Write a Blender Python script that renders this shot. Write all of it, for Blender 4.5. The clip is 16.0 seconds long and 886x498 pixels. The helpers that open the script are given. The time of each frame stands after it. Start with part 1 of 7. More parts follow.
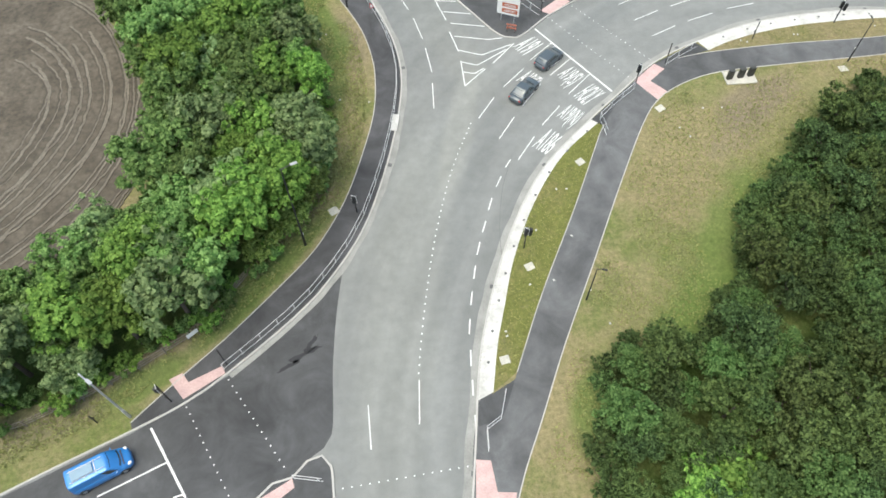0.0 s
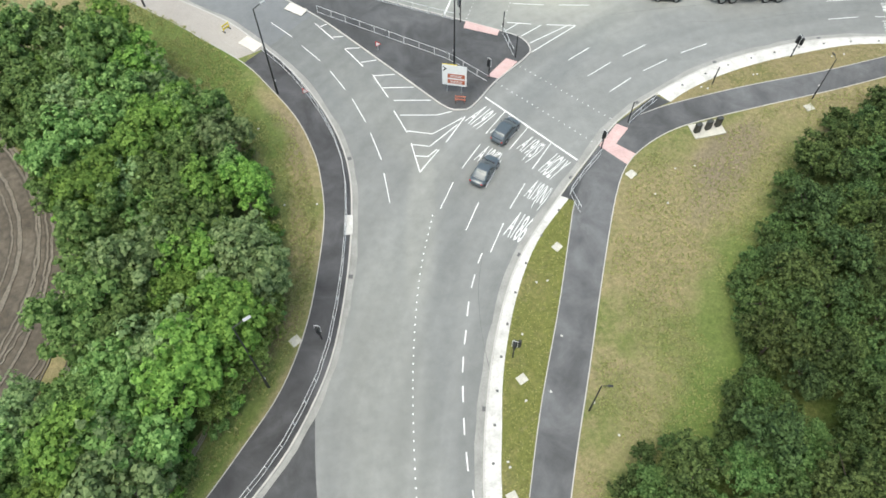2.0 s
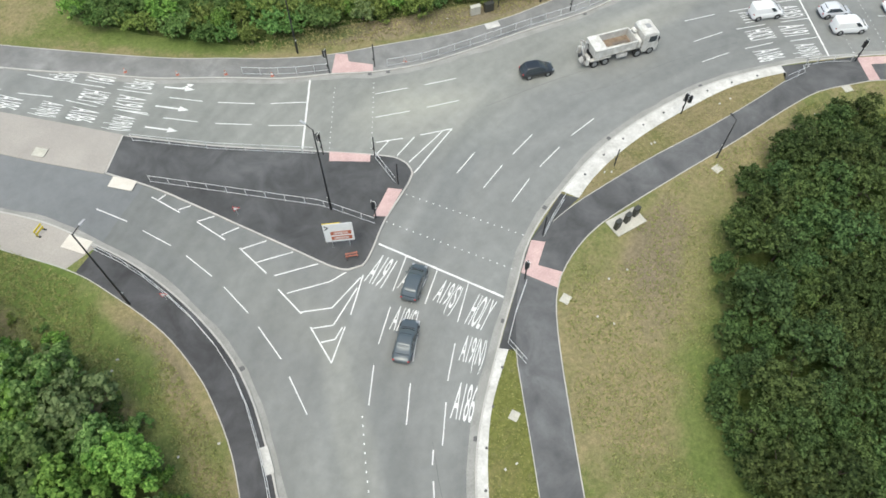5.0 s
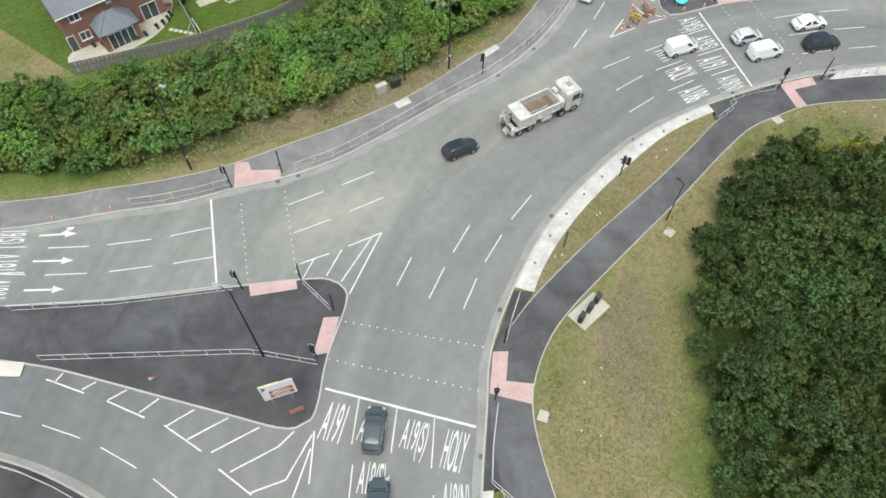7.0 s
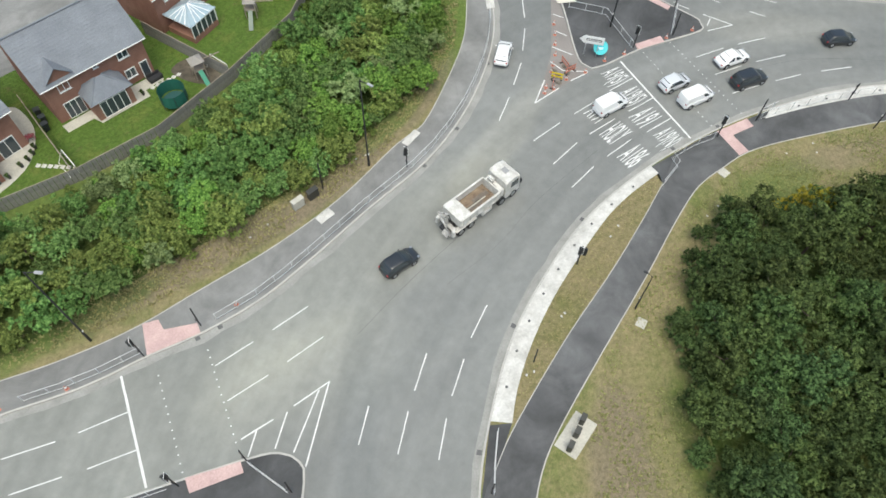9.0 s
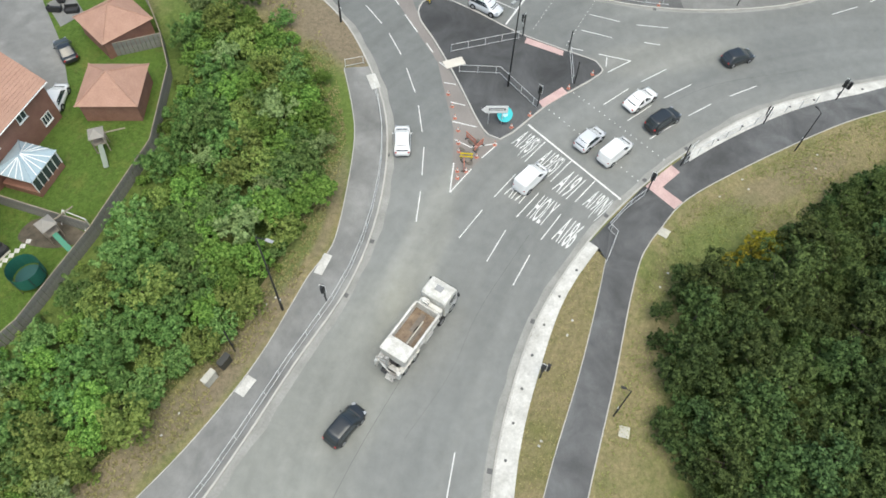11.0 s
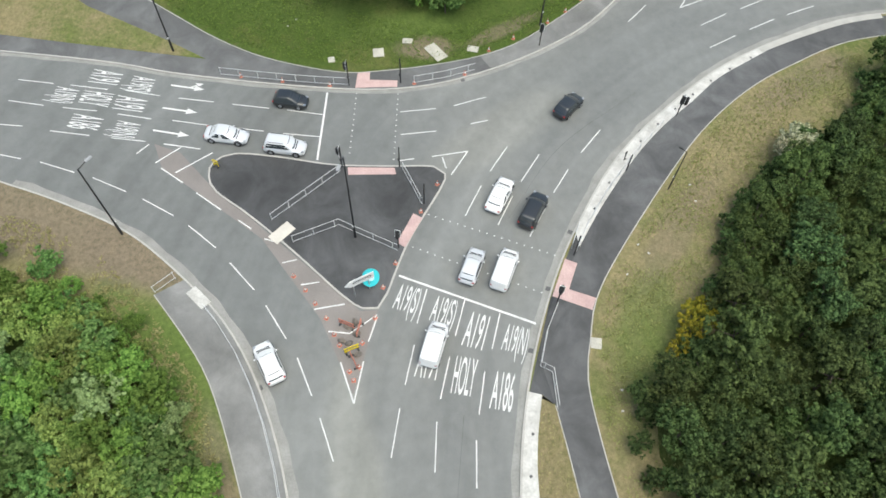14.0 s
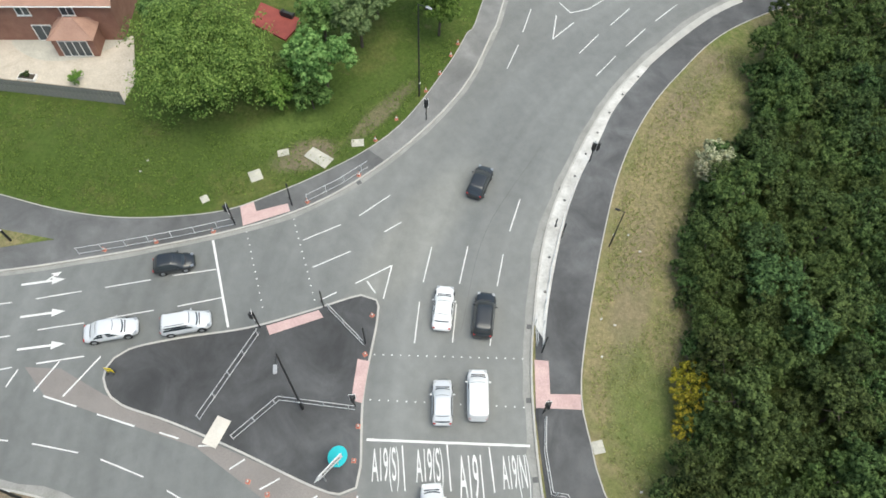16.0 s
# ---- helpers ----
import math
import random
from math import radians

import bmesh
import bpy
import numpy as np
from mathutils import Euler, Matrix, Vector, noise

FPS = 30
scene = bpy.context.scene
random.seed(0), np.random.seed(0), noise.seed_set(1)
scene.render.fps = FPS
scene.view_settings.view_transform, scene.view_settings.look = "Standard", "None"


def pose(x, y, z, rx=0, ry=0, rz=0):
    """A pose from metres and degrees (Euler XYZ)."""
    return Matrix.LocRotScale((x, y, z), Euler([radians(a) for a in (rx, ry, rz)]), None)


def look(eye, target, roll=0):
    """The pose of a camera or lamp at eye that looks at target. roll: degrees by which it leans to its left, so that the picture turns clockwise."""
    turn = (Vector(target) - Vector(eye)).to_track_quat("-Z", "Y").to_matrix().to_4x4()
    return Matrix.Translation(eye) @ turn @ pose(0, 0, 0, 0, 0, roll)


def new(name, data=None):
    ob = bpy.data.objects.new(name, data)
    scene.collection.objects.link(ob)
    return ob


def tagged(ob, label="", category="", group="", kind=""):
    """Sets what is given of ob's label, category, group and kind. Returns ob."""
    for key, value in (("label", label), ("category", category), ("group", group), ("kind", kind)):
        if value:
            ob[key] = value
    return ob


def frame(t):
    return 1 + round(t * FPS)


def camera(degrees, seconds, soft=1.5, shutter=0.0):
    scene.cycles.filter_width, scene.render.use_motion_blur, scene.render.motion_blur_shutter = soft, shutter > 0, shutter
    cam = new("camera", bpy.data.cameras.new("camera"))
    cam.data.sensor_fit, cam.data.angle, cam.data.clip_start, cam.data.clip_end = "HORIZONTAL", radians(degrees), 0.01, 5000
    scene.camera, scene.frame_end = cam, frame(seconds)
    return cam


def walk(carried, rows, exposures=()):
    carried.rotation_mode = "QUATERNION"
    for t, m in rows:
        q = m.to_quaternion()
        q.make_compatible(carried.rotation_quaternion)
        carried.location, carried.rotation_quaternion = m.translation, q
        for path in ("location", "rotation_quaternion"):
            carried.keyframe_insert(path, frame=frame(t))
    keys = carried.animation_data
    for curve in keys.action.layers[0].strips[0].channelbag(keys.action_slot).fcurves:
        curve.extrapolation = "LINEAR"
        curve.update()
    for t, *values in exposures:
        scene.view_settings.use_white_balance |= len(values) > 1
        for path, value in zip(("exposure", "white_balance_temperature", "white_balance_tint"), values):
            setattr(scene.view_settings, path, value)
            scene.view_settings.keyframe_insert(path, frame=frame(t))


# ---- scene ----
cam = camera(64.8, 16.0, 1.65)
PATH = [
    (0, (-0.021, -0.081, 57.105), (0.071, 0.969, 55.405), -0.9),
    (0.5, (-0.345, 3.044, 57.031), (-0.212, 4.088, 55.331), -0.9),
    (1, (-0.536, 6.169, 56.896), (-0.374, 7.212, 55.197), -0.9),
    (1.5, (-0.602, 9.21, 56.774), (-0.398, 10.248, 55.077), -0.8),
    (2, (-0.548, 12.361, 56.678), (-0.301, 13.391, 54.982), -0.9),
    (2.5, (-0.412, 15.675, 56.601), (-0.119, 16.692, 54.904), -0.6),
    (3, (-0.109, 19.037, 56.514), (0.23, 20.039, 54.816), -0.3),
    (3.5, (0.411, 22.321, 56.411), (0.799, 23.306, 54.714), -0.1),
    (4, (1.179, 25.442, 56.336), (1.629, 26.4, 54.639), 0.0),
    (4.2, (1.577, 26.682, 56.316), (2.053, 27.627, 54.618), -0.0),
    (6.3, (6.923, 39.316, 55.932), (7.604, 40.121, 54.233), 0.7),
    (6.5, (7.568, 40.483, 55.909), (8.268, 41.273, 54.21), 0.8),
    (7, (9.369, 43.31, 55.825), (10.111, 44.059, 54.126), 1.0),
    (7.5, (11.211, 46.083, 55.768), (11.992, 46.789, 54.067), 1.4),
    (8, (13.426, 49.029, 55.633), (14.245, 49.696, 53.934), 1.7),
    (8.5, (15.687, 51.766, 55.527), (16.539, 52.392, 53.829), 1.9),
    (9, (18.007, 54.286, 55.441), (18.894, 54.858, 53.742), 2.2),
    (9.2, (19.055, 55.24, 55.402), (19.955, 55.791, 53.703), 2.1),
    (11.3, (31.245, 64.615, 54.796), (32.253, 64.897, 53.092), 3.0),
    (11.5, (32.473, 65.389, 54.774), (33.486, 65.644, 53.068), 3.0),
    (12, (35.616, 67.109, 54.661), (36.644, 67.282, 52.955), 2.9),
    (12.5, (38.853, 68.624, 54.493), (39.891, 68.711, 52.785), 3.0),
    (13, (42.23, 69.906, 54.396), (43.268, 69.907, 52.686), 2.9),
    (13.5, (45.663, 71.0, 54.276), (46.695, 70.916, 52.565), 3.0),
    (14, (49.127, 71.889, 54.132), (50.148, 71.722, 52.421), 2.8),
    (14.5, (52.52, 72.548, 54.079), (53.522, 72.302, 52.365), 2.7),
    (15, (56.163, 72.996, 54.07), (57.137, 72.669, 52.354), 2.7),
    (15.5, (59.982, 73.13, 54.083), (60.92, 72.72, 52.365), 2.5),
    (16, (63.744, 73.015, 54.122), (64.643, 72.536, 52.4), 2.5),
]
walk(cam, [(t, look(eye, target, roll)) for t, eye, target, roll in PATH], ((0.0, 0.92, 6600, 1), (2.5, 0.86, 6600, 1), (4.0, 0.73, 6600, 1), (7.0, 0.60, 6600, 1), (12.5, 0.64, 6600, 1), (16.0, 0.64, 6600, 1)))

# ---- light ----
world = bpy.data.worlds.new("overcast_sky")
scene.world = world
world.use_nodes = True
wn = world.node_tree
sky = wn.nodes.new("ShaderNodeTexSky")
sky.sky_type = "NISHITA"
sky.sun_disc = False
sky.sun_elevation = radians(72)
sky.sun_rotation = radians(235)
sky.dust_density = 4.0
sky.ozone_density = 1.0
wn.links.new(sky.outputs["Color"], wn.nodes["Background"].inputs["Color"])
wn.nodes["Background"].inputs["Strength"].default_value = 0.15
sun_data = bpy.data.lights.new("sun", "SUN")
sun_data.energy = 1.3
sun_data.angle = radians(60)
sun_data.color = (1.0, 0.96, 0.90)
sun = new("sun", sun_data)
sun.matrix_world = look((0, 0, 100), (-32 * math.sin(radians(235)), -32 * math.cos(radians(235)), 0))


# ---- materials ----
def nodes_of(name):
    m = bpy.data.materials.new(name)
    m.use_nodes = True
    return m, m.node_tree.nodes, m.node_tree.links, m.node_tree.nodes["Principled BSDF"]


def noise_node(n, l, scale, detail=4.0, rough=0.6, coords="Object"):
    tc = n.new("ShaderNodeTexCoord")
    t = n.new("ShaderNodeTexNoise")
    t.inputs["Scale"].default_value = scale
    t.inputs["Detail"].default_value = detail
    t.inputs["Roughness"].default_value = rough
    l.new(tc.outputs[coords], t.inputs["Vector"])
    return t


def ramp(n, l, source, stops):
    r = n.new("ShaderNodeValToRGB")
    els = r.color_ramp.elements
    els.remove(els[1])
    els[0].position = stops[0][0]
    els[0].color = (*stops[0][1], 1.0)
    for p, c in stops[1:]:
        els.new(p).color = (*c, 1.0)
    l.new(source, r.inputs["Fac"])
    return r


def mix(n, l, fac, a, b, mode="MIX"):
    m = n.new("ShaderNodeMix")
    m.data_type = "RGBA"
    m.blend_type = mode
    for k, v in ((0, fac), (6, a), (7, b)):
        if isinstance(v, (int, float)):
            m.inputs[k].default_value = v
        elif isinstance(v, tuple):
            m.inputs[k].default_value = (*v, 1.0)
        else:
            l.new(v, m.inputs[k])
    return m.outputs[2]


def bump(n, l, bsdf, source, strength, distance=0.05):
    b = n.new("ShaderNodeBump")
    b.inputs["Strength"].default_value = strength
    b.inputs["Distance"].default_value = distance
    l.new(source, b.inputs["Height"])
    l.new(b.outputs["Normal"], bsdf.inputs["Normal"])


def surface(name, low, high, scale, fine=30.0, rough=0.9, metal=0.0, bumps=0.3, grain=0.35, coords="Object"):
    """Two scales of variation between two colours, with a fine relief."""
    m, n, l, b = nodes_of(name)
    a = noise_node(n, l, scale, 5.0, 0.6, coords)
    f = noise_node(n, l, fine, 3.0, 0.7, coords)
    r = ramp(n, l, a.outputs["Fac"], [(0.3, low), (0.7, high)])
    g = ramp(n, l, f.outputs["Fac"], [(0.25, (1 - grain,) * 3), (0.75, (1 + 0 * grain,) * 3)])
    l.new(mix(n, l, 1.0, r.outputs["Color"], g.outputs["Color"], "MULTIPLY"), b.inputs["Base Color"])
    b.inputs["Roughness"].default_value = rough
    b.inputs["Metallic"].default_value = metal
    if bumps:
        bump(n, l, b, f.outputs["Fac"], bumps)
    return m


def plain(name, colour, rough=0.5, metal=0.0, coat=0.0, vary=0.12):
    m, n, l, b = nodes_of(name)
    a = noise_node(n, l, 3.0)
    r = ramp(n, l, a.outputs["Fac"], [(0.3, tuple(c * (1 - vary) for c in colour)), (0.7, colour)])
    l.new(r.outputs["Color"], b.inputs["Base Color"])
    b.inputs["Roughness"].default_value = rough
    b.inputs["Metallic"].default_value = metal
    b.inputs["Coat Weight"].default_value = coat
    return m


CX, CY = 54.5, 11.8


def zone_mask(n, l, x, y, angle, rx, ry, soft=0.5, rag=0.35, rag_scale=0.25):
    """1 inside a ragged oval of the ground, fading to 0 across its edge."""
    tc = n.new("ShaderNodeTexCoord")
    mp = n.new("ShaderNodeMapping")
    mp.vector_type = "TEXTURE"
    mp.inputs["Location"].default_value = (x, y, 0)
    mp.inputs["Rotation"].default_value = (0, 0, radians(angle))
    mp.inputs["Scale"].default_value = (rx, ry, 1000)
    l.new(tc.outputs["Object"], mp.inputs["Vector"])
    ln = n.new("ShaderNodeVectorMath")
    ln.operation = "LENGTH"
    l.new(mp.outputs[0], ln.inputs[0])
    ns = noise_node(n, l, rag_scale, 6.0, 0.68)
    ad = n.new("ShaderNodeMath")
    ad.operation = "MULTIPLY_ADD"
    ad.inputs[1].default_value = rag * 2
    l.new(ns.outputs["Fac"], ad.inputs[0])
    l.new(ln.outputs["Value"], ad.inputs[2])
    mr = n.new("ShaderNodeMapRange")
    mr.interpolation_type = "SMOOTHSTEP"
    mr.inputs["From Min"].default_value = 1.0 + rag - soft / 2
    mr.inputs["From Max"].default_value = 1.0 + rag + soft / 2
    mr.inputs["To Min"].default_value = 1.0
    mr.inputs["To Max"].default_value = 0.0
    l.new(ad.outputs[0], mr.inputs["Value"])
    return mr.outputs[0]


def soften(n, l, mask, k):
    m = n.new("ShaderNodeMath")
    m.operation = "MULTIPLY"
    m.inputs[1].default_value = k
    l.new(mask, m.inputs[0])
    return m.outputs[0]


DUSTY = ((15, 85.5, -34, 24, 6.5, (1.17, 1.165, 1.12)), (42, 77.6, -9, 17, 4.2, (1.20, 1.19, 1.14)), (30, 76.2, -20, 9, 3.0, (1.10, 1.09, 1.07)), (61, 75.6, 2, 10, 2.0, (1.22, 1.20, 1.15)),
         (6.4, 50.5, 75, 9, 1.5, (1.17, 1.16, 1.12)), (94.5, 59.5, -57, 9, 2.6, (1.18, 1.16, 1.12)), (103, 40, -62, 17, 6, (0.89, 0.90, 0.91)), (5.6, 66.0, -68, 13, 2.6, (1.08, 1.075, 1.05)), (-1.0, 30.0, 80, 20, 3.6, (1.09, 1.085, 1.06)),
         (26.0, 66.5, 38, 15, 1.6, (0.90, 0.91, 0.92)), (52, 68.2, -2, 22, 1.3, (0.90, 0.905, 0.91)), (52, 64.9, -2, 24, 0.8, (0.92, 0.92, 0.925)), (84, 60.5, -34, 14, 1.4, (0.91, 0.915, 0.92)), (6.0, 40.0, 70, 16, 1.2, (0.91, 0.915, 0.92)))


def asphalt(name, base, spread, wear=0.0, stains=0.0):
    """Aggregate grain, large patches and, on the ring, lanes polished paler by tyres along arcs round the island."""
    m, n, l, b = nodes_of(name)
    big = noise_node(n, l, 0.07, 4.0, 0.55)
    mid = noise_node(n, l, 0.9, 5.0, 0.65)
    fine = noise_node(n, l, 22.0, 2.0, 0.8)
    c = ramp(n, l, big.outputs["Fac"], [(0.3, tuple(v * (1 - spread) for v in base)), (0.7, tuple(v * (1 + spread) for v in base))])
    d = ramp(n, l, mid.outputs["Fac"], [(0.25, (0.86,) * 3), (0.75, (1.1,) * 3)])
    e = ramp(n, l, fine.outputs["Fac"], [(0.2, (0.80,) * 3), (0.8, (1.12,) * 3)])
    col = mix(n, l, 1.0, c.outputs["Color"], d.outputs["Color"], "MULTIPLY")
    col = mix(n, l, 1.0, col, e.outputs["Color"], "MULTIPLY")
    if wear:
        tc = n.new("ShaderNodeTexCoord")
        sub = n.new("ShaderNodeVectorMath")
        sub.operation = "SUBTRACT"
        sub.inputs[1].default_value = (CX, CY, 0)
        l.new(tc.outputs["Object"], sub.inputs[0])
        ln = n.new("ShaderNodeVectorMath")
        ln.operation = "LENGTH"
        l.new(sub.outputs[0], ln.inputs[0])
        comb = n.new("ShaderNodeCombineXYZ")
        l.new(ln.outputs["Value"], comb.inputs[0])
        ns = n.new("ShaderNodeTexNoise")
        ns.inputs["Scale"].default_value = 0.42
        ns.inputs["Detail"].default_value = 3.0
        sc = n.new("ShaderNodeVectorMath")
        sc.operation = "MULTIPLY_ADD"
        sc.inputs[1].default_value = (0.03, 0.03, 0.0)
        l.new(tc.outputs["Object"], sc.inputs[0])
        l.new(comb.outputs[0], sc.inputs[2])
        l.new(sc.outputs[0], ns.inputs["Vector"])
        w = ramp(n, l, ns.outputs["Fac"], [(0.35, (1 - wear,) * 3), (0.68, (1 + wear,) * 3)])
        col = mix(n, l, 1.0, col, w.outputs["Color"], "MULTIPLY")
        # two of the arms have newer, darker surfacing
        for place, near, off, tone in (((93, 93, 0), 0.22, 0.30, (0.80, 0.81, 0.82)), ((-9, 81, 0), 0.16, 0.26, (0.84, 0.85, 0.86))):
            arm = n.new("ShaderNodeVectorMath")
            arm.operation = "DISTANCE"
            arm.inputs[1].default_value = place
            l.new(tc.outputs["Object"], arm.inputs[0])
            far = n.new("ShaderNodeMath")
            far.operation = "MULTIPLY"
            far.inputs[1].default_value = 0.01
            l.new(arm.outputs["Value"], far.inputs[0])
            w = ramp(n, l, far.outputs[0], [(near, tone), (off, (1.0, 1.0, 1.0))])
            col = mix(n, l, 1.0, col, w.outputs["Color"], "MULTIPLY")
        # dust lies where tyres seldom run: at the noses, in the merges and on the disused edges
        for x, y, a, rx, ry, tone in DUSTY:
            k = zone_mask(n, l, x, y, a, rx, ry, 0.75, 0.22, 0.16)
            col = mix(n, l, k, col, mix(n, l, 1.0, col, tone, "MULTIPLY"))
    if stains:
        st = noise_node(n, l, 0.26, 6.0, 0.62)
        st.inputs["Distortion"].default_value = 0.7
        w = ramp(n, l, st.outputs["Fac"], [(0.34, (1 - stains,) * 3), (0.50, (1.0,) * 3), (0.68, (1 + 1.3 * stains,) * 3)])
        col = mix(n, l, 1.0, col, w.outputs["Color"], "MULTIPLY")
    l.new(col, b.inputs["Base Color"])
    b.inputs["Roughness"].default_value = 0.85
    bump(n, l, b, fine.outputs["Fac"], 0.35, 0.02)
    return m


def grass_material(name, lush, dry, soil, dryness, scale=0.12, zones=(), patches=()):
    """Lush and parched patches, worn spots, mottling of tufts and a fine speckle."""
    m, n, l, b = nodes_of(name)
    big = noise_node(n, l, scale, 7.0, 0.62)
    mid = noise_node(n, l, 0.75, 7.0, 0.75)
    tuft = noise_node(n, l, 2.6, 5.0, 0.75)
    fine = noise_node(n, l, 11.0, 4.0, 0.85)
    blend = n.new("ShaderNodeMath")
    blend.operation = "MULTIPLY_ADD"
    blend.inputs[1].default_value = 0.45
    l.new(mid.outputs["Fac"], blend.inputs[0])
    off = n.new("ShaderNodeMath")
    off.operation = "MULTIPLY_ADD"
    off.inputs[1].default_value = 0.85
    off.inputs[2].default_value = -0.15
    l.new(big.outputs["Fac"], off.inputs[0])
    l.new(off.outputs[0], blend.inputs[2])
    wet = blend.outputs[0]
    if zones:
        # turf parched beside the roads and lusher away from them, by distance from the island's middle
        tc = n.new("ShaderNodeTexCoord")
        sub = n.new("ShaderNodeVectorMath")
        sub.operation = "DISTANCE"
        sub.inputs[1].default_value = (CX, CY, 0)
        l.new(tc.outputs["Object"], sub.inputs[0])
        far = n.new("ShaderNodeMath")
        far.operation = "MULTIPLY"
        far.inputs[1].default_value = 0.01
        l.new(sub.outputs["Value"], far.inputs[0])
        zr = ramp(n, l, far.outputs[0], [(z, (v, v, v)) for z, v in zones])
        add = n.new("ShaderNodeMath")
        add.operation = "MULTIPLY_ADD"
        add.inputs[1].default_value = 0.4
        l.new(zr.outputs["Color"], add.inputs[0])
        sh = n.new("ShaderNodeMath")
        sh.inputs[1].default_value = -0.2
        l.new(blend.outputs[0], sh.inputs[0])
        l.new(sh.outputs[0], add.inputs[2])
        wet = add.outputs[0]
    r = ramp(n, l, wet, [(dryness - 0.10, dry), (dryness + 0.10, lush)])
    s = ramp(n, l, mid.outputs["Fac"], [(0.56, (0, 0, 0)), (0.72, (0.75, 0.75, 0.75))])
    col = mix(n, l, s.outputs["Color"], r.outputs["Color"], soil)
    for x, y, a, rx, ry, tone, k in patches:
        col = mix(n, l, soften(n, l, zone_mask(n, l, x, y, a, rx, ry, 0.6, 0.45, 0.35), k), col, tone)
    h = ramp(n, l, tuft.outputs["Fac"], [(0.32, (0.66, 0.70, 0.60)), (0.68, (1.22, 1.18, 1.12))])
    col = mix(n, l, 1.0, col, h.outputs["Color"], "MULTIPLY")
    g = ramp(n, l, fine.outputs["Fac"], [(0.30, (0.62,) * 3), (0.72, (1.30,) * 3)])
    col = mix(n, l, 1.0, col, g.outputs["Color"], "MULTIPLY")
    l.new(col, b.inputs["Base Color"])
    b.inputs["Roughness"].default_value = 0.95
    b.inputs["Specular IOR Level"].default_value = 0.15
    bump(n, l, b, tuft.outputs["Fac"], 0.8, 0.15)
    return m


def leaf_material(name, dark, light, rnd=0.35):
    """Leaves: each clump and each tree differ a little."""
    m, n, l, b = nodes_of(name)
    geo = n.new("ShaderNodeNewGeometry")
    info = n.new("ShaderNodeObjectInfo")
    r = ramp(n, l, geo.outputs["Random Per Island"], [(0.0, dark), (1.0, light)])
    hue = n.new("ShaderNodeHueSaturation")
    ma = n.new("ShaderNodeMapRange")
    ma.inputs["To Min"].default_value = 0.488
    ma.inputs["To Max"].default_value = 0.512
    l.new(info.outputs["Random"], ma.inputs["Value"])
    l.new(ma.outputs[0], hue.inputs["Hue"])
    mb = n.new("ShaderNodeMapRange")
    mb.inputs["To Min"].default_value = 1.0 - rnd
    mb.inputs["To Max"].default_value = 1.0 + rnd
    l.new(info.outputs["Random"], mb.inputs["Value"])
    l.new(mb.outputs[0], hue.inputs["Value"])
    l.new(r.outputs["Color"], hue.inputs["Color"])
    l.new(hue.outputs["Color"], b.inputs["Base Color"])
    b.inputs["Roughness"].default_value = 0.7
    b.inputs["Specular IOR Level"].default_value = 0.12
    tr = n.new("ShaderNodeBsdfTranslucent")
    warm = mix(n, l, 1.0, hue.outputs["Color"], (1.08, 1.18, 0.55), "MULTIPLY")
    l.new(warm, tr.inputs["Color"])
    ms = n.new("ShaderNodeMixShader")
    ms.inputs[0].default_value = 0.28
    l.new(b.outputs[0], ms.inputs[1])
    l.new(tr.outputs[0], ms.inputs[2])
    l.new(ms.outputs[0], n["Material Output"].inputs["Surface"])
    return m


M_ROAD = asphalt("aged_asphalt", (0.199, 0.204, 0.194), 0.12, 0.10)
M_DARK = asphalt("new_asphalt", (0.066, 0.067, 0.068), 0.30, 0.0, 0.30)
M_PATH = asphalt("footpath_asphalt", (0.098, 0.099, 0.100), 0.32, 0.0, 0.30)
M_PATHC = asphalt("worn_grey_footway_asphalt", (0.118, 0.119, 0.118), 0.25, 0.0, 0.22)
M_TAR = asphalt("fresh_black_asphalt", (0.060, 0.060, 0.062), 0.30, 0.0, 0.35)
M_SEAM = asphalt("seam_asphalt", (0.145, 0.147, 0.14), 0.2)
M_DUST = surface("dusty_kerbside_asphalt", (0.25, 0.25, 0.23), (0.36, 0.355, 0.33), 0.5, 6.0, 0.9, grain=0.3)
M_MIDASPH = asphalt("older_footway_asphalt", (0.195, 0.195, 0.187), 0.18, 0.0, 0.20)
M_WORKS = surface("stripped_base_course", (0.335, 0.31, 0.28), (0.43, 0.40, 0.36), 0.15, 12.0, 0.95)
BARE, STRAW, FRESH, DEEP = (0.215, 0.176, 0.132), (0.265, 0.228, 0.130), (0.115, 0.165, 0.045), (0.075, 0.115, 0.028)
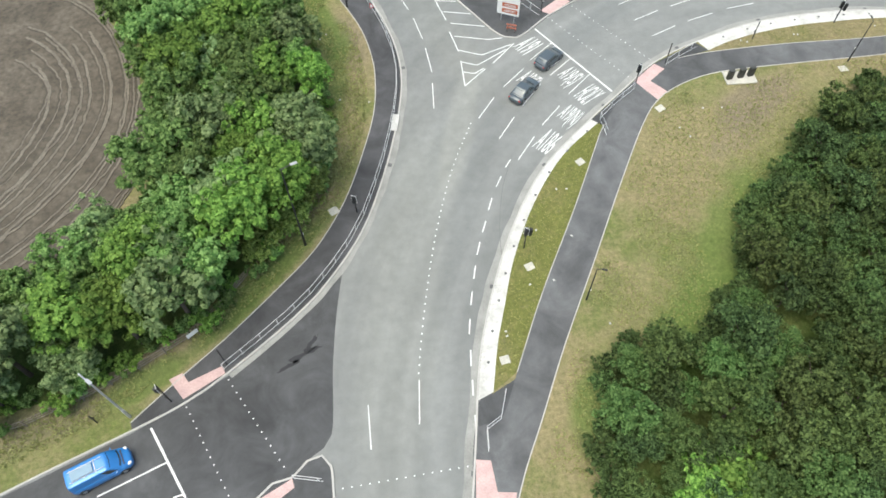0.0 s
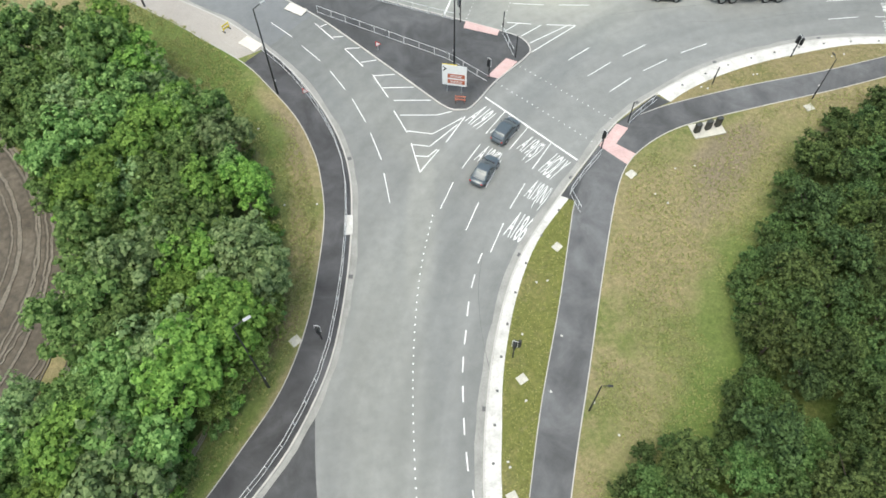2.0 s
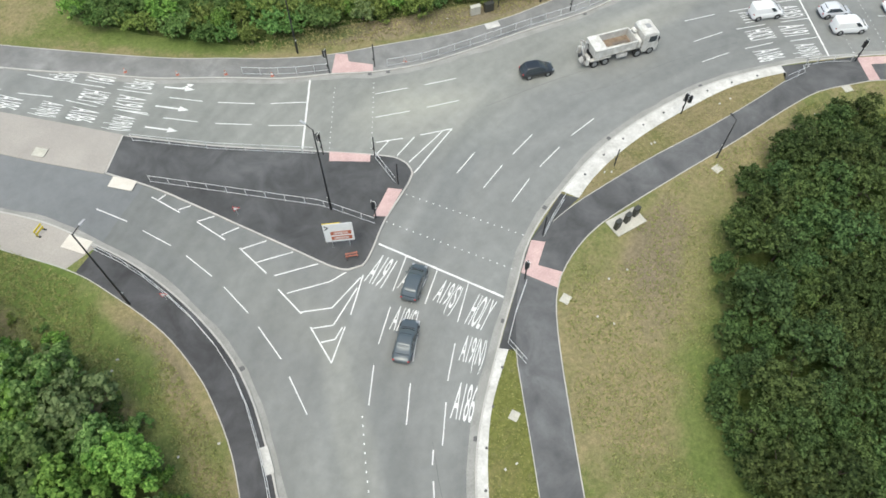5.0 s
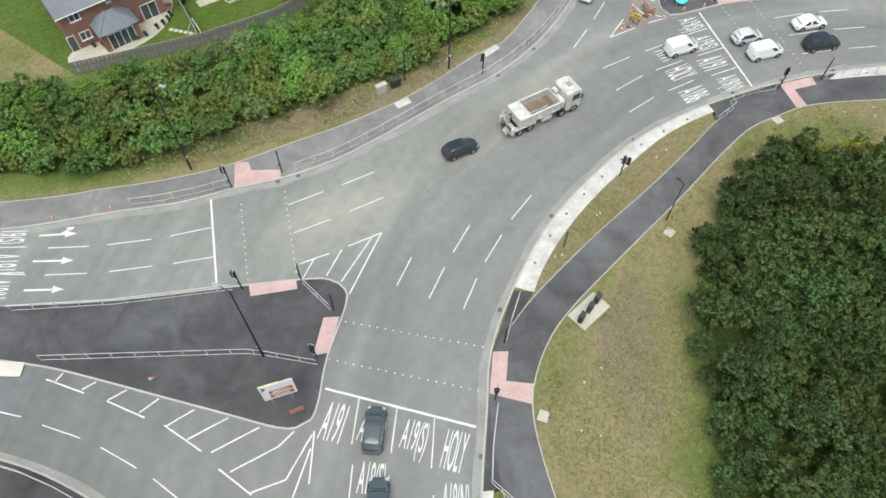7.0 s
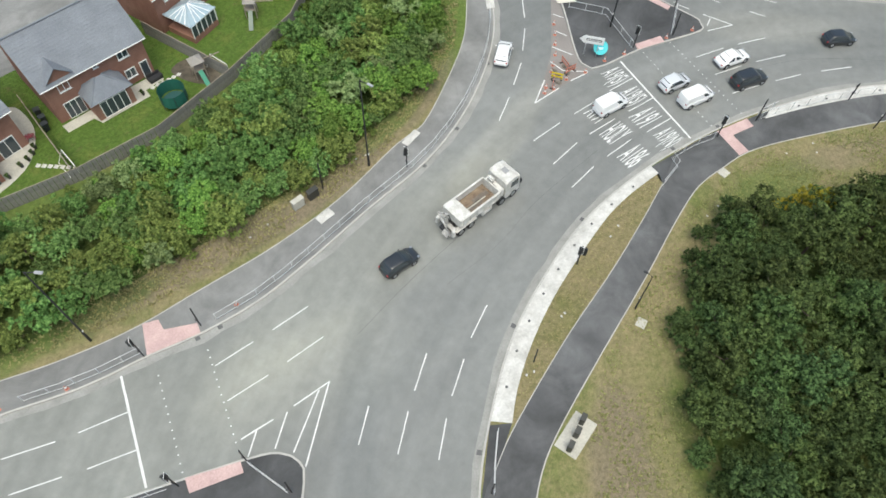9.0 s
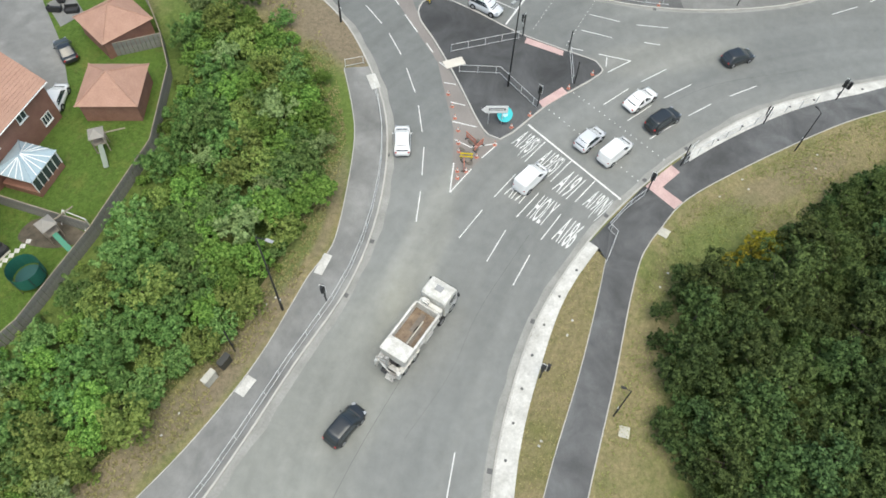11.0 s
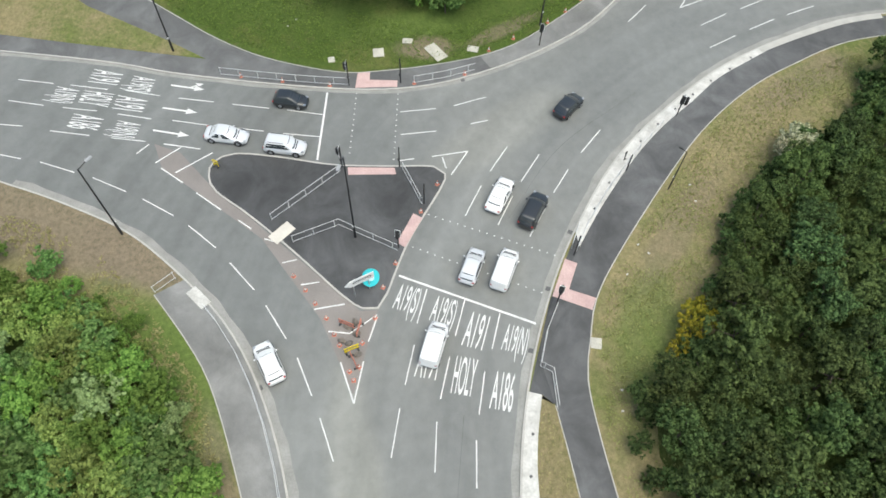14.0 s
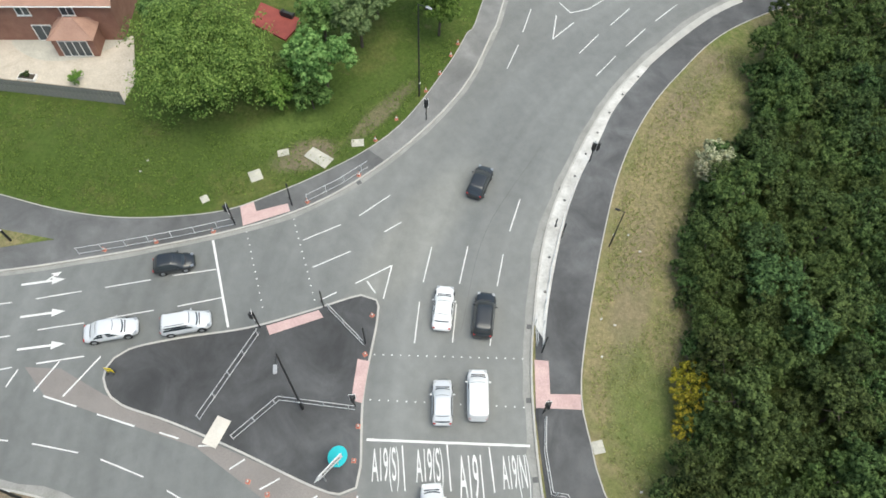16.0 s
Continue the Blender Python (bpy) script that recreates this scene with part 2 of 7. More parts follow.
VERGE_PATCHES = ((47, 102.6, 0, 24, 3.0, FRESH, 0.95), (69, 106, 28, 13, 3.2, FRESH, 0.95), (26, 107.5, -24, 11, 3.0, FRESH, 0.95), (82, 98, 60, 16, 9, FRESH, 0.85), (84, 108, 60, 13, 8, FRESH, 0.8), (83.5, 100.5, 62, 12, 4.5, STRAW, 0.8), (88.5, 103, 62, 14, 4.2, BARE, 0.95), (84.5, 93.5, 45, 5.5, 4.2, BARE, 0.95), (92.5, 116, 70, 8, 3.5, BARE, 0.9),
                 (72.5, 90.5, 38, 10, 3.6, FRESH, 0.9), (63, 85.6, 12, 6, 1.0, BARE, 0.55), (34, 90, -20, 14, 1.8, BARE, 0.75), (48, 85.9, -5, 9, 1.2, BARE, 0.7), (12, 101, -36, 12, 2.2, FRESH, 0.85), (24, 94.2, -24, 6, 1.4, DEEP, 0.7), (57, 86.1, 0, 5, 1.1, FRESH, 0.7),
                 (-6, 73, -65, 6, 2.6, STRAW, 0.7), (-5.2, 65, -75, 5, 2.0, BARE, 0.5), (-14, 81, -50, 10, 3.5, FRESH, 0.9), (-9.5, 70, -65, 9, 2.6, FRESH, 0.85), (-7.5, 55, 82, 10, 1.6, FRESH, 0.7), (-14, 33.5, 48, 10, 1.3, FRESH, 0.8), (-29, 23.2, 26, 9, 2.0, BARE, 0.55), (-24, 24.3, 30, 4, 1.4, FRESH, 0.8),
                 (32, 33, 50, 12, 4.2, FRESH, 0.75), (26, 25, 30, 9, 3.6, FRESH, 0.8), (38.5, 49, 38, 8, 4.5, STRAW, 0.7), (39, 50.5, 30, 6, 2.4, BARE, 0.75), (18, 24, 62, 10, 1.8, STRAW, 0.5), (31, 47, 50, 5, 3.0, STRAW, 0.6), (36, 46.5, 35, 5, 2.0, BARE, 0.45), (15, 19, 60, 5, 2.2, FRESH, 0.8),
                 (72, 50.3, -25, 6, 2.5, FRESH, 0.6), (82, 44, -42, 8, 1.6, BARE, 0.45), (98, 26, -62, 8, 1.8, BARE, 0.5), (91, 36, -48, 7, 1.4, STRAW, 0.5))
LUSH_PATCHES = ((107.2, 65.6, 85, 3.2, 1.7, BARE, 0.85), (109.2, 56.5, 117, 5, 1.0, BARE, 0.6), (111.5, 73, 60, 7, 3.0, DEEP, 0.7), (117, 83, 50, 7, 3.5, DEEP, 0.55), (111, 66, 90, 5, 2.0, FRESH, 0.7), (112, 57, 110, 6, 2.2, DEEP, 0.6))
M_GRASS = grass_material("verge_grass", (0.125, 0.160, 0.048), (0.25, 0.215, 0.122), (0.24, 0.195, 0.125), 0.50, 0.085, ((0.34, 0.58), (0.39, 0.50), (0.43, 0.34), (0.62, 0.45), (0.70, 0.40), (0.76, 0.30), (0.86, 0.34), (0.91, 0.52), (0.97, 0.45)), VERGE_PATCHES)
M_LAWN = grass_material("mown_strip_grass", (0.15, 0.16, 0.05), (0.22, 0.19, 0.095), (0.22, 0.19, 0.12), 0.42)
M_DRYLAWN = grass_material("dry_mown_strip_grass", (0.15, 0.155, 0.06), (0.235, 0.20, 0.115), (0.24, 0.20, 0.135), 0.56)
M_GARDEN = grass_material("garden_lawn", (0.085, 0.14, 0.03), (0.13, 0.155, 0.042), (0.12, 0.11, 0.05), 0.38, 0.3)
M_UNDER = grass_material("rough_undergrowth", (0.05, 0.085, 0.02), (0.10, 0.12, 0.04), (0.07, 0.065, 0.035), 0.5, 0.25)
M_SOIL = surface("bare_ploughed_soil", (0.085, 0.070, 0.050), (0.165, 0.142, 0.108), 0.22, 1.6, 0.98, bumps=1.0, grain=0.6)
M_LUSH = grass_material("lush_verge_grass", (0.070, 0.108, 0.024), (0.132, 0.140, 0.050), (0.15, 0.125, 0.07), 0.40, patches=LUSH_PATCHES)
M_DARKSOIL = surface("dark_soil", (0.06, 0.05, 0.036), (0.10, 0.085, 0.064), 0.8, 4.0, 0.95, bumps=0.8, grain=0.45)
M_SOIL2 = surface("dry_soil_ridges", (0.15, 0.13, 0.10), (0.235, 0.208, 0.165), 0.5, 4.0, 0.98, bumps=0.8, grain=0.45)
M_PAINT = surface("worn_white_road_paint", (0.58, 0.58, 0.56), (0.78, 0.78, 0.76), 0.8, 14.0, 0.7, bumps=0.05, grain=0.2)
M_KERB = surface("pale_concrete_kerb", (0.40, 0.39, 0.36), (0.52, 0.50, 0.46), 0.7, 16.0, 0.9, grain=0.25)
M_STRIP = surface("pale_concrete_paving", (0.46, 0.445, 0.41), (0.70, 0.69, 0.65), 0.7, 5.0, 0.9, grain=0.3)
M_TACT = surface("buff_red_tactile_paving", (0.50, 0.345, 0.325), (0.64, 0.46, 0.43), 0.7, 7.0, 0.9, grain=0.3)
M_TACTB = surface("buff_tactile_paving", (0.58, 0.54, 0.47), (0.68, 0.64, 0.57), 0.5, 9.0, 0.9, grain=0.2)
M_SLAB = surface("concrete_slab", (0.46, 0.44, 0.38), (0.60, 0.58, 0.50), 0.6, 9.0, 0.92)
M_TRIMG = plain("dark_iron", (0.10, 0.10, 0.10), 0.6)
M_STEEL = plain("galvanised_steel", (0.55, 0.56, 0.56), 0.45, 0.6)
M_BLACK = plain("black_painted_steel", (0.018, 0.019, 0.02), 0.45)
M_WHITE = plain("white_plastic", (0.80, 0.80, 0.78), 0.45)
M_GLASS = plain("dark_car_glass", (0.035, 0.045, 0.05), 0.08, 0.0, 0.6)
M_TYRE = plain("tyre_rubber", (0.02, 0.02, 0.02), 0.85)
M_RIM = plain("alloy_rim", (0.45, 0.46, 0.47), 0.35, 0.9)
M_BARK = surface("bark", (0.07, 0.055, 0.04), (0.13, 0.105, 0.08), 2.0, 14.0, 0.95)
M_LEAF_A = leaf_material("broad_leaves_mid_green", (0.036, 0.085, 0.018), (0.220, 0.330, 0.108))
M_LEAF_F = leaf_material("broad_leaves_pale_green", (0.060, 0.115, 0.038), (0.295, 0.395, 0.175))
M_LEAF_B = leaf_material("dense_leaves_deep_green", (0.008, 0.020, 0.005), (0.124, 0.186, 0.062), 0.26)
M_LEAF_B2 = leaf_material("dense_leaves_deep_olive", (0.009, 0.019, 0.005), (0.138, 0.186, 0.060), 0.26)
M_LEAF_B3 = leaf_material("dense_leaves_cool_green", (0.008, 0.020, 0.006), (0.118, 0.186, 0.067), 0.26)
M_LEAF_W = leaf_material("cream_blossom_and_leaves", (0.13, 0.16, 0.07), (0.60, 0.57, 0.42), 0.1)
M_LEAF_G = leaf_material("thicket_leaves_lighter_olive", (0.022, 0.044, 0.011), (0.142, 0.198, 0.062), 0.2)
M_LEAF_C = leaf_material("shrub_leaves_bright_green", (0.042, 0.100, 0.015), (0.225, 0.355, 0.080))
M_LEAF_D = leaf_material("shrub_leaves_olive", (0.062, 0.098, 0.020), (0.275, 0.345, 0.098))
M_LEAF_E = leaf_material("pale_sage_leaves", (0.075, 0.115, 0.038), (0.28, 0.355, 0.15))
M_LEAF_H = leaf_material("shrub_leaves_deep_green", (0.036, 0.085, 0.020), (0.175, 0.285, 0.085))
M_LEAF_Y = leaf_material("yellow_gorse_flowers", (0.06, 0.085, 0.015), (0.40, 0.32, 0.035), 0.1)


# ---- helpers for building ----
def mesh_of(bm, name, material):
    me = bpy.data.meshes.new(name)
    bm.normal_update()
    bm.to_mesh(me)
    bm.free()
    for m in (material if isinstance(material, (list, tuple)) else (material,)):
        me.materials.append(m)
    return me


def part(name, bm, material, parent=None, label="", m=None, smooth=False):
    ob = new(name, mesh_of(bm, name, material))
    if smooth:
        ob.data.polygons.foreach_set("use_smooth", [True] * len(ob.data.polygons))
    if parent is not None:
        ob.parent = parent
    if m is not None:
        ob.matrix_basis = m
    if label:
        tagged(ob, label)
    return ob


def thing(name, label, category, m=None, group="", kind=""):
    ob = new(name)
    ob.empty_display_size = 0.3
    if m is not None:
        ob.matrix_basis = m
    return tagged(ob, label, category, group, kind)


def box(bm, cx, cy, cz, sx, sy, sz, bevel=0.0, m=None):
    """A box about its centre, joined into bm."""
    r = bmesh.ops.create_cube(bm, size=1.0, matrix=(m or Matrix()) @ Matrix.Translation((cx, cy, cz)) @ Matrix.Diagonal((sx, sy, sz, 1)))
    if bevel:
        es = list({e for v in r["verts"] for e in v.link_edges})
        bmesh.ops.bevel(bm, geom=es, offset=bevel, segments=2, affect="EDGES")
    return bm


def tube(bm, p, q, r, r2=None, sides=8):
    p, q = Vector(p), Vector(q)
    d = q - p
    m = Matrix.Translation((p + q) / 2) @ d.to_track_quat("Z", "Y").to_matrix().to_4x4()
    bmesh.ops.create_cone(bm, cap_ends=True, segments=sides, radius1=r, radius2=r if r2 is None else r2, depth=d.length, matrix=m)
    return bm


def sweep(bm, pts, r, sides=6):
    """A round rail that follows a line in one piece."""
    pts = [Vector(p) for p in pts]
    rings = []
    for i, p in enumerate(pts):
        t = (pts[min(i + 1, len(pts) - 1)] - pts[max(i - 1, 0)]).normalized()
        s = t.cross(Vector((0, 0, 1)))
        s = s.normalized() if s.length > 1e-4 else Vector((1, 0, 0))
        u = s.cross(t)
        rings.append([bm.verts.new(p + (s * math.cos(2 * math.pi * k / sides) + u * math.sin(2 * math.pi * k / sides)) * r) for k in range(sides)])
    for a, b in zip(rings, rings[1:]):
        for k in range(sides):
            bm.faces.new((a[k], a[(k + 1) % sides], b[(k + 1) % sides], b[k]))
    bm.faces.new(list(reversed(rings[0])))
    bm.faces.new(rings[-1])
    bmesh.ops.recalc_face_normals(bm, faces=bm.faces[:])
    return bm


def curve_through(pts, step=1.2, closed=False):
    """A smooth line through the corner points."""
    pts = [Vector((p[0], p[1])) for p in pts]
    out = []
    n = len(pts)
    for i in range(n if closed else n - 1):
        p1, p2 = pts[i], pts[(i + 1) % n]
        p0 = pts[i - 1] if (closed or i) else p1 * 2 - p2
        p3 = pts[(i + 2) % n] if (closed or i + 2 < n) else p2 * 2 - p1
        k = max(1, int((p2 - p1).length / step))
        for j in range(k):
            u = j / k
            out.append(0.5 * (2 * p1 + (p2 - p0) * u + (2 * p0 - 5 * p1 + 4 * p2 - p3) * u * u + (3 * p1 - p0 - 3 * p2 + p3) * u ** 3))
    if not closed:
        out.append(pts[-1])
    return out


def offset_line(line, d):
    """The line moved d metres to its left."""
    out = []
    for i, p in enumerate(line):
        a, b = line[max(0, i - 1)], line[min(len(line) - 1, i + 1)]
        t = (b - a).normalized()
        out.append(p + Vector((-t.y, t.x)) * d)
    return out


def slab(name, outline, z, depth, material, parent=None, label=""):
    """A flat piece of ground with its edge going down by depth."""
    from mathutils import geometry
    bm = bmesh.new()
    outline = [Vector((p[0], p[1])) for p in outline]
    area = sum(a.x * b.y - b.x * a.y for a, b in zip(outline, outline[1:] + outline[:1]))
    if area < 0:
        outline.reverse()
    top = [bm.verts.new((p.x, p.y, z)) for p in outline]
    for tri in geometry.tessellate_polygon([[Vector((p.x, p.y, 0)) for p in outline]]):
        try:
            f = bm.faces.new([top[i] for i in tri])
            f.normal_update()
            if f.normal.z < 0:
                f.normal_flip()
        except ValueError:
            pass
    if depth:
        low = [bm.verts.new((p.x, p.y, z - depth)) for p in outline]
        k = len(top)
        for i in range(k):
            bm.faces.new((low[i], low[(i + 1) % k], top[(i + 1) % k], top[i]))
    return part(name, bm, material, parent, label)


def ribbon(name, left, right, z, depth, material, parent=None, label=""):
    return slab(name, list(left) + list(reversed(right)), z, depth, material, parent, label)


def bar(bm, pts, width, z, height):
    """A flat bar that follows a line, centred on it."""
    pts = [Vector((p[0], p[1])) for p in pts]
    a, b = offset_line(pts, width / 2), offset_line(pts, -width / 2)
    va = [[bm.verts.new((p.x, p.y, zz)) for p in s] for s, zz in ((a, z), (b, z), (a, z - height), (b, z - height))]
    for i in range(len(pts) - 1):
        bm.faces.new((va[1][i], va[1][i + 1], va[0][i + 1], va[0][i]))
        bm.faces.new((va[0][i], va[0][i + 1], va[2][i + 1], va[2][i]))
        bm.faces.new((va[3][i], va[3][i + 1], va[1][i + 1], va[1][i]))
    for i in (0, len(pts) - 1):
        bm.faces.new((va[0][i], va[2][i], va[3][i], va[1][i]))
    return bm

# ---- ground and roads ----
ground = slab("ground", [(-1500, -1500), (1600, -1500), (1600, 1600), (-1500, 1600)], -0.10, 0, M_UNDER)
tagged(ground, "rough green undergrowth ground reaching far past the roads", "ground", kind="structure")
road = slab("road", [(-140, -120), (240, -120), (240, 190), (-140, 190)], 0.0, 0, M_ROAD)
tagged(road, "worn pale grey asphalt roundabout carriageway with white markings", "road", kind="structure")
KERB_Z, TOP_Z = 0.12, 0.105

# the island's kerb, seen from above, clockwise from the south-west
INNER = curve_through([(2.6, 9.0), (3.1, 12.0), (3.9, 16.5), (5.1, 23.3), (6.9, 29.3), (9.9, 36.5), (14.3, 43.7), (20.6, 49.9), (25.7, 54.3), (29.6, 57.6), (35.6, 60.5), (43.6, 63.0), (52.6, 63.8), (59.3, 63.4), (67.3, 61.4), (75.3, 58.1), (82.0, 54.3), (90.3, 48.0), (97.2, 39.8), (102.2, 31.8), (105.9, 22.1), (107.7, 13.7), (107.5, 2.0)], 1.5)
SOUTH = [Vector((CX + 52.5 * math.cos(a), CY + 52.5 * math.sin(a))) for a in np.linspace(radians(-14), radians(-174), 40)]
island = slab("central_island", INNER + SOUTH, TOP_Z, 0.12, M_GRASS)
tagged(island, "central island with dry mown grass", "grass", kind="structure")

A_KERB = curve_through([(-140, -30), (-60, 4.2), (-34.2, 16.0), (-24.4, 20.2), (-20.2, 22.2), (-16.8, 24.5), (-11.2, 29.2), (-8.0, 32.7), (-4.6, 38.0), (-2.1, 44.7), (-0.3, 51.6), (0.65, 57.8), (0.4, 63.0), (-0.9, 68.5), (-3.1, 74.3), (-5.6, 78.7), (-9.3, 84.3), (-14.6, 89.8), (-19.8, 95.2), (-60, 137), (-110, 188)], 1.5)
west = slab("west_verge", A_KERB + [Vector((-140, 188))], TOP_Z, 0.12, M_GRASS)
tagged(west, "grass verge with rough and dry patches", "grass", kind="structure")
B_KERB = curve_through([(-100, 186), (-50, 143), (-7.7, 108.1), (0.6, 101.9), (6.2, 97.4), (13.5, 92.9), (18.7, 89.5), (23.5, 87.3), (27.7, 85.1), (33.0, 83.2), (39.2, 82.2), (46.5, 81.4), (54.5, 80.3), (61.5, 80.7), (68.6, 82.4), (74.7, 85.0), (79.5, 88.4), (85.6, 94.2), (89.4, 100.0), (92.6, 106.2), (94.9, 112.3), (105, 145), (116, 186)], 1.5)
north = slab("north_verge", B_KERB, TOP_Z, 0.12, M_GRASS)
tagged(north, "grass verge between a hedge belt and the footway", "grass", kind="structure")
C_KERB = curve_through([(128, 186), (113, 120), (108.5, 100.5), (106.1, 93.0), (104.6, 87.4), (103.0, 80.5), (101.8, 74.0), (101.4, 68.8), (101.9, 63.7), (103.8, 57.1), (106.6, 51.0), (109.6, 46.3), (114.6, 41.0), (118.8, 37.2), (150, 12), (235, -50)], 1.5)
east = slab("east_verge", C_KERB + [Vector((240, -50)), Vector((240, 186))], TOP_Z, 0.12, M_LUSH)
tagged(east, "lush mown grass verge below garden fences", "grass", kind="structure")
south = slab("south_verge", [(240, -90), (160, -30), (128, 0), (122, -10)] + [(CX + 68 * math.cos(a), CY + 68 * math.sin(a)) for a in np.linspace(radians(-20), radians(-165), 30)] + [(-24, 0), (-60, -18), (-140, -56), (-140, -120), (240, -120)], TOP_Z, 0.12, M_GRASS)
tagged(south, "grass verge on the far side of the roundabout", "grass", kind="structure")

# splitter islands
SPLIT_2 = [(-2.2, 86.9), (0.9, 90.8)] + curve_through([(0.9, 90.8), (8.5, 84.4), (16.6, 78.5), (22.0, 74.5), (23.9, 72.7), (24.3, 70.9), (23.3, 69.6), (18.9, 66.8), (16.1, 64.4), (14.6, 63.5), (13.3, 63.8), (12.1, 65.0), (9.9, 68.6), (6.9, 73.5), (3.6, 78.9), (1.2, 82.6), (-2.2, 86.9)], 0.8)[1:-1]
SPLIT_3 = curve_through([(91.8, 87.9), (93.5, 87.5), (94.3, 85.5), (93.5, 81.4), (92.0, 76.1), (91.3, 71.0), (90.8, 66.4), (89.8, 65.4), (88.0, 66.1), (82.6, 69.6), (77.4, 72.0), (76.1, 72.9), (76.2, 74.2), (77.7, 75.9), (82.9, 80.3), (87.0, 84.1), (89.9, 87.1)], 0.8, True)
SPLIT_1 = curve_through([(-20, 4.0), (-13.9, 13.6), (-11.1, 15.0), (-9.9, 16.2), (-8.7, 16.5), (-8.0, 15.6), (-7.8, 13.1), (-7.4, 4), (-9, -2)], 0.8, True)
for nm, line, lab in (("splitter_island", SPLIT_1, "kerbed traffic island of new dark asphalt"), ("splitter_island", SPLIT_2, "kerbed triangular traffic island of new dark asphalt"), ("splitter_island", SPLIT_3, "kerbed triangular traffic island of new dark asphalt")):
    o = slab(nm, line, TOP_Z, 0.12, M_DARK)
    tagged(o, lab, "traffic island", kind="structure")

# kerb stones along every edge
for nm, line, closed in (("kerb", INNER, 0), ("kerb", A_KERB, 0), ("kerb", B_KERB, 0), ("kerb", C_KERB, 0), ("kerb", [Vector(p) for p in SPLIT_1], 1), ("kerb", [Vector(p) for p in SPLIT_2], 1), ("kerb", [Vector(p) for p in SPLIT_3], 1)):
    bm = bmesh.new()
    bar(bm, list(line) + ([line[0]] if closed else []), 0.17, KERB_Z, 0.14)
    o = part("kerb", bm, M_KERB)
    tagged(o, "pale concrete kerb stones along the carriageway", "kerb", kind="structure")

# paved strip behind the island's kerb, with gaps at the crossings
def near(line, p):
    return min(range(len(line)), key=lambda i: (line[i] - Vector(p)).length)


def between(line, p, q):
    a, b = near(line, p), near(line, q)
    return line[min(a, b):max(a, b) + 1]


pave_strip_backs = (
    [(5.9, 20.4), (6.9, 24.8), (8.1, 28.6), (9.2, 32.1), (10.7, 35.7), (12.7, 39.6), (15.1, 43.3), (17.7, 46.3), (21.3, 49.3)],
    [(36.5, 58.9), (39.3, 60.1), (43.5, 61.2), (48.5, 61.9), (54.0, 62.1), (59.5, 62.0), (63.5, 61.3), (66.9, 60.3)],
    [(80.3, 54.2), (84.6, 51.0), (89.9, 46.4), (93.8, 42.2), (96.6, 38.4), (99.7, 34.4), (103.0, 28.0)])
pave_fronts = (((4.6, 20.4), (20.6, 49.9)), ((35.6, 60.5), (67.3, 61.4)), ((81.4, 54.6), (103.4, 28.8)))
for back, (p, q) in zip(pave_strip_backs, pave_fronts):
    front = offset_line(between(INNER, p, q), -0.09)
    o = ribbon("paved_strip", front, curve_through(back, 1.2), TOP_Z + 0.012, 0.03, M_STRIP)
    tagged(o, "pale concrete paved strip behind the kerb", "pavement", kind="structure")

# footpath round the island
PATH_IN = curve_through([(4.0, 4.0), (6.9, 12.1), (9.7, 17.8), (12.8, 24.1), (17.0, 31.9), (21.6, 40.6), (25.9, 48.3), (28.4, 51.7), (30.9, 53.5), (34.4, 54.9), (38.3, 55.5), (46.0, 55.8), (54.8, 56.0), (62.9, 56.4), (67.8, 56.3), (71.2, 55.3), (74.9, 53.9), (79.2, 50.8), (86.5, 44.5), (92.5, 38.7), (97.2, 32.6), (100.6, 26.1), (103.9, 16.6), (104.5, 2.0)], 1.2)
PATH_OUT = curve_through([(2.7, 9.0), (4.0, 17.5), (6.2, 18.0), (8.2, 22.0), (11.7, 29.4), (16.4, 38.2), (20.3, 46.0), (21.9, 49.0), (25.6, 53.9), (29.4, 57.3), (32.6, 58.0), (36.5, 58.6), (45.5, 59.0), (54.0, 58.9), (60.9, 59.1), (65.9, 59.4), (70.6, 59.7), (75.2, 57.7), (80.3, 54.2), (84.6, 51.0), (89.9, 46.4), (93.8, 42.2), (96.6, 38.4), (101.9, 31.6), (105.6, 22.0), (107.3, 13.7), (107.1, 2.0)], 1.2)
o = ribbon("footpath", PATH_OUT, PATH_IN, TOP_Z + 0.008, 0.03, M_PATH)
tagged(o, "new dark asphalt footpath round the island", "footpath", kind="structure")
# kerb-side paving where the crossings are
for outline in ([(20.4, 49.6), (25.6, 54.1), (29.5, 57.4), (35.3, 60.3), (36.5, 58.9), (32.5, 57.9), (27, 53), (22.0, 48.8)], [(67.2, 61.3), (75.2, 58.0), (81.8, 54.2), (80.3, 53.8), (73, 57.0), (66.0, 59.5)], [(3.9, 16.5), (4.6, 20.3), (5.9, 20.3), (8.0, 21.4), (6.3, 17.8)]):
    o = slab("crossing_paving", outline, TOP_Z + 0.004, 0.03, M_DARK)
    tagged(o, "new dark asphalt footway at a crossing", "footway", kind="structure")
for line in (PATH_IN,):
    bm = bmesh.new()
    bar(bm, line, 0.10, TOP_Z + 0.03, 0.05)
    tagged(part("path_edging", bm, M_KERB), "thin pale concrete edging of the path", "edging", kind="structure")
for p, q in (((8.2, 22), (21.9, 49)), ((32.6, 58), (65.9, 59.4))):
    bm = bmesh.new()
    bar(bm, between(PATH_OUT, p, q), 0.08, TOP_Z + 0.03, 0.05)
    tagged(part("path_edging", bm, M_KERB), "thin pale concrete edging of the path", "edging", kind="structure")
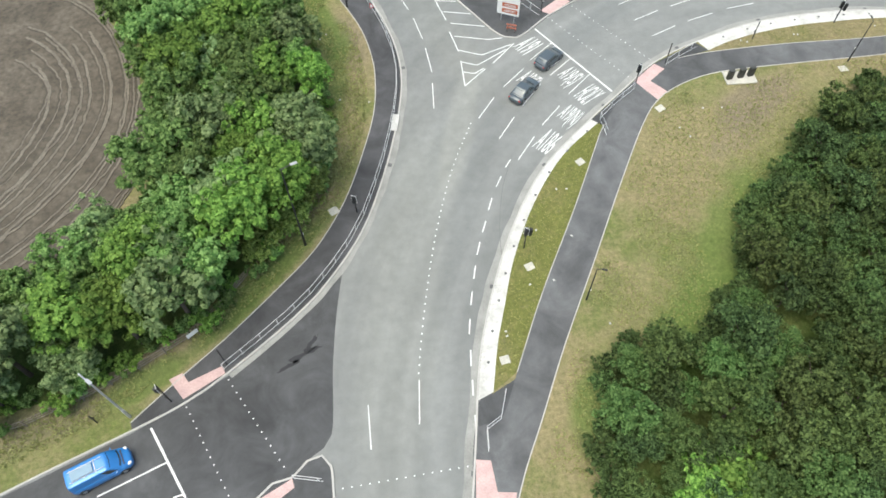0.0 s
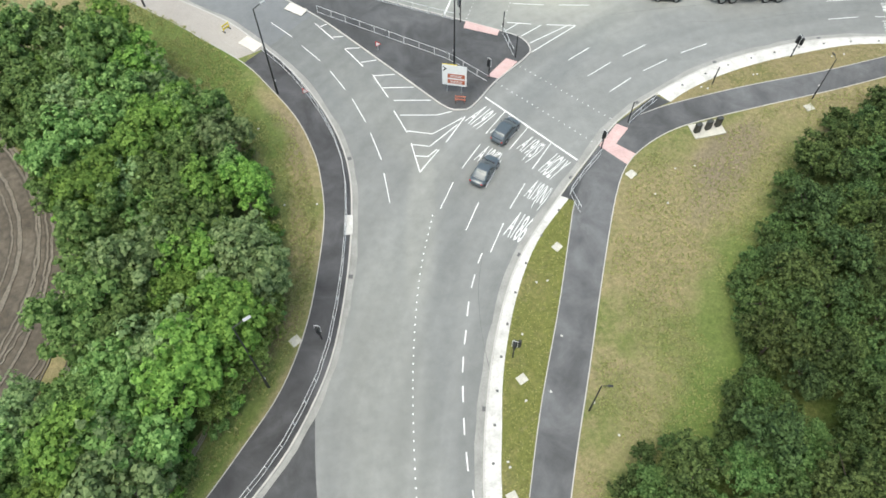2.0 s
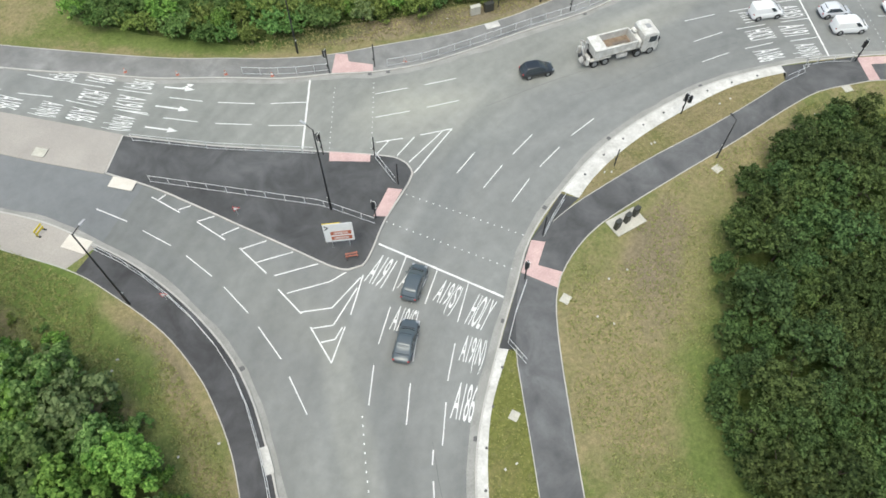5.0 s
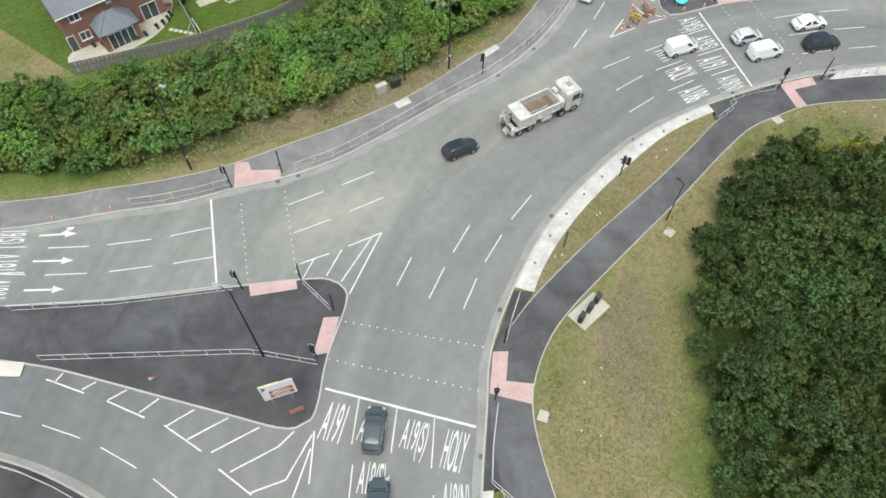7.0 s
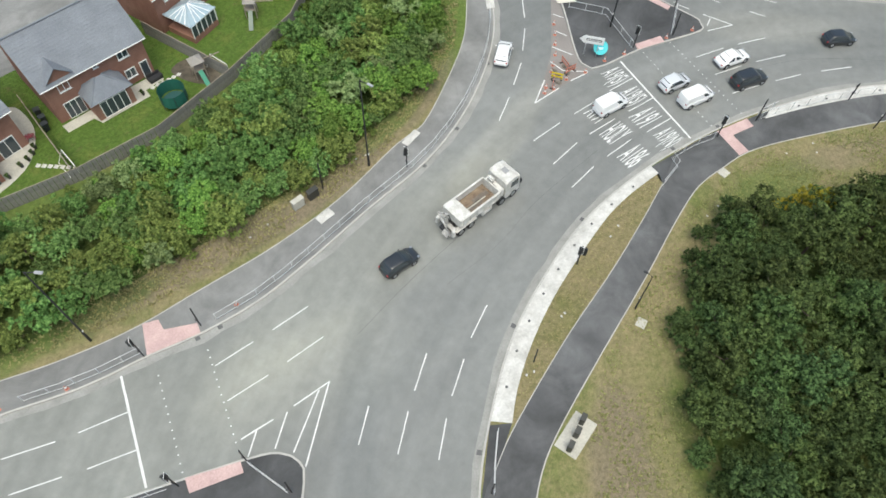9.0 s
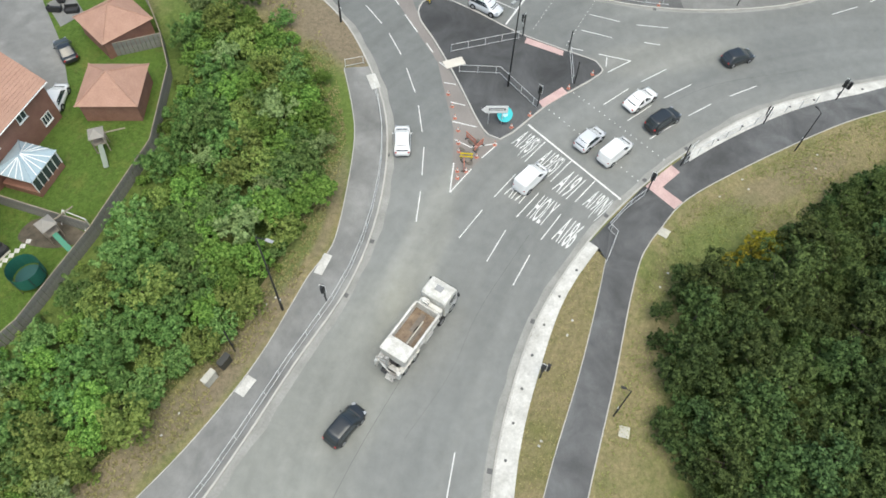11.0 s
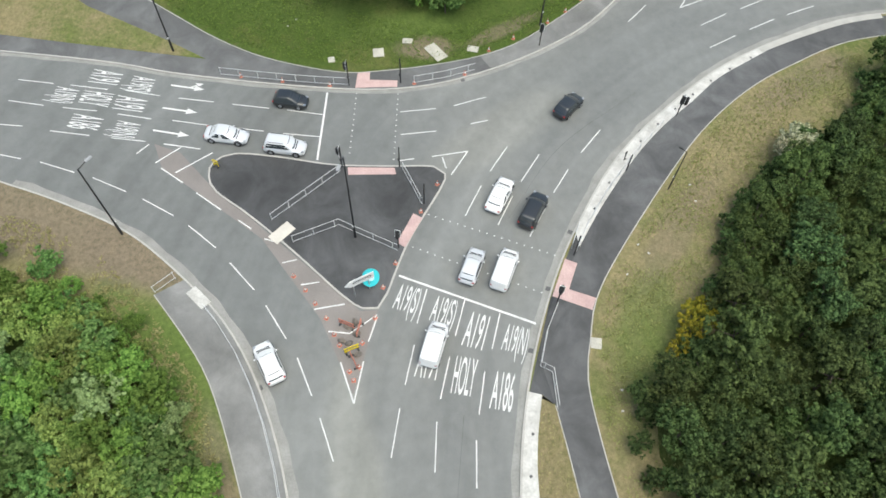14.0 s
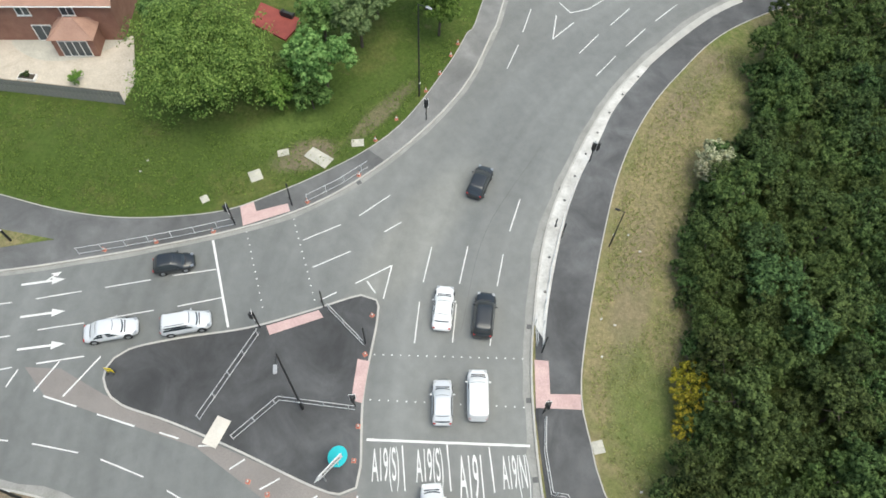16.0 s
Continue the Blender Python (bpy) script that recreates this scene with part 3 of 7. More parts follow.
# grass between strip and path keeps its own mowing
LAWN_1 = curve_through(pave_strip_backs[0], 1.2) + list(reversed(between(PATH_OUT, (8.2, 22), (21.3, 48.5))))
LAWN_2 = curve_through(pave_strip_backs[1], 1.2) + list(reversed(between(PATH_OUT, (37, 58.6), (65.6, 59.4))))
for ln in (LAWN_1, LAWN_2):
    tagged(slab("mown_strip", ln, TOP_Z + 0.004, 0.03, M_LAWN if ln is LAWN_1 else M_DRYLAWN), "narrow strip of short mown grass", "grass", kind="structure")

# outer footways
A_BACK = curve_through([(-24.6, 20.9), (-20.4, 24.9), (-17.2, 27.8), (-12.8, 32.3), (-9.1, 36.5), (-6.2, 41.8), (-4.2, 47.6), (-2.7, 53.4), (-2.3, 58.4), (-2.5, 62.0), (-3.6, 67.0), (-6.1, 72.8), (-8.3, 76.9), (-12.5, 82.0), (-21.5, 92.0), (-70, 142)], 1.2)
front = offset_line(between(A_KERB, (-24.4, 20.2), (-6.0, 79.3)), 0.09)
o = ribbon("footway", front, between(A_BACK, (-24.6, 20.9), (-8.6, 77.3)), TOP_Z + 0.008, 0.03, M_TAR)
tagged(o, "dark asphalt footway beside the exit road", "footway", kind="structure")
front = offset_line(between(A_KERB, (-6.0, 79.3), (-62, 140)), 0.09)
o = ribbon("footway", front, between(A_BACK, (-8.7, 77.4), (-66, 138)), TOP_Z + 0.012, 0.03, M_WORKS)
tagged(o, "unfinished pale footway base under construction", "footway", kind="structure")
B_BACK = curve_through([(-40, 139), (3.0, 103.9), (14.9, 95.6), (20.0, 92.4), (25.0, 90.0), (31.0, 88.1), (38.0, 85.9), (45.9, 84.4), (54.6, 84.0), (58.3, 83.4), (64.5, 84.8), (70.8, 86.8), (74.8, 88.9), (79.4, 91.9)], 1.2)
front = offset_line(between(B_KERB, (-42, 136.5), (80.7, 89.4)), 0.09)
o = ribbon("footway", front, B_BACK, TOP_Z + 0.008, 0.03, M_MIDASPH)
tagged(o, "grey older asphalt footway beside the ring", "footway", kind="structure")
C_BACK = curve_through([(142, 124), (121.5, 100.2), (114.7, 92.6), (110.9, 88.3), (107.8, 83.8), (105.7, 79.2), (104.2, 74.3), (104.1, 70.0), (104.4, 65.3), (105.3, 59.7), (107.3, 54.6), (112.0, 47.8), (115.6, 43.6), (119.6, 39.5), (151, 14.5)], 1.2)
front = offset_line(between(C_KERB, (114, 124), (150, 12)), 0.09)
o = ribbon("footway", front, between(C_BACK, (142, 124), (151, 14.5)), TOP_Z + 0.008, 0.03, M_PATHC)
tagged(o, "dark asphalt footway along the entry road", "footway", kind="structure")
o = ribbon("footway", offset_line(between(C_KERB, (103.0, 59.6), (150, 12)), 0.1), between(C_BACK, (105.3, 59.7), (151, 14.5)), TOP_Z + 0.014, 0.03, M_MIDASPH)
tagged(o, "dusty pale asphalt footway along the ring", "footway", kind="structure")
o = slab("grass_triangle", [(107.6, 89.0), (110.8, 93.2), (117.2, 102.5), (136, 122), (116.3, 122), (112.3, 107), (108.9, 94.0)], TOP_Z + 0.03, 0.04, M_GRASS)
tagged(o, "dry grass triangle between two footways", "grass", kind="structure")
for line in (between(A_BACK, (-24.6, 20.9), (-70, 142)), B_BACK, C_BACK):
    bm = bmesh.new()
    bar(bm, line, 0.09, TOP_Z + 0.03, 0.05)
    tagged(part("path_edging", bm, M_KERB), "thin pale concrete edging of the footway", "edging", kind="structure")

# resurfaced patches of the carriageway
o = slab("new_surface", curve_through([(-6.6, 34.0), (-7.3, 29.1), (-7.7, 24.1), (-7.9, 18.2), (-9.4, 16.6)], 1) + [Vector(p) for p in ((-11.2, 15.1), (-24, -2), (-140, -52), (-140, -30.5), (-60, 4.0), (-34.2, 15.8), (-24.4, 20.0), (-16.7, 24.3), (-11.1, 29.0))], 0.004, 0, M_DARK)
tagged(o, "new dark asphalt surfacing of the side road", "road", kind="structure")
o = slab("new_surface", [(-5.7, 78.4), (-9.2, 84.2), (-19.7, 95.0), (-110, 187.5), (-95, 187), (-18.6, 103.4), (-8.0, 92.3), (-2.3, 86.8), (0.6, 83.4), (-2.6, 81.0)], 0.004, 0, asphalt("bluish_asphalt", (0.168, 0.176, 0.178), 0.12))
tagged(o, "darker asphalt of the exit road", "road", kind="structure")
o = slab("works_median", [(-2.4, 86.9), (-8.0, 92.4), (-18.7, 103.6), (-88, 176), (-86, 178), (-18.0, 110.0), (-12.3, 104.2), (-4.1, 96.1), (0.9, 91.0)], 0.06, 0.08, M_WORKS)
tagged(o, "wide median stripped to its pale base course during works", "road works", kind="structure")
o = slab("works_hatch", [(68.6, 75.4), (75.9, 72.9), (76.0, 74.4), (91.4, 88.2), (95.0, 90.8), (96.4, 93.4), (93.3, 92.4), (84.2, 82.8), (75.6, 77.8)], 0.004, 0, surface("pinkish_planed_asphalt", (0.22, 0.20, 0.185), (0.29, 0.265, 0.245), 0.2, 10.0))
tagged(o, "planed pinkish asphalt of the hatched nose", "road", kind="structure")
o = slab("field_soil", curve_through([(-36, 30), (-32.8, 39.0), (-28.6, 44.5), (-25.6, 51.5), (-29.0, 60.7), (-32.5, 67.6), (-40, 80), (-75, 95), (-130, 80), (-135, 30), (-70, 20)], 2.0, True), TOP_Z + 0.02, 0.04, M_SOIL)
tagged(o, "bare brown soil of a field with wheel ruts", "field", kind="structure")

# wheel ruts curving through the field, each a pale ridge beside a flat darker strip
rr = random.Random(44)
for i in range(20):
    r = 8.0 + 0.8 * i + rr.uniform(-0.5, 0.5)
    wob = rr.uniform(0.2, 0.8)
    a0, a1 = -1.5 + rr.uniform(0, 0.7), 1.25 - rr.uniform(0, 0.7)
    line = [Vector((-47 + r * math.cos(a) + 1.2 * wob * math.sin(3 * a + i * 0.15), 57 + 1.3 * r * math.sin(a) + 1.0 * wob * math.cos(4 * a + 0.3 * i))) for a in np.linspace(a0, a1, 70)]
    line = [p + Vector((noise.noise(Vector((p.x * 1.3, p.y * 1.3, i))), noise.noise(Vector((p.y * 1.3, p.x * 1.3, i + 9))))) * 0.22 for p in line]
    bm = bar(bmesh.new(), line, rr.uniform(0.12, 0.34), TOP_Z + 0.06 + 0.003 * i, 0.09)
    tagged(part("wheel_rut", bm, M_SOIL2), "ridge of pale dry soil thrown up by wheels", "field", kind="structure")
    bm = bar(bmesh.new(), offset_line(line, 0.24), rr.uniform(0.10, 0.2), TOP_Z + 0.026 + 0.001 * i, 0.006)
    tagged(part("wheel_rut", bm, M_DARKSOIL), "narrow dark strip of soil beside a wheel ridge", "field", kind="structure")

# small slabs and covers set in the ground
COVERS = ((18.3, 44.2, 30, 0.85), (11.0, 32.3, 20, 0.85), (7.3, 23.2, 10, 0.85), (-7.3, 40.7, 30, 0.95), (28.5, 50.6, 25, 0.95), (50.7, 54.3, 5, 0.95), (70.8, 54.9, -15, 1.0), (106.2, 75.7, 5, 0.8), (106.8, 70.6, 0, 1.3))
for x, y, r, s in COVERS:
    bm = box(bmesh.new(), 0, 0, 0, s, s * 0.9, 0.06, 0.012)
    o = part("access_cover", bm, M_SLAB, None, "", pose(x, y, TOP_Z + 0.035, 0, 0, r))
    tagged(o, "square pale concrete access cover set in the ground", "cover", "covers in the verges")
for x, y, r, a, b, mat in ((-0.5, 51.7, 80, 2.3, 0.75, M_STRIP), (-7.2, 79.9, 130, 2.6, 1.5, M_TACTB), (78.7, 88.1, 40, 2.2, 1.0, M_STRIP), (84.6, 81.0, -48, 2.3, 1.2, M_TACTB), (43.4, 84.2, -10, 1.7, 0.9, M_STRIP), (56.1, 83.3, 0, 2.2, 0.8, M_STRIP), (106.3, 64.4, 30, 2.6, 1.4, M_SLAB), (106.4, 60.3, 70, 1.2, 0.9, M_SLAB), (-1.2, 84.6, -45, 2.6, 1.3, M_TACTB), (-13.8, 100.3, -45, 2.0, 1.1, M_SLAB), (-7.1, 93.1, -45, 1.4, 1.1, M_SLAB), (108.3, 67.3, 80, 1.1, 0.8, M_SLAB)):
    bm = box(bmesh.new(), 0, 0, 0, a, b, 0.05, 0.01)
    o = part("paving_slab", bm, mat, None, "", pose(x, y, TOP_Z + 0.04, 0, 0, r))
    tagged(o, "pale rectangular concrete slab laid at the footway edge", "slab")

# small dark bases set along the paved strips, and tar marks
for back, (p, q) in zip(pave_strip_backs, pave_fronts):
    mid = offset_line(between(INNER, p, q), -0.75)
    for i in range(2, len(mid) - 1, 2):
        bm = tube(bmesh.new(), (0, 0, 0), (0, 0, 0.06), 0.13, 0.11, 10)
        o = part("bollard_base", bm, M_TRIMG, None, "", pose(mid[i].x, mid[i].y, TOP_Z + 0.012))
        tagged(o, "small grey bollard base set in the paved strip", "bollard base", "bollard bases")
bm = bmesh.new()
rs = random.Random(2)
for cx, cy, rx, ry in ((-10.2, 25.6, 1.5, 0.5), (-11.6, 24.6, 1.0, 0.35), (-9.6, 26.6, 0.5, 0.9)):
    n = 18
    vs = [bm.verts.new((cx + rx * math.cos(6.2832 * k / n) * rs.uniform(0.55, 1.1) + 0.5 * ry * math.sin(6.2832 * k / n), cy + ry * math.sin(6.2832 * k / n) * rs.uniform(0.55, 1.1) + 0.4 * rx * math.cos(6.2832 * k / n), 0.008)) for k in range(n)]
    bm.faces.new(vs)
tagged(part("oil_stain", bm, asphalt("oil_darkened_asphalt", (0.03, 0.03, 0.032), 0.3), road), "dark oil stain")
for line in ([(9.5, 27), (8.6, 34), (9.6, 41), (11.5, 46)], [(44.0, 70.5), (50.5, 69.0), (57.0, 68.6), (66.0, 66.8)], [(35.5, 74.0), (42.0, 73.5), (50.0, 72.4)], [(84.0, 60.2), (92.0, 53.6), (98.5, 44.0)]):
    bm = bar(bmesh.new(), curve_through(line, 1.0), 0.045, 0.007, 0.004)
    part("tar_seam", bm, M_SEAM, road, "thin dark tar seam")
# gully grates and inspection covers
for x, y, a in ((3.4, 13.8, 80), (7.2, 30.6, 75), (14.6, 44.3, 50), (22.5, 51.8, 40), (33.0, 59.8, 25), (44.0, 63.4, 8), (57.5, 63.9, -3), (70.8, 60.5, -20), (76.4, 57.9, -28), (82.0, 54.7, -33), (1.0, 60.0, 90), (-1.4, 46.0, 70), (54.0, 80.1, 0), (60.0, 80.2, 5), (70.0, 82.8, 25), (29.2, 84.2, -25), (27.3, 85.0, -25), (102.0, 62.0, 100), (93.2, 44.9, -45)):
    bm = box(bmesh.new(), 0, 0, 0, 0.42, 0.42, 0.02, 0.004)
    o = part("gully_grate", bm, M_TRIMG, road, "dark iron gully grate", pose(x, y, 0.012, 0, 0, a))

# dust gathered along the kerbs
def dust_band(line, side, wide, seed):
    """An uneven pale band on the carriageway beside a kerb."""
    a, b = [], []
    for i, (p, q) in enumerate(zip(offset_line(line, side * 0.09), offset_line(line, side))):
        w = wide * (0.55 + 0.6 * (noise.noise(Vector((p.x * 0.35, p.y * 0.35, seed))) * 0.5 + 0.5) + 0.25 * noise.noise(Vector((p.x * 1.3, p.y * 1.3, seed))))
        a.append(p)
        b.append(p + (q - p).normalized() * max(0.12, w))
    o = ribbon("kerb_dust", a, b, 0.0055, 0, M_DUST, road)
    tagged(o, "pale dust gathered beside the kerb")


dust_band(INNER, 1, 0.75, 1)
dust_band(between(A_KERB, (-16.8, 24.5), (-19.8, 95.2)), -1, 0.6, 2)
dust_band(between(B_KERB, (0.6, 101.9), (92.6, 106.2)), -1, 0.8, 3)
dust_band(between(C_KERB, (113, 120), (118.8, 37.2)), -1, 0.5, 4)
tail = between(INNER, (103.4, 28.8), (107.6, 12.0))
o = ribbon("paved_strip", offset_line(tail, -0.09), offset_line(tail, -0.75), TOP_Z + 0.014, 0.03, M_KERB)
tagged(o, "narrow dusty concrete strip behind the kerb", "pavement", kind="structure")

# ---- road markings: both ends of each painted bar ----
RING_A = [(-4.8,20.4,-4.7,16.6), (-0.3,22.2,-0.6,18.3), (12.0,45.3,14.2,48.2), (15.3,49.7,17.7,52.3), (10.4,48.3,12.5,51.2), (8.6,51.4,10.7,54.3), (12.0,55.8,14.7,58.4), (13.7,52.8,16.2,55.8), (15.7,59.7,18.6,62.2), (17.5,57.0,20.3,59.4), (19.0,53.9,22.0,56.7)]
EXIT_A = [(2.8,68.3,3.6,64.6), (3.8,62.9,4.2,59.0), (4.1,57.2,3.9,53.4), (1.1,73.3,2.3,69.9), (-1.4,78.2,0.3,75.1), (-4.4,83.1,-2.3,80.0)]
HATCH_A = [(0.7,81.6,2.4,78.3), (3.4,76.4,4.9,73.0), (5.7,71.4,6.7,67.5), (6.9,65.4,7.6,62.0), (7.7,60.4,7.7,56.4), (7.7,56.4,10.3,58.8), (11.3,59.6,14.2,62.6), (1.2,80.9,2.0,81.1), (2.4,78.7,3.6,78.5), (3.5,76.4,5.1,76.1), (4.8,73.7,6.6,73.6), (5.8,71.2,8.2,70.8), (6.4,69.1,9.8,68.3), (7.2,66.9,11.2,65.9), (7.4,64.6,11.3,63.6), (11.3,63.6,13.0,63.7), (7.6,62.2,10.2,61.1), (10.2,61.1,13.9,62.5), (7.8,60.2,9.5,59.5), (9.5,59.5,13.1,61.7), (7.8,58.6,9.0,58.2), (9.0,58.2,10.1,58.9)]
NOSE_A = [(23.0,75.9,25.7,74.9), (22.3,74.5,24.3,75.4), (24.0,73.2,26.8,74.4), (27.5,74.3,30.7,73.3), (24.6,71.8,29.7,73.5), (24.3,70.3,30.8,73.3)]
STOP = [(17.1,64.8,23.9,53.8), (21.2,87.7,16.1,79.2), (79.1,70.8,73.2,59.6), (101.6,76.3,92.8,77.6), (-22.9,20.3,-19.5,14.3)]
DOTS = [(22.3,68.4,29.7,57.8), (19.0,66.6,26.6,55.3), (23.0,85.2,18.4,77.6), (27.0,83.5,21.9,74.9), (85.3,67.5,79.4,56.0), (81.9,69.3,75.8,58.0), (101.9,73.2,92.7,74.5), (101.4,68.9,91.9,70.2), (-16.7,23.9,-11.7,15.8), (-20.1,21.8,-16.0,13.9), (-7.8,13.7,3.7,14.5)]
ENTRY_B = [(16.0,86.8,19.4,84.9), (14.5,84.0,17.7,82.0), (11.2,90.0,14.5,87.7), (9.8,87.3,13.0,85.1), (7.0,93.5,9.9,91.0), (5.4,91.0,8.3,88.5), (-15.2,111.3,-12.5,108.7), (-11.0,107.2,-8.3,104.5), (-5.2,105.3,-2.6,102.6), (-6.9,103.0,-3.8,100.4), (1.3,95.1,4.2,92.2), (-2.7,99.1,-0.1,96.3), (-1.5,101.5,1.5,98.7), (2.6,97.7,5.6,95.0), (1.3,95.1,4.2,92.5)]
RING_B = [(31.6, 80.3, 35.1, 79.3), (26.3, 82.0, 29.8, 80.9), (30.1, 77.3, 33.6, 76.3), (24.7, 79.0, 28.3, 77.8), (28.0, 68.0, 31.0, 69.3), (29.2, 65.0, 32.5, 66.4), (30.7, 62.1, 33.8, 63.5), (34.2, 67.0, 37.5, 68.1), (35.6, 64.2, 38.9, 65.2), (40.9, 65.8, 44.4, 66.4)]
RING_B2 = [(77.5,68.5,74.3,69.7), (76.2,65.3,72.8,66.6), (74.5,62.5,71.3,63.7), (72.4,70.1,69.0,71.2), (71.0,67.3,67.5,68.5), (69.4,64.6,65.9,65.6), (67.1,71.8,63.3,72.8), (65.7,69.0,61.8,69.6), (63.9,66.1,60.3,66.6)]
RING_C = [(89.7,61.0,92.6,58.8), (88.2,58.2,91.3,55.8), (86.6,55.3,89.2,53.3), (91.1,51.6,93.8,49.0), (84.8,64.1,88.1,62.1), (83.5,61.2,86.6,59.3), (81.9,58.5,85.0,56.4), (98.5,63.4,99.4,59.9), (98.2,69.0,98.3,65.3), (95.2,69.2,95.3,65.6), (95.9,62.0,96.2,60.2), (107.9,33.8,109.5,30.3), (104.3,33.9,105.9,30.4), (109.2,42.0,111.8,39.2), (113.3,37.8,116.2,35.1), (110.2,28.3,111.6,24.8), (106.7,28.5,108.1,25.0), (108.7,23.2,109.9,19.4)]
ENTRY_C = [(99.6,80.5,98.6,76.9), (96.5,80.9,95.7,77.2), (100.9,86.0,100.0,82.3), (97.9,86.5,97.0,82.8), (102.3,91.5,101.4,87.9), (99.3,91.9,98.3,88.3), (108.0,113.6,107.1,110.1), (106.5,108.1,105.6,104.4), (105.0,114.1,104.0,110.4), (103.6,108.5,102.6,104.9), (101.9,114.3,101.0,111.1), (100.5,109.1,100.0,106.5), (102.1,102.9,101.3,99.5), (105.2,102.6,104.2,98.8), (100.7,97.4,99.7,94.0), (103.9,97.0,102.8,93.4), (99.1,103.7,98.1,99.8), (97.6,97.7,96.8,94.3)]
EXIT_B = [(98.4,113.3,97.7,111.2), (97.0,109.4,95.8,105.9), (95.2,104.0,93.6,100.6), (92.8,98.8,90.8,95.5), (89.8,93.9,87.6,90.9), (86.4,89.5,83.7,86.9), (82.0,85.6,79.0,83.4), (77.4,82.4,74.1,80.7), (72.3,79.8,68.9,78.7), (67.0,78.1,63.5,77.2)]
HATCH_B = [(95.3,95.0,96.4,93.9), (94.0,93.1,95.7,90.8), (92.6,91.1,94.7,87.7), (93.3,92.5,91.3,90.3), (90.0,89.0,87.8,86.6), (86.5,85.0,85.4,83.8), (84.2,82.6,83.8,81.7), (81.5,81.0,81.7,79.7), (79.1,79.4,79.2,77.8), (76.6,78.3,76.8,75.7), (74.4,77.2,74.0,75.4), (74.0,75.4,75.5,73.0), (71.5,76.3,67.9,75.4), (67.9,75.4,71.4,74.4), (73.1,73.9,75.3,73.0), (96.3,92.5,95.3,88.9)]
NOSE_B = [(91.9,69.6,92.0,68.2), (92.1,66.4,92.4,62.8), (92.4,62.8,89.7,64.8), (91.9,65.4,90.5,65.2)]
ARM1 = [(-26.5,15.1,-21.2,17.3), (-20.5,14.4,-19.7,14.6)]
FAR = [(114.1,33.0,111.0,35.3), (111.0,35.3,112.3,31.8), (115.8,31.6,113.8,31.3), (113.8,31.3,113.5,29.2), (113.5,29.2,114.1,26.6)]

MARK_Z = 0.009


def bar_mark(name, x1, y1, x2, y2, width, parent=road):
    """A painted bar with slightly ragged long edges."""
    a, b = Vector((x1, y1)), Vector((x2, y2))
    n = max(2, int((b - a).length / 0.5))
    rnd = random.Random(int(x1 * 91 + y1 * 37))
    z = MARK_Z + 0.0005 * rnd.randrange(9)
    bm = bmesh.new()
    t = (b - a).normalized()
    s = Vector((-t.y, t.x))
    rows = [[bm.verts.new((*(a.lerp(b, i / n) + s * k * (width / 2 + rnd.uniform(-0.012, 0.012))), z)) for k in (-1, 1)] for i in range(n + 1)]
    for p, q in zip(rows, rows[1:]):
        bm.faces.new((p[0], q[0], q[1], p[1]))
    return part(name, bm, M_PAINT, parent)


for group, wide, nm in ((RING_A, 0.10, "lane_dash"), (EXIT_A, 0.10, "lane_dash"), (HATCH_A, 0.125, "hatch_bar"), (NOSE_A, 0.12, "hatch_bar"), (STOP, 0.20, "stop_line"), (ENTRY_B, 0.10, "lane_dash"), (RING_B, 0.10, "lane_dash"), (RING_B2, 0.10, "lane_dash"), (RING_C, 0.10, "lane_dash"), (ENTRY_C, 0.10, "lane_dash"), (EXIT_B, 0.10, "lane_dash"), (HATCH_B, 0.125, "hatch_bar"), (NOSE_B, 0.12, "hatch_bar"), (ARM1, 0.14, "lane_dash"), (FAR, 0.12, "hatch_bar")):
    for b in group:
        bar_mark(nm, *b, wide)


def dotted(name, line, gap, size, length=None):
    """Small painted squares along a line."""
    bm = bmesh.new()
    pts = [Vector((p[0], p[1])) for p in line]
    carry = 0.0
    for a, b in zip(pts, pts[1:]):
        d = (b - a).length
        t = (b - a).normalized()
        s = Vector((-t.y, t.x))
        u = carry
        while u < d:
            c = a + t * u
            h = (length or size) / 2
            vs = [bm.verts.new((*(c + t * i * h + s * j * size / 2), MARK_Z)) for i, j in ((-1, -1), (1, -1), (1, 1), (-1, 1))]
            bm.faces.new(vs)
            u += gap
        carry = u - d
    return part(name, bm, M_PAINT, road)


for x1, y1, x2, y2 in DOTS:
    dotted("crossing_studs", [(x1, y1), (x2, y2)], 0.72, 0.115)
dotted("guide_dots", curve_through([(-0.3, 22.8), (0.2, 26.0), (1.3, 31.7), (2.8, 37.9), (5.0, 44.8), (7.8, 51.1)], 2), 0.75, 0.11, 0.18)
for x1, y1, x2, y2 in ((4.0, 14.7, 3.85, 16.0), (4.0, 17.2, 4.1, 18.6), (4.15, 20.3, 4.25, 21.7), (4.3, 23.0, 4.45, 24.5), (4.5, 26.0, 4.75, 27.5), (5.0, 28.9, 5.3, 30.3), (5.6, 31.6, 5.95, 33.0), (6.25, 34.2, 6.7, 35.6), (7.1, 36.7, 7.6, 38.0), (8.05, 39.3, 8.6, 40.7), (9.2, 42.0, 9.9, 43.3), (10.5, 44.4, 11.2, 45.4)):
    bar_mark("lane_dash", x1, y1, x2, y2, 0.12)


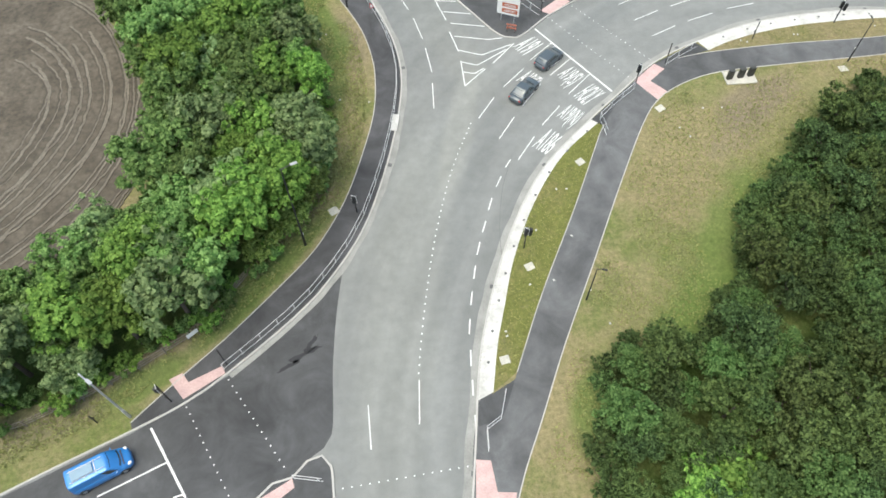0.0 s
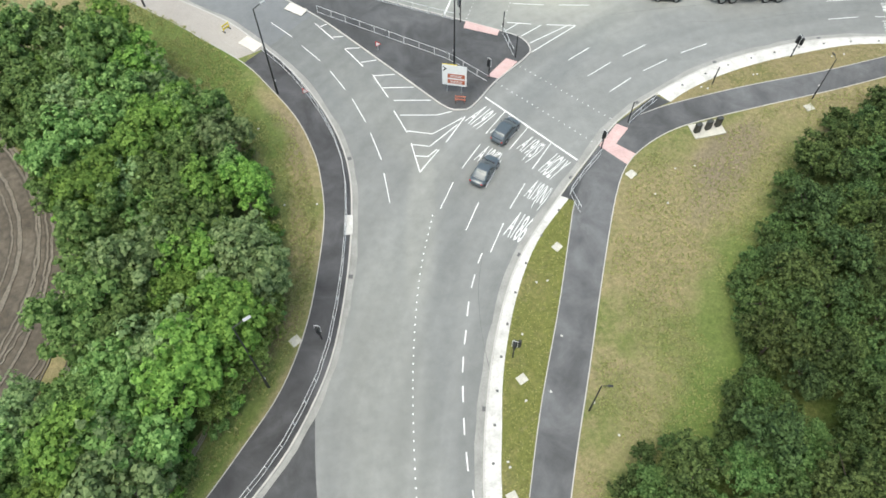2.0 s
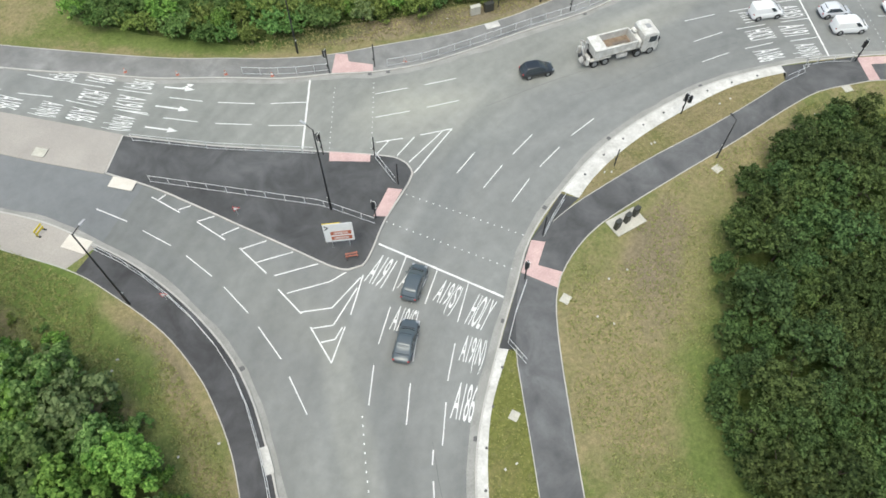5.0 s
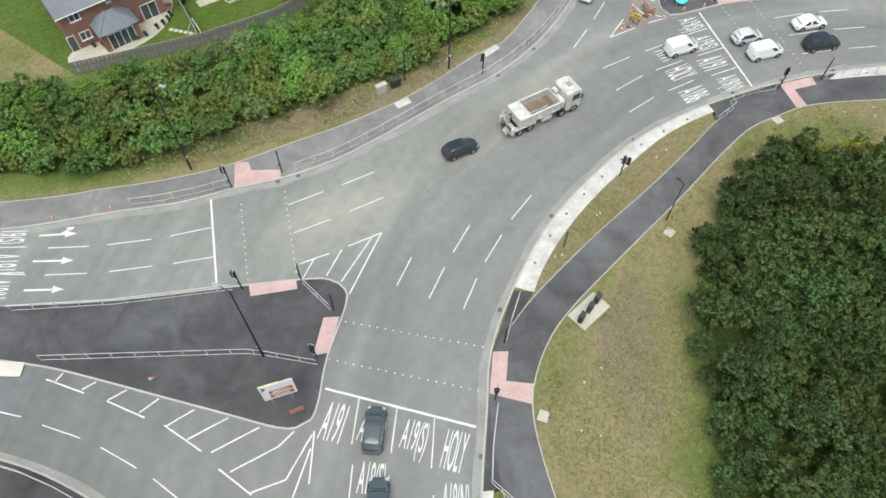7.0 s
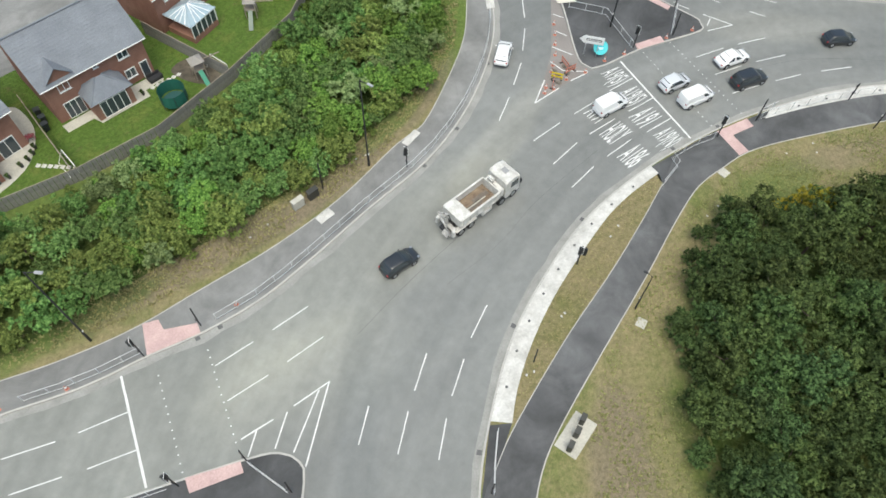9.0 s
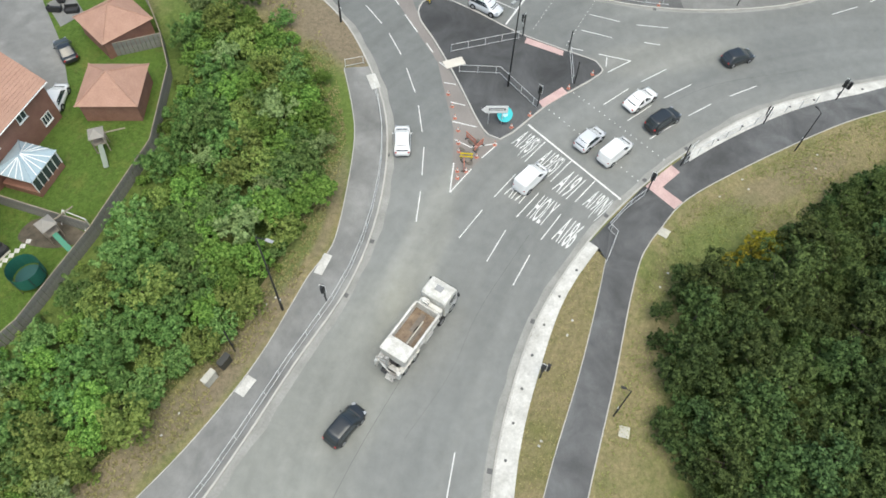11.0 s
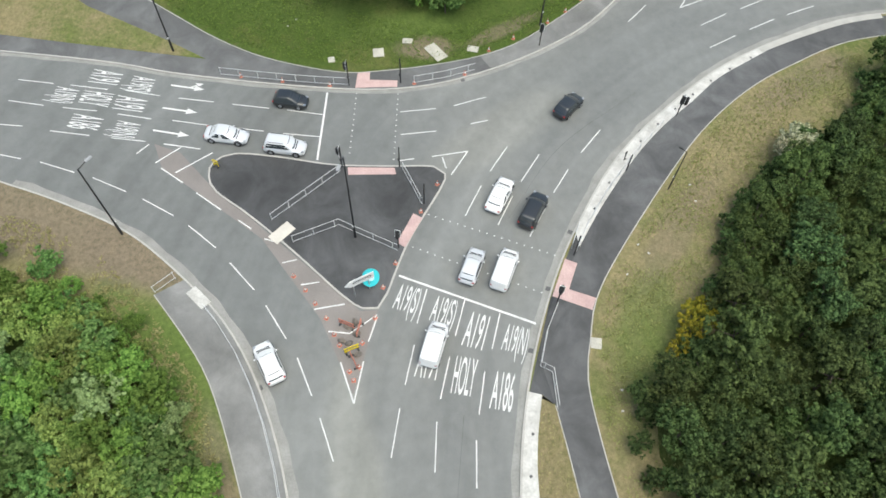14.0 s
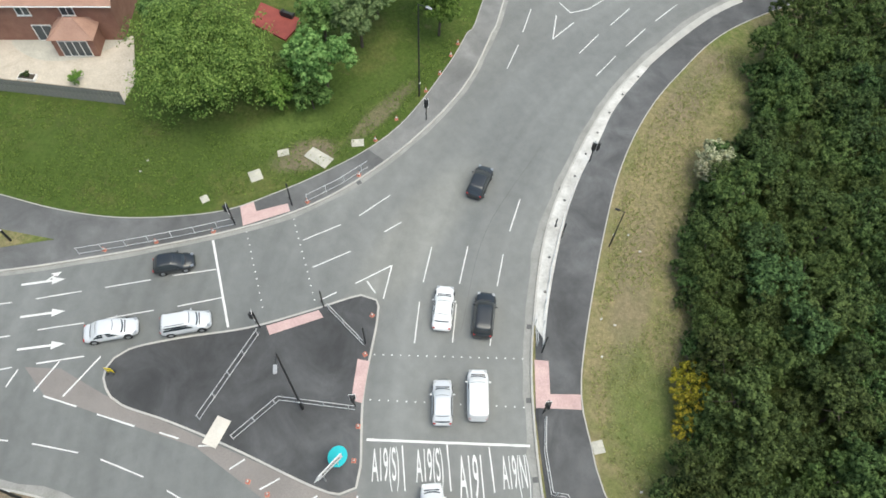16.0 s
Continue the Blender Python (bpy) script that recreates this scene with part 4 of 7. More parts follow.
def lettering(words, x, y, heading, wide, tall=3.3):
    """Stretched road lettering; heading: the way of the traffic that reads it, in degrees."""
    cu = bpy.data.curves.new("road_lettering", "FONT")
    cu.body = words
    cu.align_x, cu.align_y = "CENTER", "CENTER"
    cu.offset = 0.004
    tmp = new("lettering_outline", cu)
    me = bpy.data.meshes.new_from_object(tmp.evaluated_get(bpy.context.evaluated_depsgraph_get()))
    bpy.data.objects.remove(tmp)
    co = np.zeros(len(me.vertices) * 3)
    me.vertices.foreach_get("co", co)
    co = co.reshape(-1, 3)
    co[:, 0] = (co[:, 0] - (co[:, 0].max() + co[:, 0].min()) / 2) / np.ptp(co[:, 0]) * wide * 0.95
    co[:, 1] = (co[:, 1] - (co[:, 1].max() + co[:, 1].min()) / 2) / np.ptp(co[:, 1]) * tall
    co[:, 2] = 0
    me.vertices.foreach_set("co", co.ravel())
    me.materials.clear()
    me.materials.append(M_PAINT)
    ob = new("road_lettering", me)
    ob.parent = road
    ob.matrix_basis = pose(x, y, MARK_Z, 0, 0, heading - 90)
    tagged(ob, "white road lettering " + words)
    return ob


for w, x, y, h, wd in (("A191", 15.8, 62.1, 32, 1.9), ("A19(S)", 17.4, 59.3, 32, 2.2), ("A19(S)", 19.5, 56.5, 32, 2.2), ("HOLY", 21.3, 53.6, 32, 1.9), ("A19(S)", 14.8, 56.3, 40, 2.2), ("A19(N)", 18.4, 50.6, 42, 2.2), ("A186", 15.5, 47.4, 45, 1.9),
                       ("A19(S)", 76.4, 70.4, -22, 2.2), ("A19(S)", 74.9, 67.4, -22, 2.2), ("A191", 73.1, 64.8, -22, 1.9), ("A19(N)", 71.6, 61.7, -22, 2.2), ("A191", 70.9, 69.1, -17, 1.9), ("HOLY", 69.2, 66.3, -17, 1.9), ("A186", 67.6, 63.4, -17, 1.9),
                       ("A19(S)", 104.7, 95.8, -105, 2.2), ("A191", 102.0, 96.3, -105, 1.9), ("A19(N)", 98.6, 96.7, -105, 2.2), ("A191", 106.0, 99.2, -105, 1.9), ("HOLY", 103.0, 99.8, -105, 1.9), ("A186", 99.9, 100.4, -105, 1.9), ("A19(N)", 103.9, 103.4, -105, 2.2),
                       ("A19(S)", 5.1, 97.4, -42, 2.2), ("A191", 3.1, 95.1, -42, 1.9), ("A19(N)", 1.1, 92.9, -42, 2.2), ("A191", 1.8, 100.5, -44, 1.9), ("HOLY", 0.0, 98.0, -44, 1.9), ("A186", -1.8, 96.0, -44, 1.9), ("A19(S)", -1.7, 103.2, -44, 2.2), ("A19(N)", -4.9, 99.0, -44, 2.2), ("A186", -8.2, 102.2, -44, 1.9)):
    lettering(w, x, y, h, wd)


def arrow_mark(x1, y1, x2, y2, bend=0):
    a, b = Vector((x1, y1)), Vector((x2, y2))
    t = (b - a).normalized()
    s = Vector((-t.y, t.x))
    bm = bmesh.new()
    n = b - t * 1.1
    at = lambda p, k: bm.verts.new((*(p + s * k), MARK_Z))
    bm.faces.new((at(a, -0.1), at(n, -0.1), at(n, 0.1), at(a, 0.1)))
    bm.faces.new((at(n, -0.38), at(b, 0.0), at(n, 0.38)))
    if bend:
        c = a.lerp(b, 0.55)
        bm.faces.new((at(c, 0.1), at(c + t * 0.25, 0.1), at(c + t * 0.9, 0.55), at(c + t * 0.7, 0.6)))
        bm.faces.new((at(c + t * 0.35, 0.75), at(c + t * 1.25, 0.78), at(c + t * 0.95, 0.35)))
    return part("lane_arrow", bm, M_PAINT, road)


for x1, y1, x2, y2, k in ((7.1, 95.3, 9.8, 93.1, 1), (5.3, 93.1, 8.1, 90.6, 0), (3.3, 90.8, 6.0, 88.4, 0), (104.2, 92.4, 103.2, 88.9, 1), (101.1, 93.0, 100.1, 89.5, 0), (98.2, 93.7, 97.1, 90.1, 0)):
    arrow_mark(x1, y1, x2, y2, k)

# tactile paving at the crossings
for outline, mat, lab in (([(25.5, 89.8), (26.6, 89.0), (26.2, 87.9), (28.3, 86.0), (27.8, 85.1), (23.7, 87.3)], M_TACT, "L-shaped pink tactile paving at the kerb"), ([(18.3, 77.3), (21.7, 74.7), (21.2, 73.9), (17.7, 76.2)], M_TACT, "pink tactile paving strip on the island"), ([(21.1, 70.0), (22.2, 69.1), (19.3, 67.1), (18.2, 67.8)], M_TACT, "pale pink tactile paving strip on the island"), ([(29.6, 57.4), (30.6, 56.5), (28.5, 54.8), (30.0, 53.0), (28.6, 51.9), (27.3, 54.0), (26.7, 55.0)], M_TACT, "L-shaped pink tactile paving at the kerb"),
                          ([(104.0, 73.0), (104.0, 71.7), (102.9, 71.8), (102.5, 68.9), (101.6, 69.0), (101.9, 73.4)], M_TACT, "L-shaped pink tactile paving at the kerb"), ([(91.5, 74.7), (91.0, 70.2), (90.2, 70.1), (90.6, 74.7)], M_TACT, "pink tactile paving strip on the island"), ([(85.5, 68.9), (84.9, 68.1), (81.9, 70.0), (82.5, 70.7)], M_TACT, "pink tactile paving strip on the island"), ([(79.2, 55.8), (78.6, 54.8), (76.1, 56.1), (75.0, 53.9), (73.9, 54.5), (75.6, 57.7)], M_TACT, "L-shaped pink tactile paving at the kerb"),
                          ([(-21.8, 24.4), (-20.7, 24.9), (-20.1, 24.0), (-17.3, 25.2), (-17.0, 24.5), (-20.4, 22.5)], M_TACT, "L-shaped pink tactile paving at the kerb"), ([(3.7, 14.9), (4.9, 14.7), (5.1, 12.2), (6.6, 12.0), (6.3, 11.0), (3.3, 11.5)], M_TACT, "L-shaped pink tactile paving at the kerb"), ([(-13.8, 13.5), (-11.1, 14.9), (-10.9, 14.2), (-13.3, 12.6)], M_TACT, "pale pink tactile paving strip on the island")):
    o = slab("tactile_paving", outline, TOP_Z + 0.022, 0.03, mat)
    tagged(o, lab, "tactile paving", kind="structure")

# ---- trees and shrubs ----
def crown_mesh(name, seed, radius, height, base, lobes, leaves, leaf, material, spread=0.72):
    """A crown of leaf sprays set on many uneven lobes, with gaps between them."""
    rnd = random.Random(seed)
    verts, faces = [], []
    centres = []
    for i in range(lobes):
        a = rnd.uniform(0, 2 * math.pi)
        r = radius * spread * math.sqrt(rnd.random())
        zz = base + (height - base) * (0.30 + 0.55 * rnd.random() * (1 - 0.55 * (r / radius) ** 2))
        centres.append((Vector((r * math.cos(a), r * math.sin(a), zz)), radius * rnd.uniform(0.20, 0.40)))
    twigs = 11
    per = max(6, leaves // (lobes * twigs))
    for c, lr in centres:
        for _ in range(twigs):
            # a spray of leaves at the end of a twig, with dark gaps between the sprays
            d = Vector((rnd.gauss(0, 1), rnd.gauss(0, 1), rnd.gauss(0.65, 0.8))).normalized()
            q = c + Vector((d.x, d.y, d.z * 0.9)) * lr * rnd.uniform(0.72, 1.12)
            kr = lr * rnd.uniform(0.25, 0.43)
            for _ in range(per):
                e = Vector((rnd.gauss(0, 1), rnd.gauss(0, 1), rnd.gauss(0.3, 0.8))).normalized()
                p = q + e * kr * (0.35 + 0.65 * rnd.random())
                if p.z < base * 0.6:
                    continue
                up = (e + d * 0.5 + Vector((rnd.uniform(-0.5, 0.5), rnd.uniform(-0.5, 0.5), rnd.uniform(0.3, 1.1)))).normalized()
                t = up.cross(Vector((rnd.uniform(-1, 1), rnd.uniform(-1, 1), rnd.uniform(-1, 1)))).normalized()
                s = up.cross(t)
                k = leaf * rnd.uniform(0.6, 1.2)
                i = len(verts)
                verts += [p - t * k * 0.75 - s * k * 0.35, p + s * k * 0.75 + up * k * 0.1, p + t * k * 0.75 - s * k * 0.35]
                faces.append((i, i + 1, i + 2))
    me = bpy.data.meshes.new(name)
    me.from_pydata(verts, [], faces)
    me.materials.append(material)
    return me, centres


def trunk_mesh(name, seed, height, r0, centres):
    rnd = random.Random(seed)
    bm = bmesh.new()
    top = Vector((rnd.uniform(-0.2, 0.2), rnd.uniform(-0.2, 0.2), height * 0.62))
    tube(bm, (0, 0, -0.1), top * 0.5, r0, r0 * 0.75, 7)
    tube(bm, top * 0.5, top, r0 * 0.75, r0 * 0.4, 7)
    for c, _ in centres[:6]:
        tube(bm, top * rnd.uniform(0.45, 0.9), c, r0 * 0.35, r0 * 0.12, 5)
    return mesh_of(bm, name, M_BARK)


def plant_kind(name, seed, radius, height, base, lobes, leaves, leaf, material, trunk):
    crown, centres = crown_mesh("crown", seed, radius, height, base, lobes, leaves, leaf, material)
    stem = trunk_mesh("trunk", seed, height, trunk, centres)
    return name, crown, stem


def set_plant(kind, x, y, z, turn, scale, label, category, group):
    name, crown, stem = kind
    t = thing(name, label, category, pose(x, y, z, 0, 0, turn) @ Matrix.Diagonal((scale, scale, scale * random.uniform(0.9, 1.12), 1)), group)
    for me, nm in ((stem, "trunk"), (crown, "crown")):
        o = new(nm, me)
        o.parent = t
    return t


BROAD = [plant_kind("tree", 11 + i, 3.5, 8.6, 2.0, 26, 7000, 0.25, (M_LEAF_A, M_LEAF_F, M_LEAF_A, M_LEAF_C)[i], 0.2) for i in range(4)]
DENSE = [plant_kind("tree", 31 + i, 2.5, 5.4, 0.5, 24, 4500, 0.165, (M_LEAF_B, M_LEAF_B2, M_LEAF_B, M_LEAF_B3, M_LEAF_B2)[i], 0.13) for i in range(5)]
YOUNG = [plant_kind("tree", 47 + i, 2.3, 4.4, 0.3, 24, 4200, 0.15, leaf_material("young_scrub_leaves", (0.026, 0.060, 0.014), (0.150, 0.235, 0.078), 0.2), 0.1) for i in range(2)]
LIGHTER = [plant_kind("tree", 45, 2.6, 5.6, 0.5, 24, 4500, 0.165, M_LEAF_G, 0.13)]
SHRUB = [plant_kind("shrub", 51 + i, 1.9, 2.9, 0.15, 18, 2700, 0.165, (M_LEAF_C, M_LEAF_H, M_LEAF_C, M_LEAF_A)[i], 0.07) for i in range(4)]
OLIVE = [plant_kind("shrub", 71 + i, 1.9, 3.0, 0.15, 20, 2700, 0.155, M_LEAF_D, 0.07) for i in range(2)]
GREYB = [plant_kind("shrub", 81, 1.8, 3.0, 0.3, 18, 2600, 0.16, M_LEAF_E, 0.08)]
BLOSSOM = [plant_kind("shrub", 83, 1.8, 3.2, 0.3, 16, 2600, 0.15, M_LEAF_W, 0.08)]
GORSE = [plant_kind("shrub", 91, 1.3, 1.9, 0.15, 8, 1800, 0.13, M_LEAF_Y, 0.05)]


def inside(p, poly):
    c = False
    for (x1, y1), (x2, y2) in zip(poly, poly[1:] + poly[:1]):
        if (y1 > p[1]) != (y2 > p[1]) and p[0] < (x2 - x1) * (p[1] - y1) / (y2 - y1) + x1:
            c = not c
    return c


def scatter(poly, gap, seed, limit=400):
    """Places at least gap apart inside an outline."""
    rnd = random.Random(seed)
    xs, ys = [p[0] for p in poly], [p[1] for p in poly]
    out = []
    for _ in range(limit * 40):
        p = (rnd.uniform(min(xs), max(xs)), rnd.uniform(min(ys), max(ys)))
        if inside(p, poly) and all((p[0] - q[0]) ** 2 + (p[1] - q[1]) ** 2 > gap * gap for q in out):
            out.append(p)
            if len(out) >= limit:
                break
    return out


WEST_WOOD = [(-10.5, 62.5), (-9.2, 55.0), (-9.0, 47.5), (-10.0, 42.0), (-13.5, 36.8), (-17.5, 33.2), (-20.0, 29.5), (-24.0, 27.2), (-30.0, 24.0), (-38, 22), (-38, 31), (-31, 36.0), (-26.0, 40.0), (-22.3, 46.0), (-22.3, 52.0), (-24.5, 57.0), (-28.0, 64.0), (-33, 75), (-30, 84), (-23.5, 82.0), (-18.0, 74.0), (-13.5, 67.0)]
CENTRE_WOOD = [(14.5, 10.0), (15.5, 17.5), (16.5, 21.2), (19.5, 22.5), (24.5, 21.0), (28.0, 23.5), (31.0, 28.5), (32.5, 33.0), (37.5, 37.5), (41.5, 42.0), (45.0, 45.5), (50.0, 48.8), (55.0, 50.6), (61.0, 52.2), (66.0, 51.2), (66.5, 47.5), (71.5, 44.0), (78.0, 40.3), (84.0, 35.0), (88.0, 28.5), (90.0, 22.0), (97.0, 18.5), (101.5, 12.0), (101, 0), (86, 0), (80, 8), (74, 18), (62, 26), (54, 26), (46, 18), (40, 6), (28, 2), (17, 2)]
NORTH_BELT = [(16.5, 97.0), (23.8, 94.8), (30.2, 93.0), (35.0, 91.2), (42.5, 89.2), (47.5, 88.0), (53.0, 87.4), (58.5, 86.9), (63.0, 86.7), (68.0, 89.0), (72.5, 92.4), (77.0, 97.2), (80.2, 102.6), (81.5, 110.0), (76.0, 109.6), (69.8, 104.4), (61.0, 101.6), (51.0, 100.8), (41.5, 101.0), (33.0, 103.2), (20.0, 109.0), (8, 116), (2, 112), (8.0, 104.5)]

for i, (x, y) in enumerate(scatter(WEST_WOOD, 3.1, 5, 120)):
    k = BROAD[i % 4]
    set_plant(k, x, y, TOP_Z, random.uniform(0, 360), random.uniform(0.75, 1.2), "broadleaved tree with a full mid-green crown", "tree", "trees beside the field")
for i, (x, y) in enumerate(scatter(CENTRE_WOOD, 2.45, 8, 300)):
    k = LIGHTER[0] if i % 19 == 7 or (x > 74 and i % 2) else YOUNG[i % 2] if x < 31 and y < 27 and i % 3 else DENSE[i % 5]
    set_plant(k, x, y, TOP_Z, random.uniform(0, 360), random.uniform(0.75, 1.2), "young dense deep-green tree in a thicket", "tree", "trees on the central island")
for i, (x, y) in enumerate(scatter(NORTH_BELT, 1.95, 4, 290)):
    k = (OLIVE[i % 2] if i % 4 == 0 else GREYB[0] if i % 13 == 5 else SHRUB[i % 4])
    set_plant(k, x, y, TOP_Z, random.uniform(0, 360), random.uniform(0.8, 1.3), "bushy shrub in a mixed hedge belt", "shrub", "shrubs of the hedge belt")

BIG = plant_kind("tree", 201, 5.6, 6.6, 0.6, 90, 34000, 0.12, leaf_material("broad_crown_leaves_yellow_green", (0.048, 0.098, 0.018), (0.265, 0.360, 0.095), 0.0), 0.28)
set_plant(BIG, 119.0, 70.9, TOP_Z, 20, 1.4, "large spreading bright green tree by a garden fence", "tree", "")
for x, y, s, k in ((114.2, 60.4, 1.0, BROAD[0]), (118.5, 54.8, 0.9, BROAD[1]), (121.0, 58.0, 0.8, BROAD[2]), (116.6, 46.5, 0.8, BROAD[3]), (121, 46.0, 0.9, BROAD[0]), (122.0, 51.5, 0.9, BROAD[1]), (114.6, 65.4, 1.3, SHRUB[2]), (117.0, 63.0, 1.3, SHRUB[3]), (112.4, 62.6, 1.2, SHRUB[1]), (126, 72, 0.9, BROAD[2]), (127.0, 50.0, 0.9, BROAD[3])):
    set_plant(k, x, y, TOP_Z, x * 7, s, "rounded green tree at the garden boundary", "tree", "")
for x, y, s in ((70.4, 47.6, 1.3), (71.6, 46.3, 1.25), (69.4, 48.6, 1.0), (72.6, 45.6, 1.1)):
    set_plant(GORSE[0], x, y, TOP_Z, x * 31, s, "gorse bush thick with yellow flowers", "shrub", "gorse bushes")
for x, y, s in ((89.3, 30.6, 1.15), (88.2, 31.9, 1.0)):
    set_plant(BLOSSOM[0], x, y, TOP_Z, x * 31, s, "cream-blossomed bush at the thicket edge", "shrub", "blossoming bushes")
for x, y, s, k in ((84.0, 106.0, 1.0, SHRUB[0]), (83.0, 101.0, 0.8, SHRUB[1]), (76.5, 93.0, 0.6, SHRUB[2]), (76.2, 95.4, 0.8, OLIVE[0]), (77.8, 97.0, 0.7, SHRUB[3]), (78.4, 99.4, 0.9, SHRUB[1]), (79.6, 101.6, 0.8, OLIVE[1]), (80.6, 104.0, 0.95, SHRUB[2]), (75.0, 94.2, 0.65, SHRUB[0]), (73.8, 92.2, 0.6, OLIVE[1]), (81.8, 107.4, 0.9, SHRUB[3]), (80.6, 98.6, 0.5, SHRUB[0]), (82.2, 109.8, 0.9, OLIVE[0]), (-11.2, 39.6, 1.2, OLIVE[0]), (-12.6, 37.9, 1.15, OLIVE[1]), (-14.2, 36.0, 1.0, OLIVE[0]), (-9.2, 44.6, 1.2, OLIVE[1]), (-9.9, 42.4, 1.3, OLIVE[0])):
    set_plant(k, x, y, TOP_Z, x * 17, s, "single leafy bush on the rough verge", "shrub", "bushes on the verge")


WEEDS = [plant_kind("weed_clump", 161 + i, 1.0, 0.9, 0.05, 8, 700, 0.13, (M_LEAF_C, M_LEAF_D, M_LEAF_H)[i], 0.03) for i in range(3)]
for poly, gap, seed in (([(70, 90.5), (76, 93.5), (80, 97.5), (82, 102), (83.5, 108), (80.5, 108), (78, 101), (74, 96), (69, 92)], 1.5, 21), ([(30, 92.5), (42, 88.5), (52, 86.8), (64, 86.6), (64, 87.6), (52, 88.4), (42, 90), (31, 94)], 2.4, 22), ([(30, 104.6), (41.4, 102.2), (51, 102), (61.6, 102.8), (70.4, 106), (70, 107), (61.5, 103.6), (51, 103), (41.4, 103.2), (31, 105.6)], 2.0, 24), ([(-9, 63), (-8.2, 55), (-8.4, 47), (-7.4, 47), (-7.2, 55), (-7.6, 63), (-12, 72), (-20, 82), (-23, 82), (-14, 71)], 1.9, 23)):
    for i, (x, y) in enumerate(scatter(poly, gap, seed, 60)):
        set_plant(WEEDS[i % 3], x, y, TOP_Z, i * 61, random.uniform(0.6, 1.3), "low leafy weed clump in the rough verge", "weed", "weed clumps on the verges")


def edge_places(poly, gap, low, high, seed):
    """Places just outside an outline that runs anticlockwise or clockwise."""
    rnd = random.Random(seed)
    area = sum(x1 * y2 - x2 * y1 for (x1, y1), (x2, y2) in zip(poly, poly[1:] + poly[:1]))
    out = []
    for (x1, y1), (x2, y2) in zip(poly, poly[1:] + poly[:1]):
        d = math.hypot(x2 - x1, y2 - y1)
        nx, ny = (y2 - y1) / d, -(x2 - x1) / d
        if area < 0:
            nx, ny = -nx, -ny
        for i in range(int(d / gap)):
            u = (i + rnd.random()) / max(1, int(d / gap))
            k = rnd.uniform(low, high)
            out.append((x1 + (x2 - x1) * u + nx * k, y1 + (y2 - y1) * u + ny * k))
    return out


LOWD = [plant_kind("bush", 131 + i, 1.6, 2.6, 0.1, 12, 1700, 0.18, M_LEAF_B, 0.06) for i in range(2)]
LOWA = [plant_kind("bush", 141 + i, 1.7, 2.8, 0.1, 12, 1700, 0.19, (M_LEAF_A, M_LEAF_C)[i], 0.06) for i in range(2)]
for i, (x, y) in enumerate(edge_places(CENTRE_WOOD[:22], 1.3, 0.2, 1.7, 3)):
    if y > 4 and not (36 < x < 88 and y < 30):
        set_plant(LOWD[i % 2], x, y, TOP_Z, i * 47, random.uniform(0.6, 1.05), "low deep-green shrub fringing the thicket", "shrub", "shrubs fringing the thicket")
for i, (x, y) in enumerate(edge_places(WEST_WOOD, 1.5, -0.3, 1.5, 6)):
    set_plant(LOWA[i % 2], x, y, TOP_Z, i * 47, random.uniform(0.55, 1.05), "low shrub fringing the roadside trees", "shrub", "shrubs fringing the trees")
for poly, nm in ((WEST_WOOD, "west"), (CENTRE_WOOD, "centre"), (NORTH_BELT, "north")):
    tagged(slab("undergrowth", poly, TOP_Z + 0.034, 0.06, M_UNDER), "dark weedy undergrowth below the trees", "undergrowth", kind="structure")


# ---- rough grass ----
def grass_stuff(name, poly, count, seed, material, label, tall=0.22, keep=0.42):
    """Loose tufts of blades over an outline, thicker in patches."""
    rnd = random.Random(seed)
    xs, ys = [p[0] for p in poly], [p[1] for p in poly]
    verts, faces = [], []
    made = 0
    for _ in range(count * 12):
        x, y = rnd.uniform(min(xs), max(xs)), rnd.uniform(min(ys), max(ys))
        if noise.noise(Vector((x * 0.22, y * 0.22, seed))) * 0.5 + 0.5 < keep + rnd.uniform(-0.1, 0.1) or not inside((x, y), poly):
            continue
        s = tall * rnd.uniform(0.5, 1.4)
        for _ in range(5):
            a = rnd.uniform(0, 6.283)
            d = Vector((math.cos(a), math.sin(a), 0))
            w = Vector((-d.y, d.x, 0)) * s * 0.22
            b = Vector((x, y, TOP_Z)) + d * s * 0.1
            i = len(verts)
            verts += [b - w, b + w, b + d * s * rnd.uniform(0.5, 1.1) + Vector((0, 0, s * rnd.uniform(0.4, 1.0)))]
            faces.append((i, i + 1, i + 2))
        made += 1
        if made >= count:
            break
    me = bpy.data.meshes.new(name)
    me.from_pydata(verts, [], faces)
    me.materials.append(material)
    return tagged(new(name, me), label, "grass", kind="stuff")


M_BLADE = leaf_material("grass_blades", (0.17, 0.185, 0.065), (0.32, 0.32, 0.15), 0.0)
M_BLADE2 = leaf_material("lush_grass_blades", (0.08, 0.125, 0.03), (0.18, 0.24, 0.06), 0.0)
M_BLADE3 = leaf_material("straw_grass_blades", (0.19, 0.18, 0.08), (0.38, 0.34, 0.18), 0.0)
C_GRASS = [(9.2, 14.0), (13.0, 22.5), (17.5, 31.5), (22.0, 40.0), (26.5, 48.0), (31.0, 52.8), (38, 52.7), (46, 55.2), (63, 55.8), (70, 54.8), (75, 53.0), (80, 49.4), (87, 43.2), (93, 37.2), (98, 30), (102, 17), (99, 17), (91, 25), (84, 36), (72, 45), (66, 52), (50, 49.5), (38, 38.5), (32, 33), (27, 22), (15.5, 20.5), (13, 12)]
grass_stuff("rough_grass", C_GRASS, 11000, 1, M_BLADE, "mixed green and dry tufts of rough grass on the island", 0.16, 0.40)
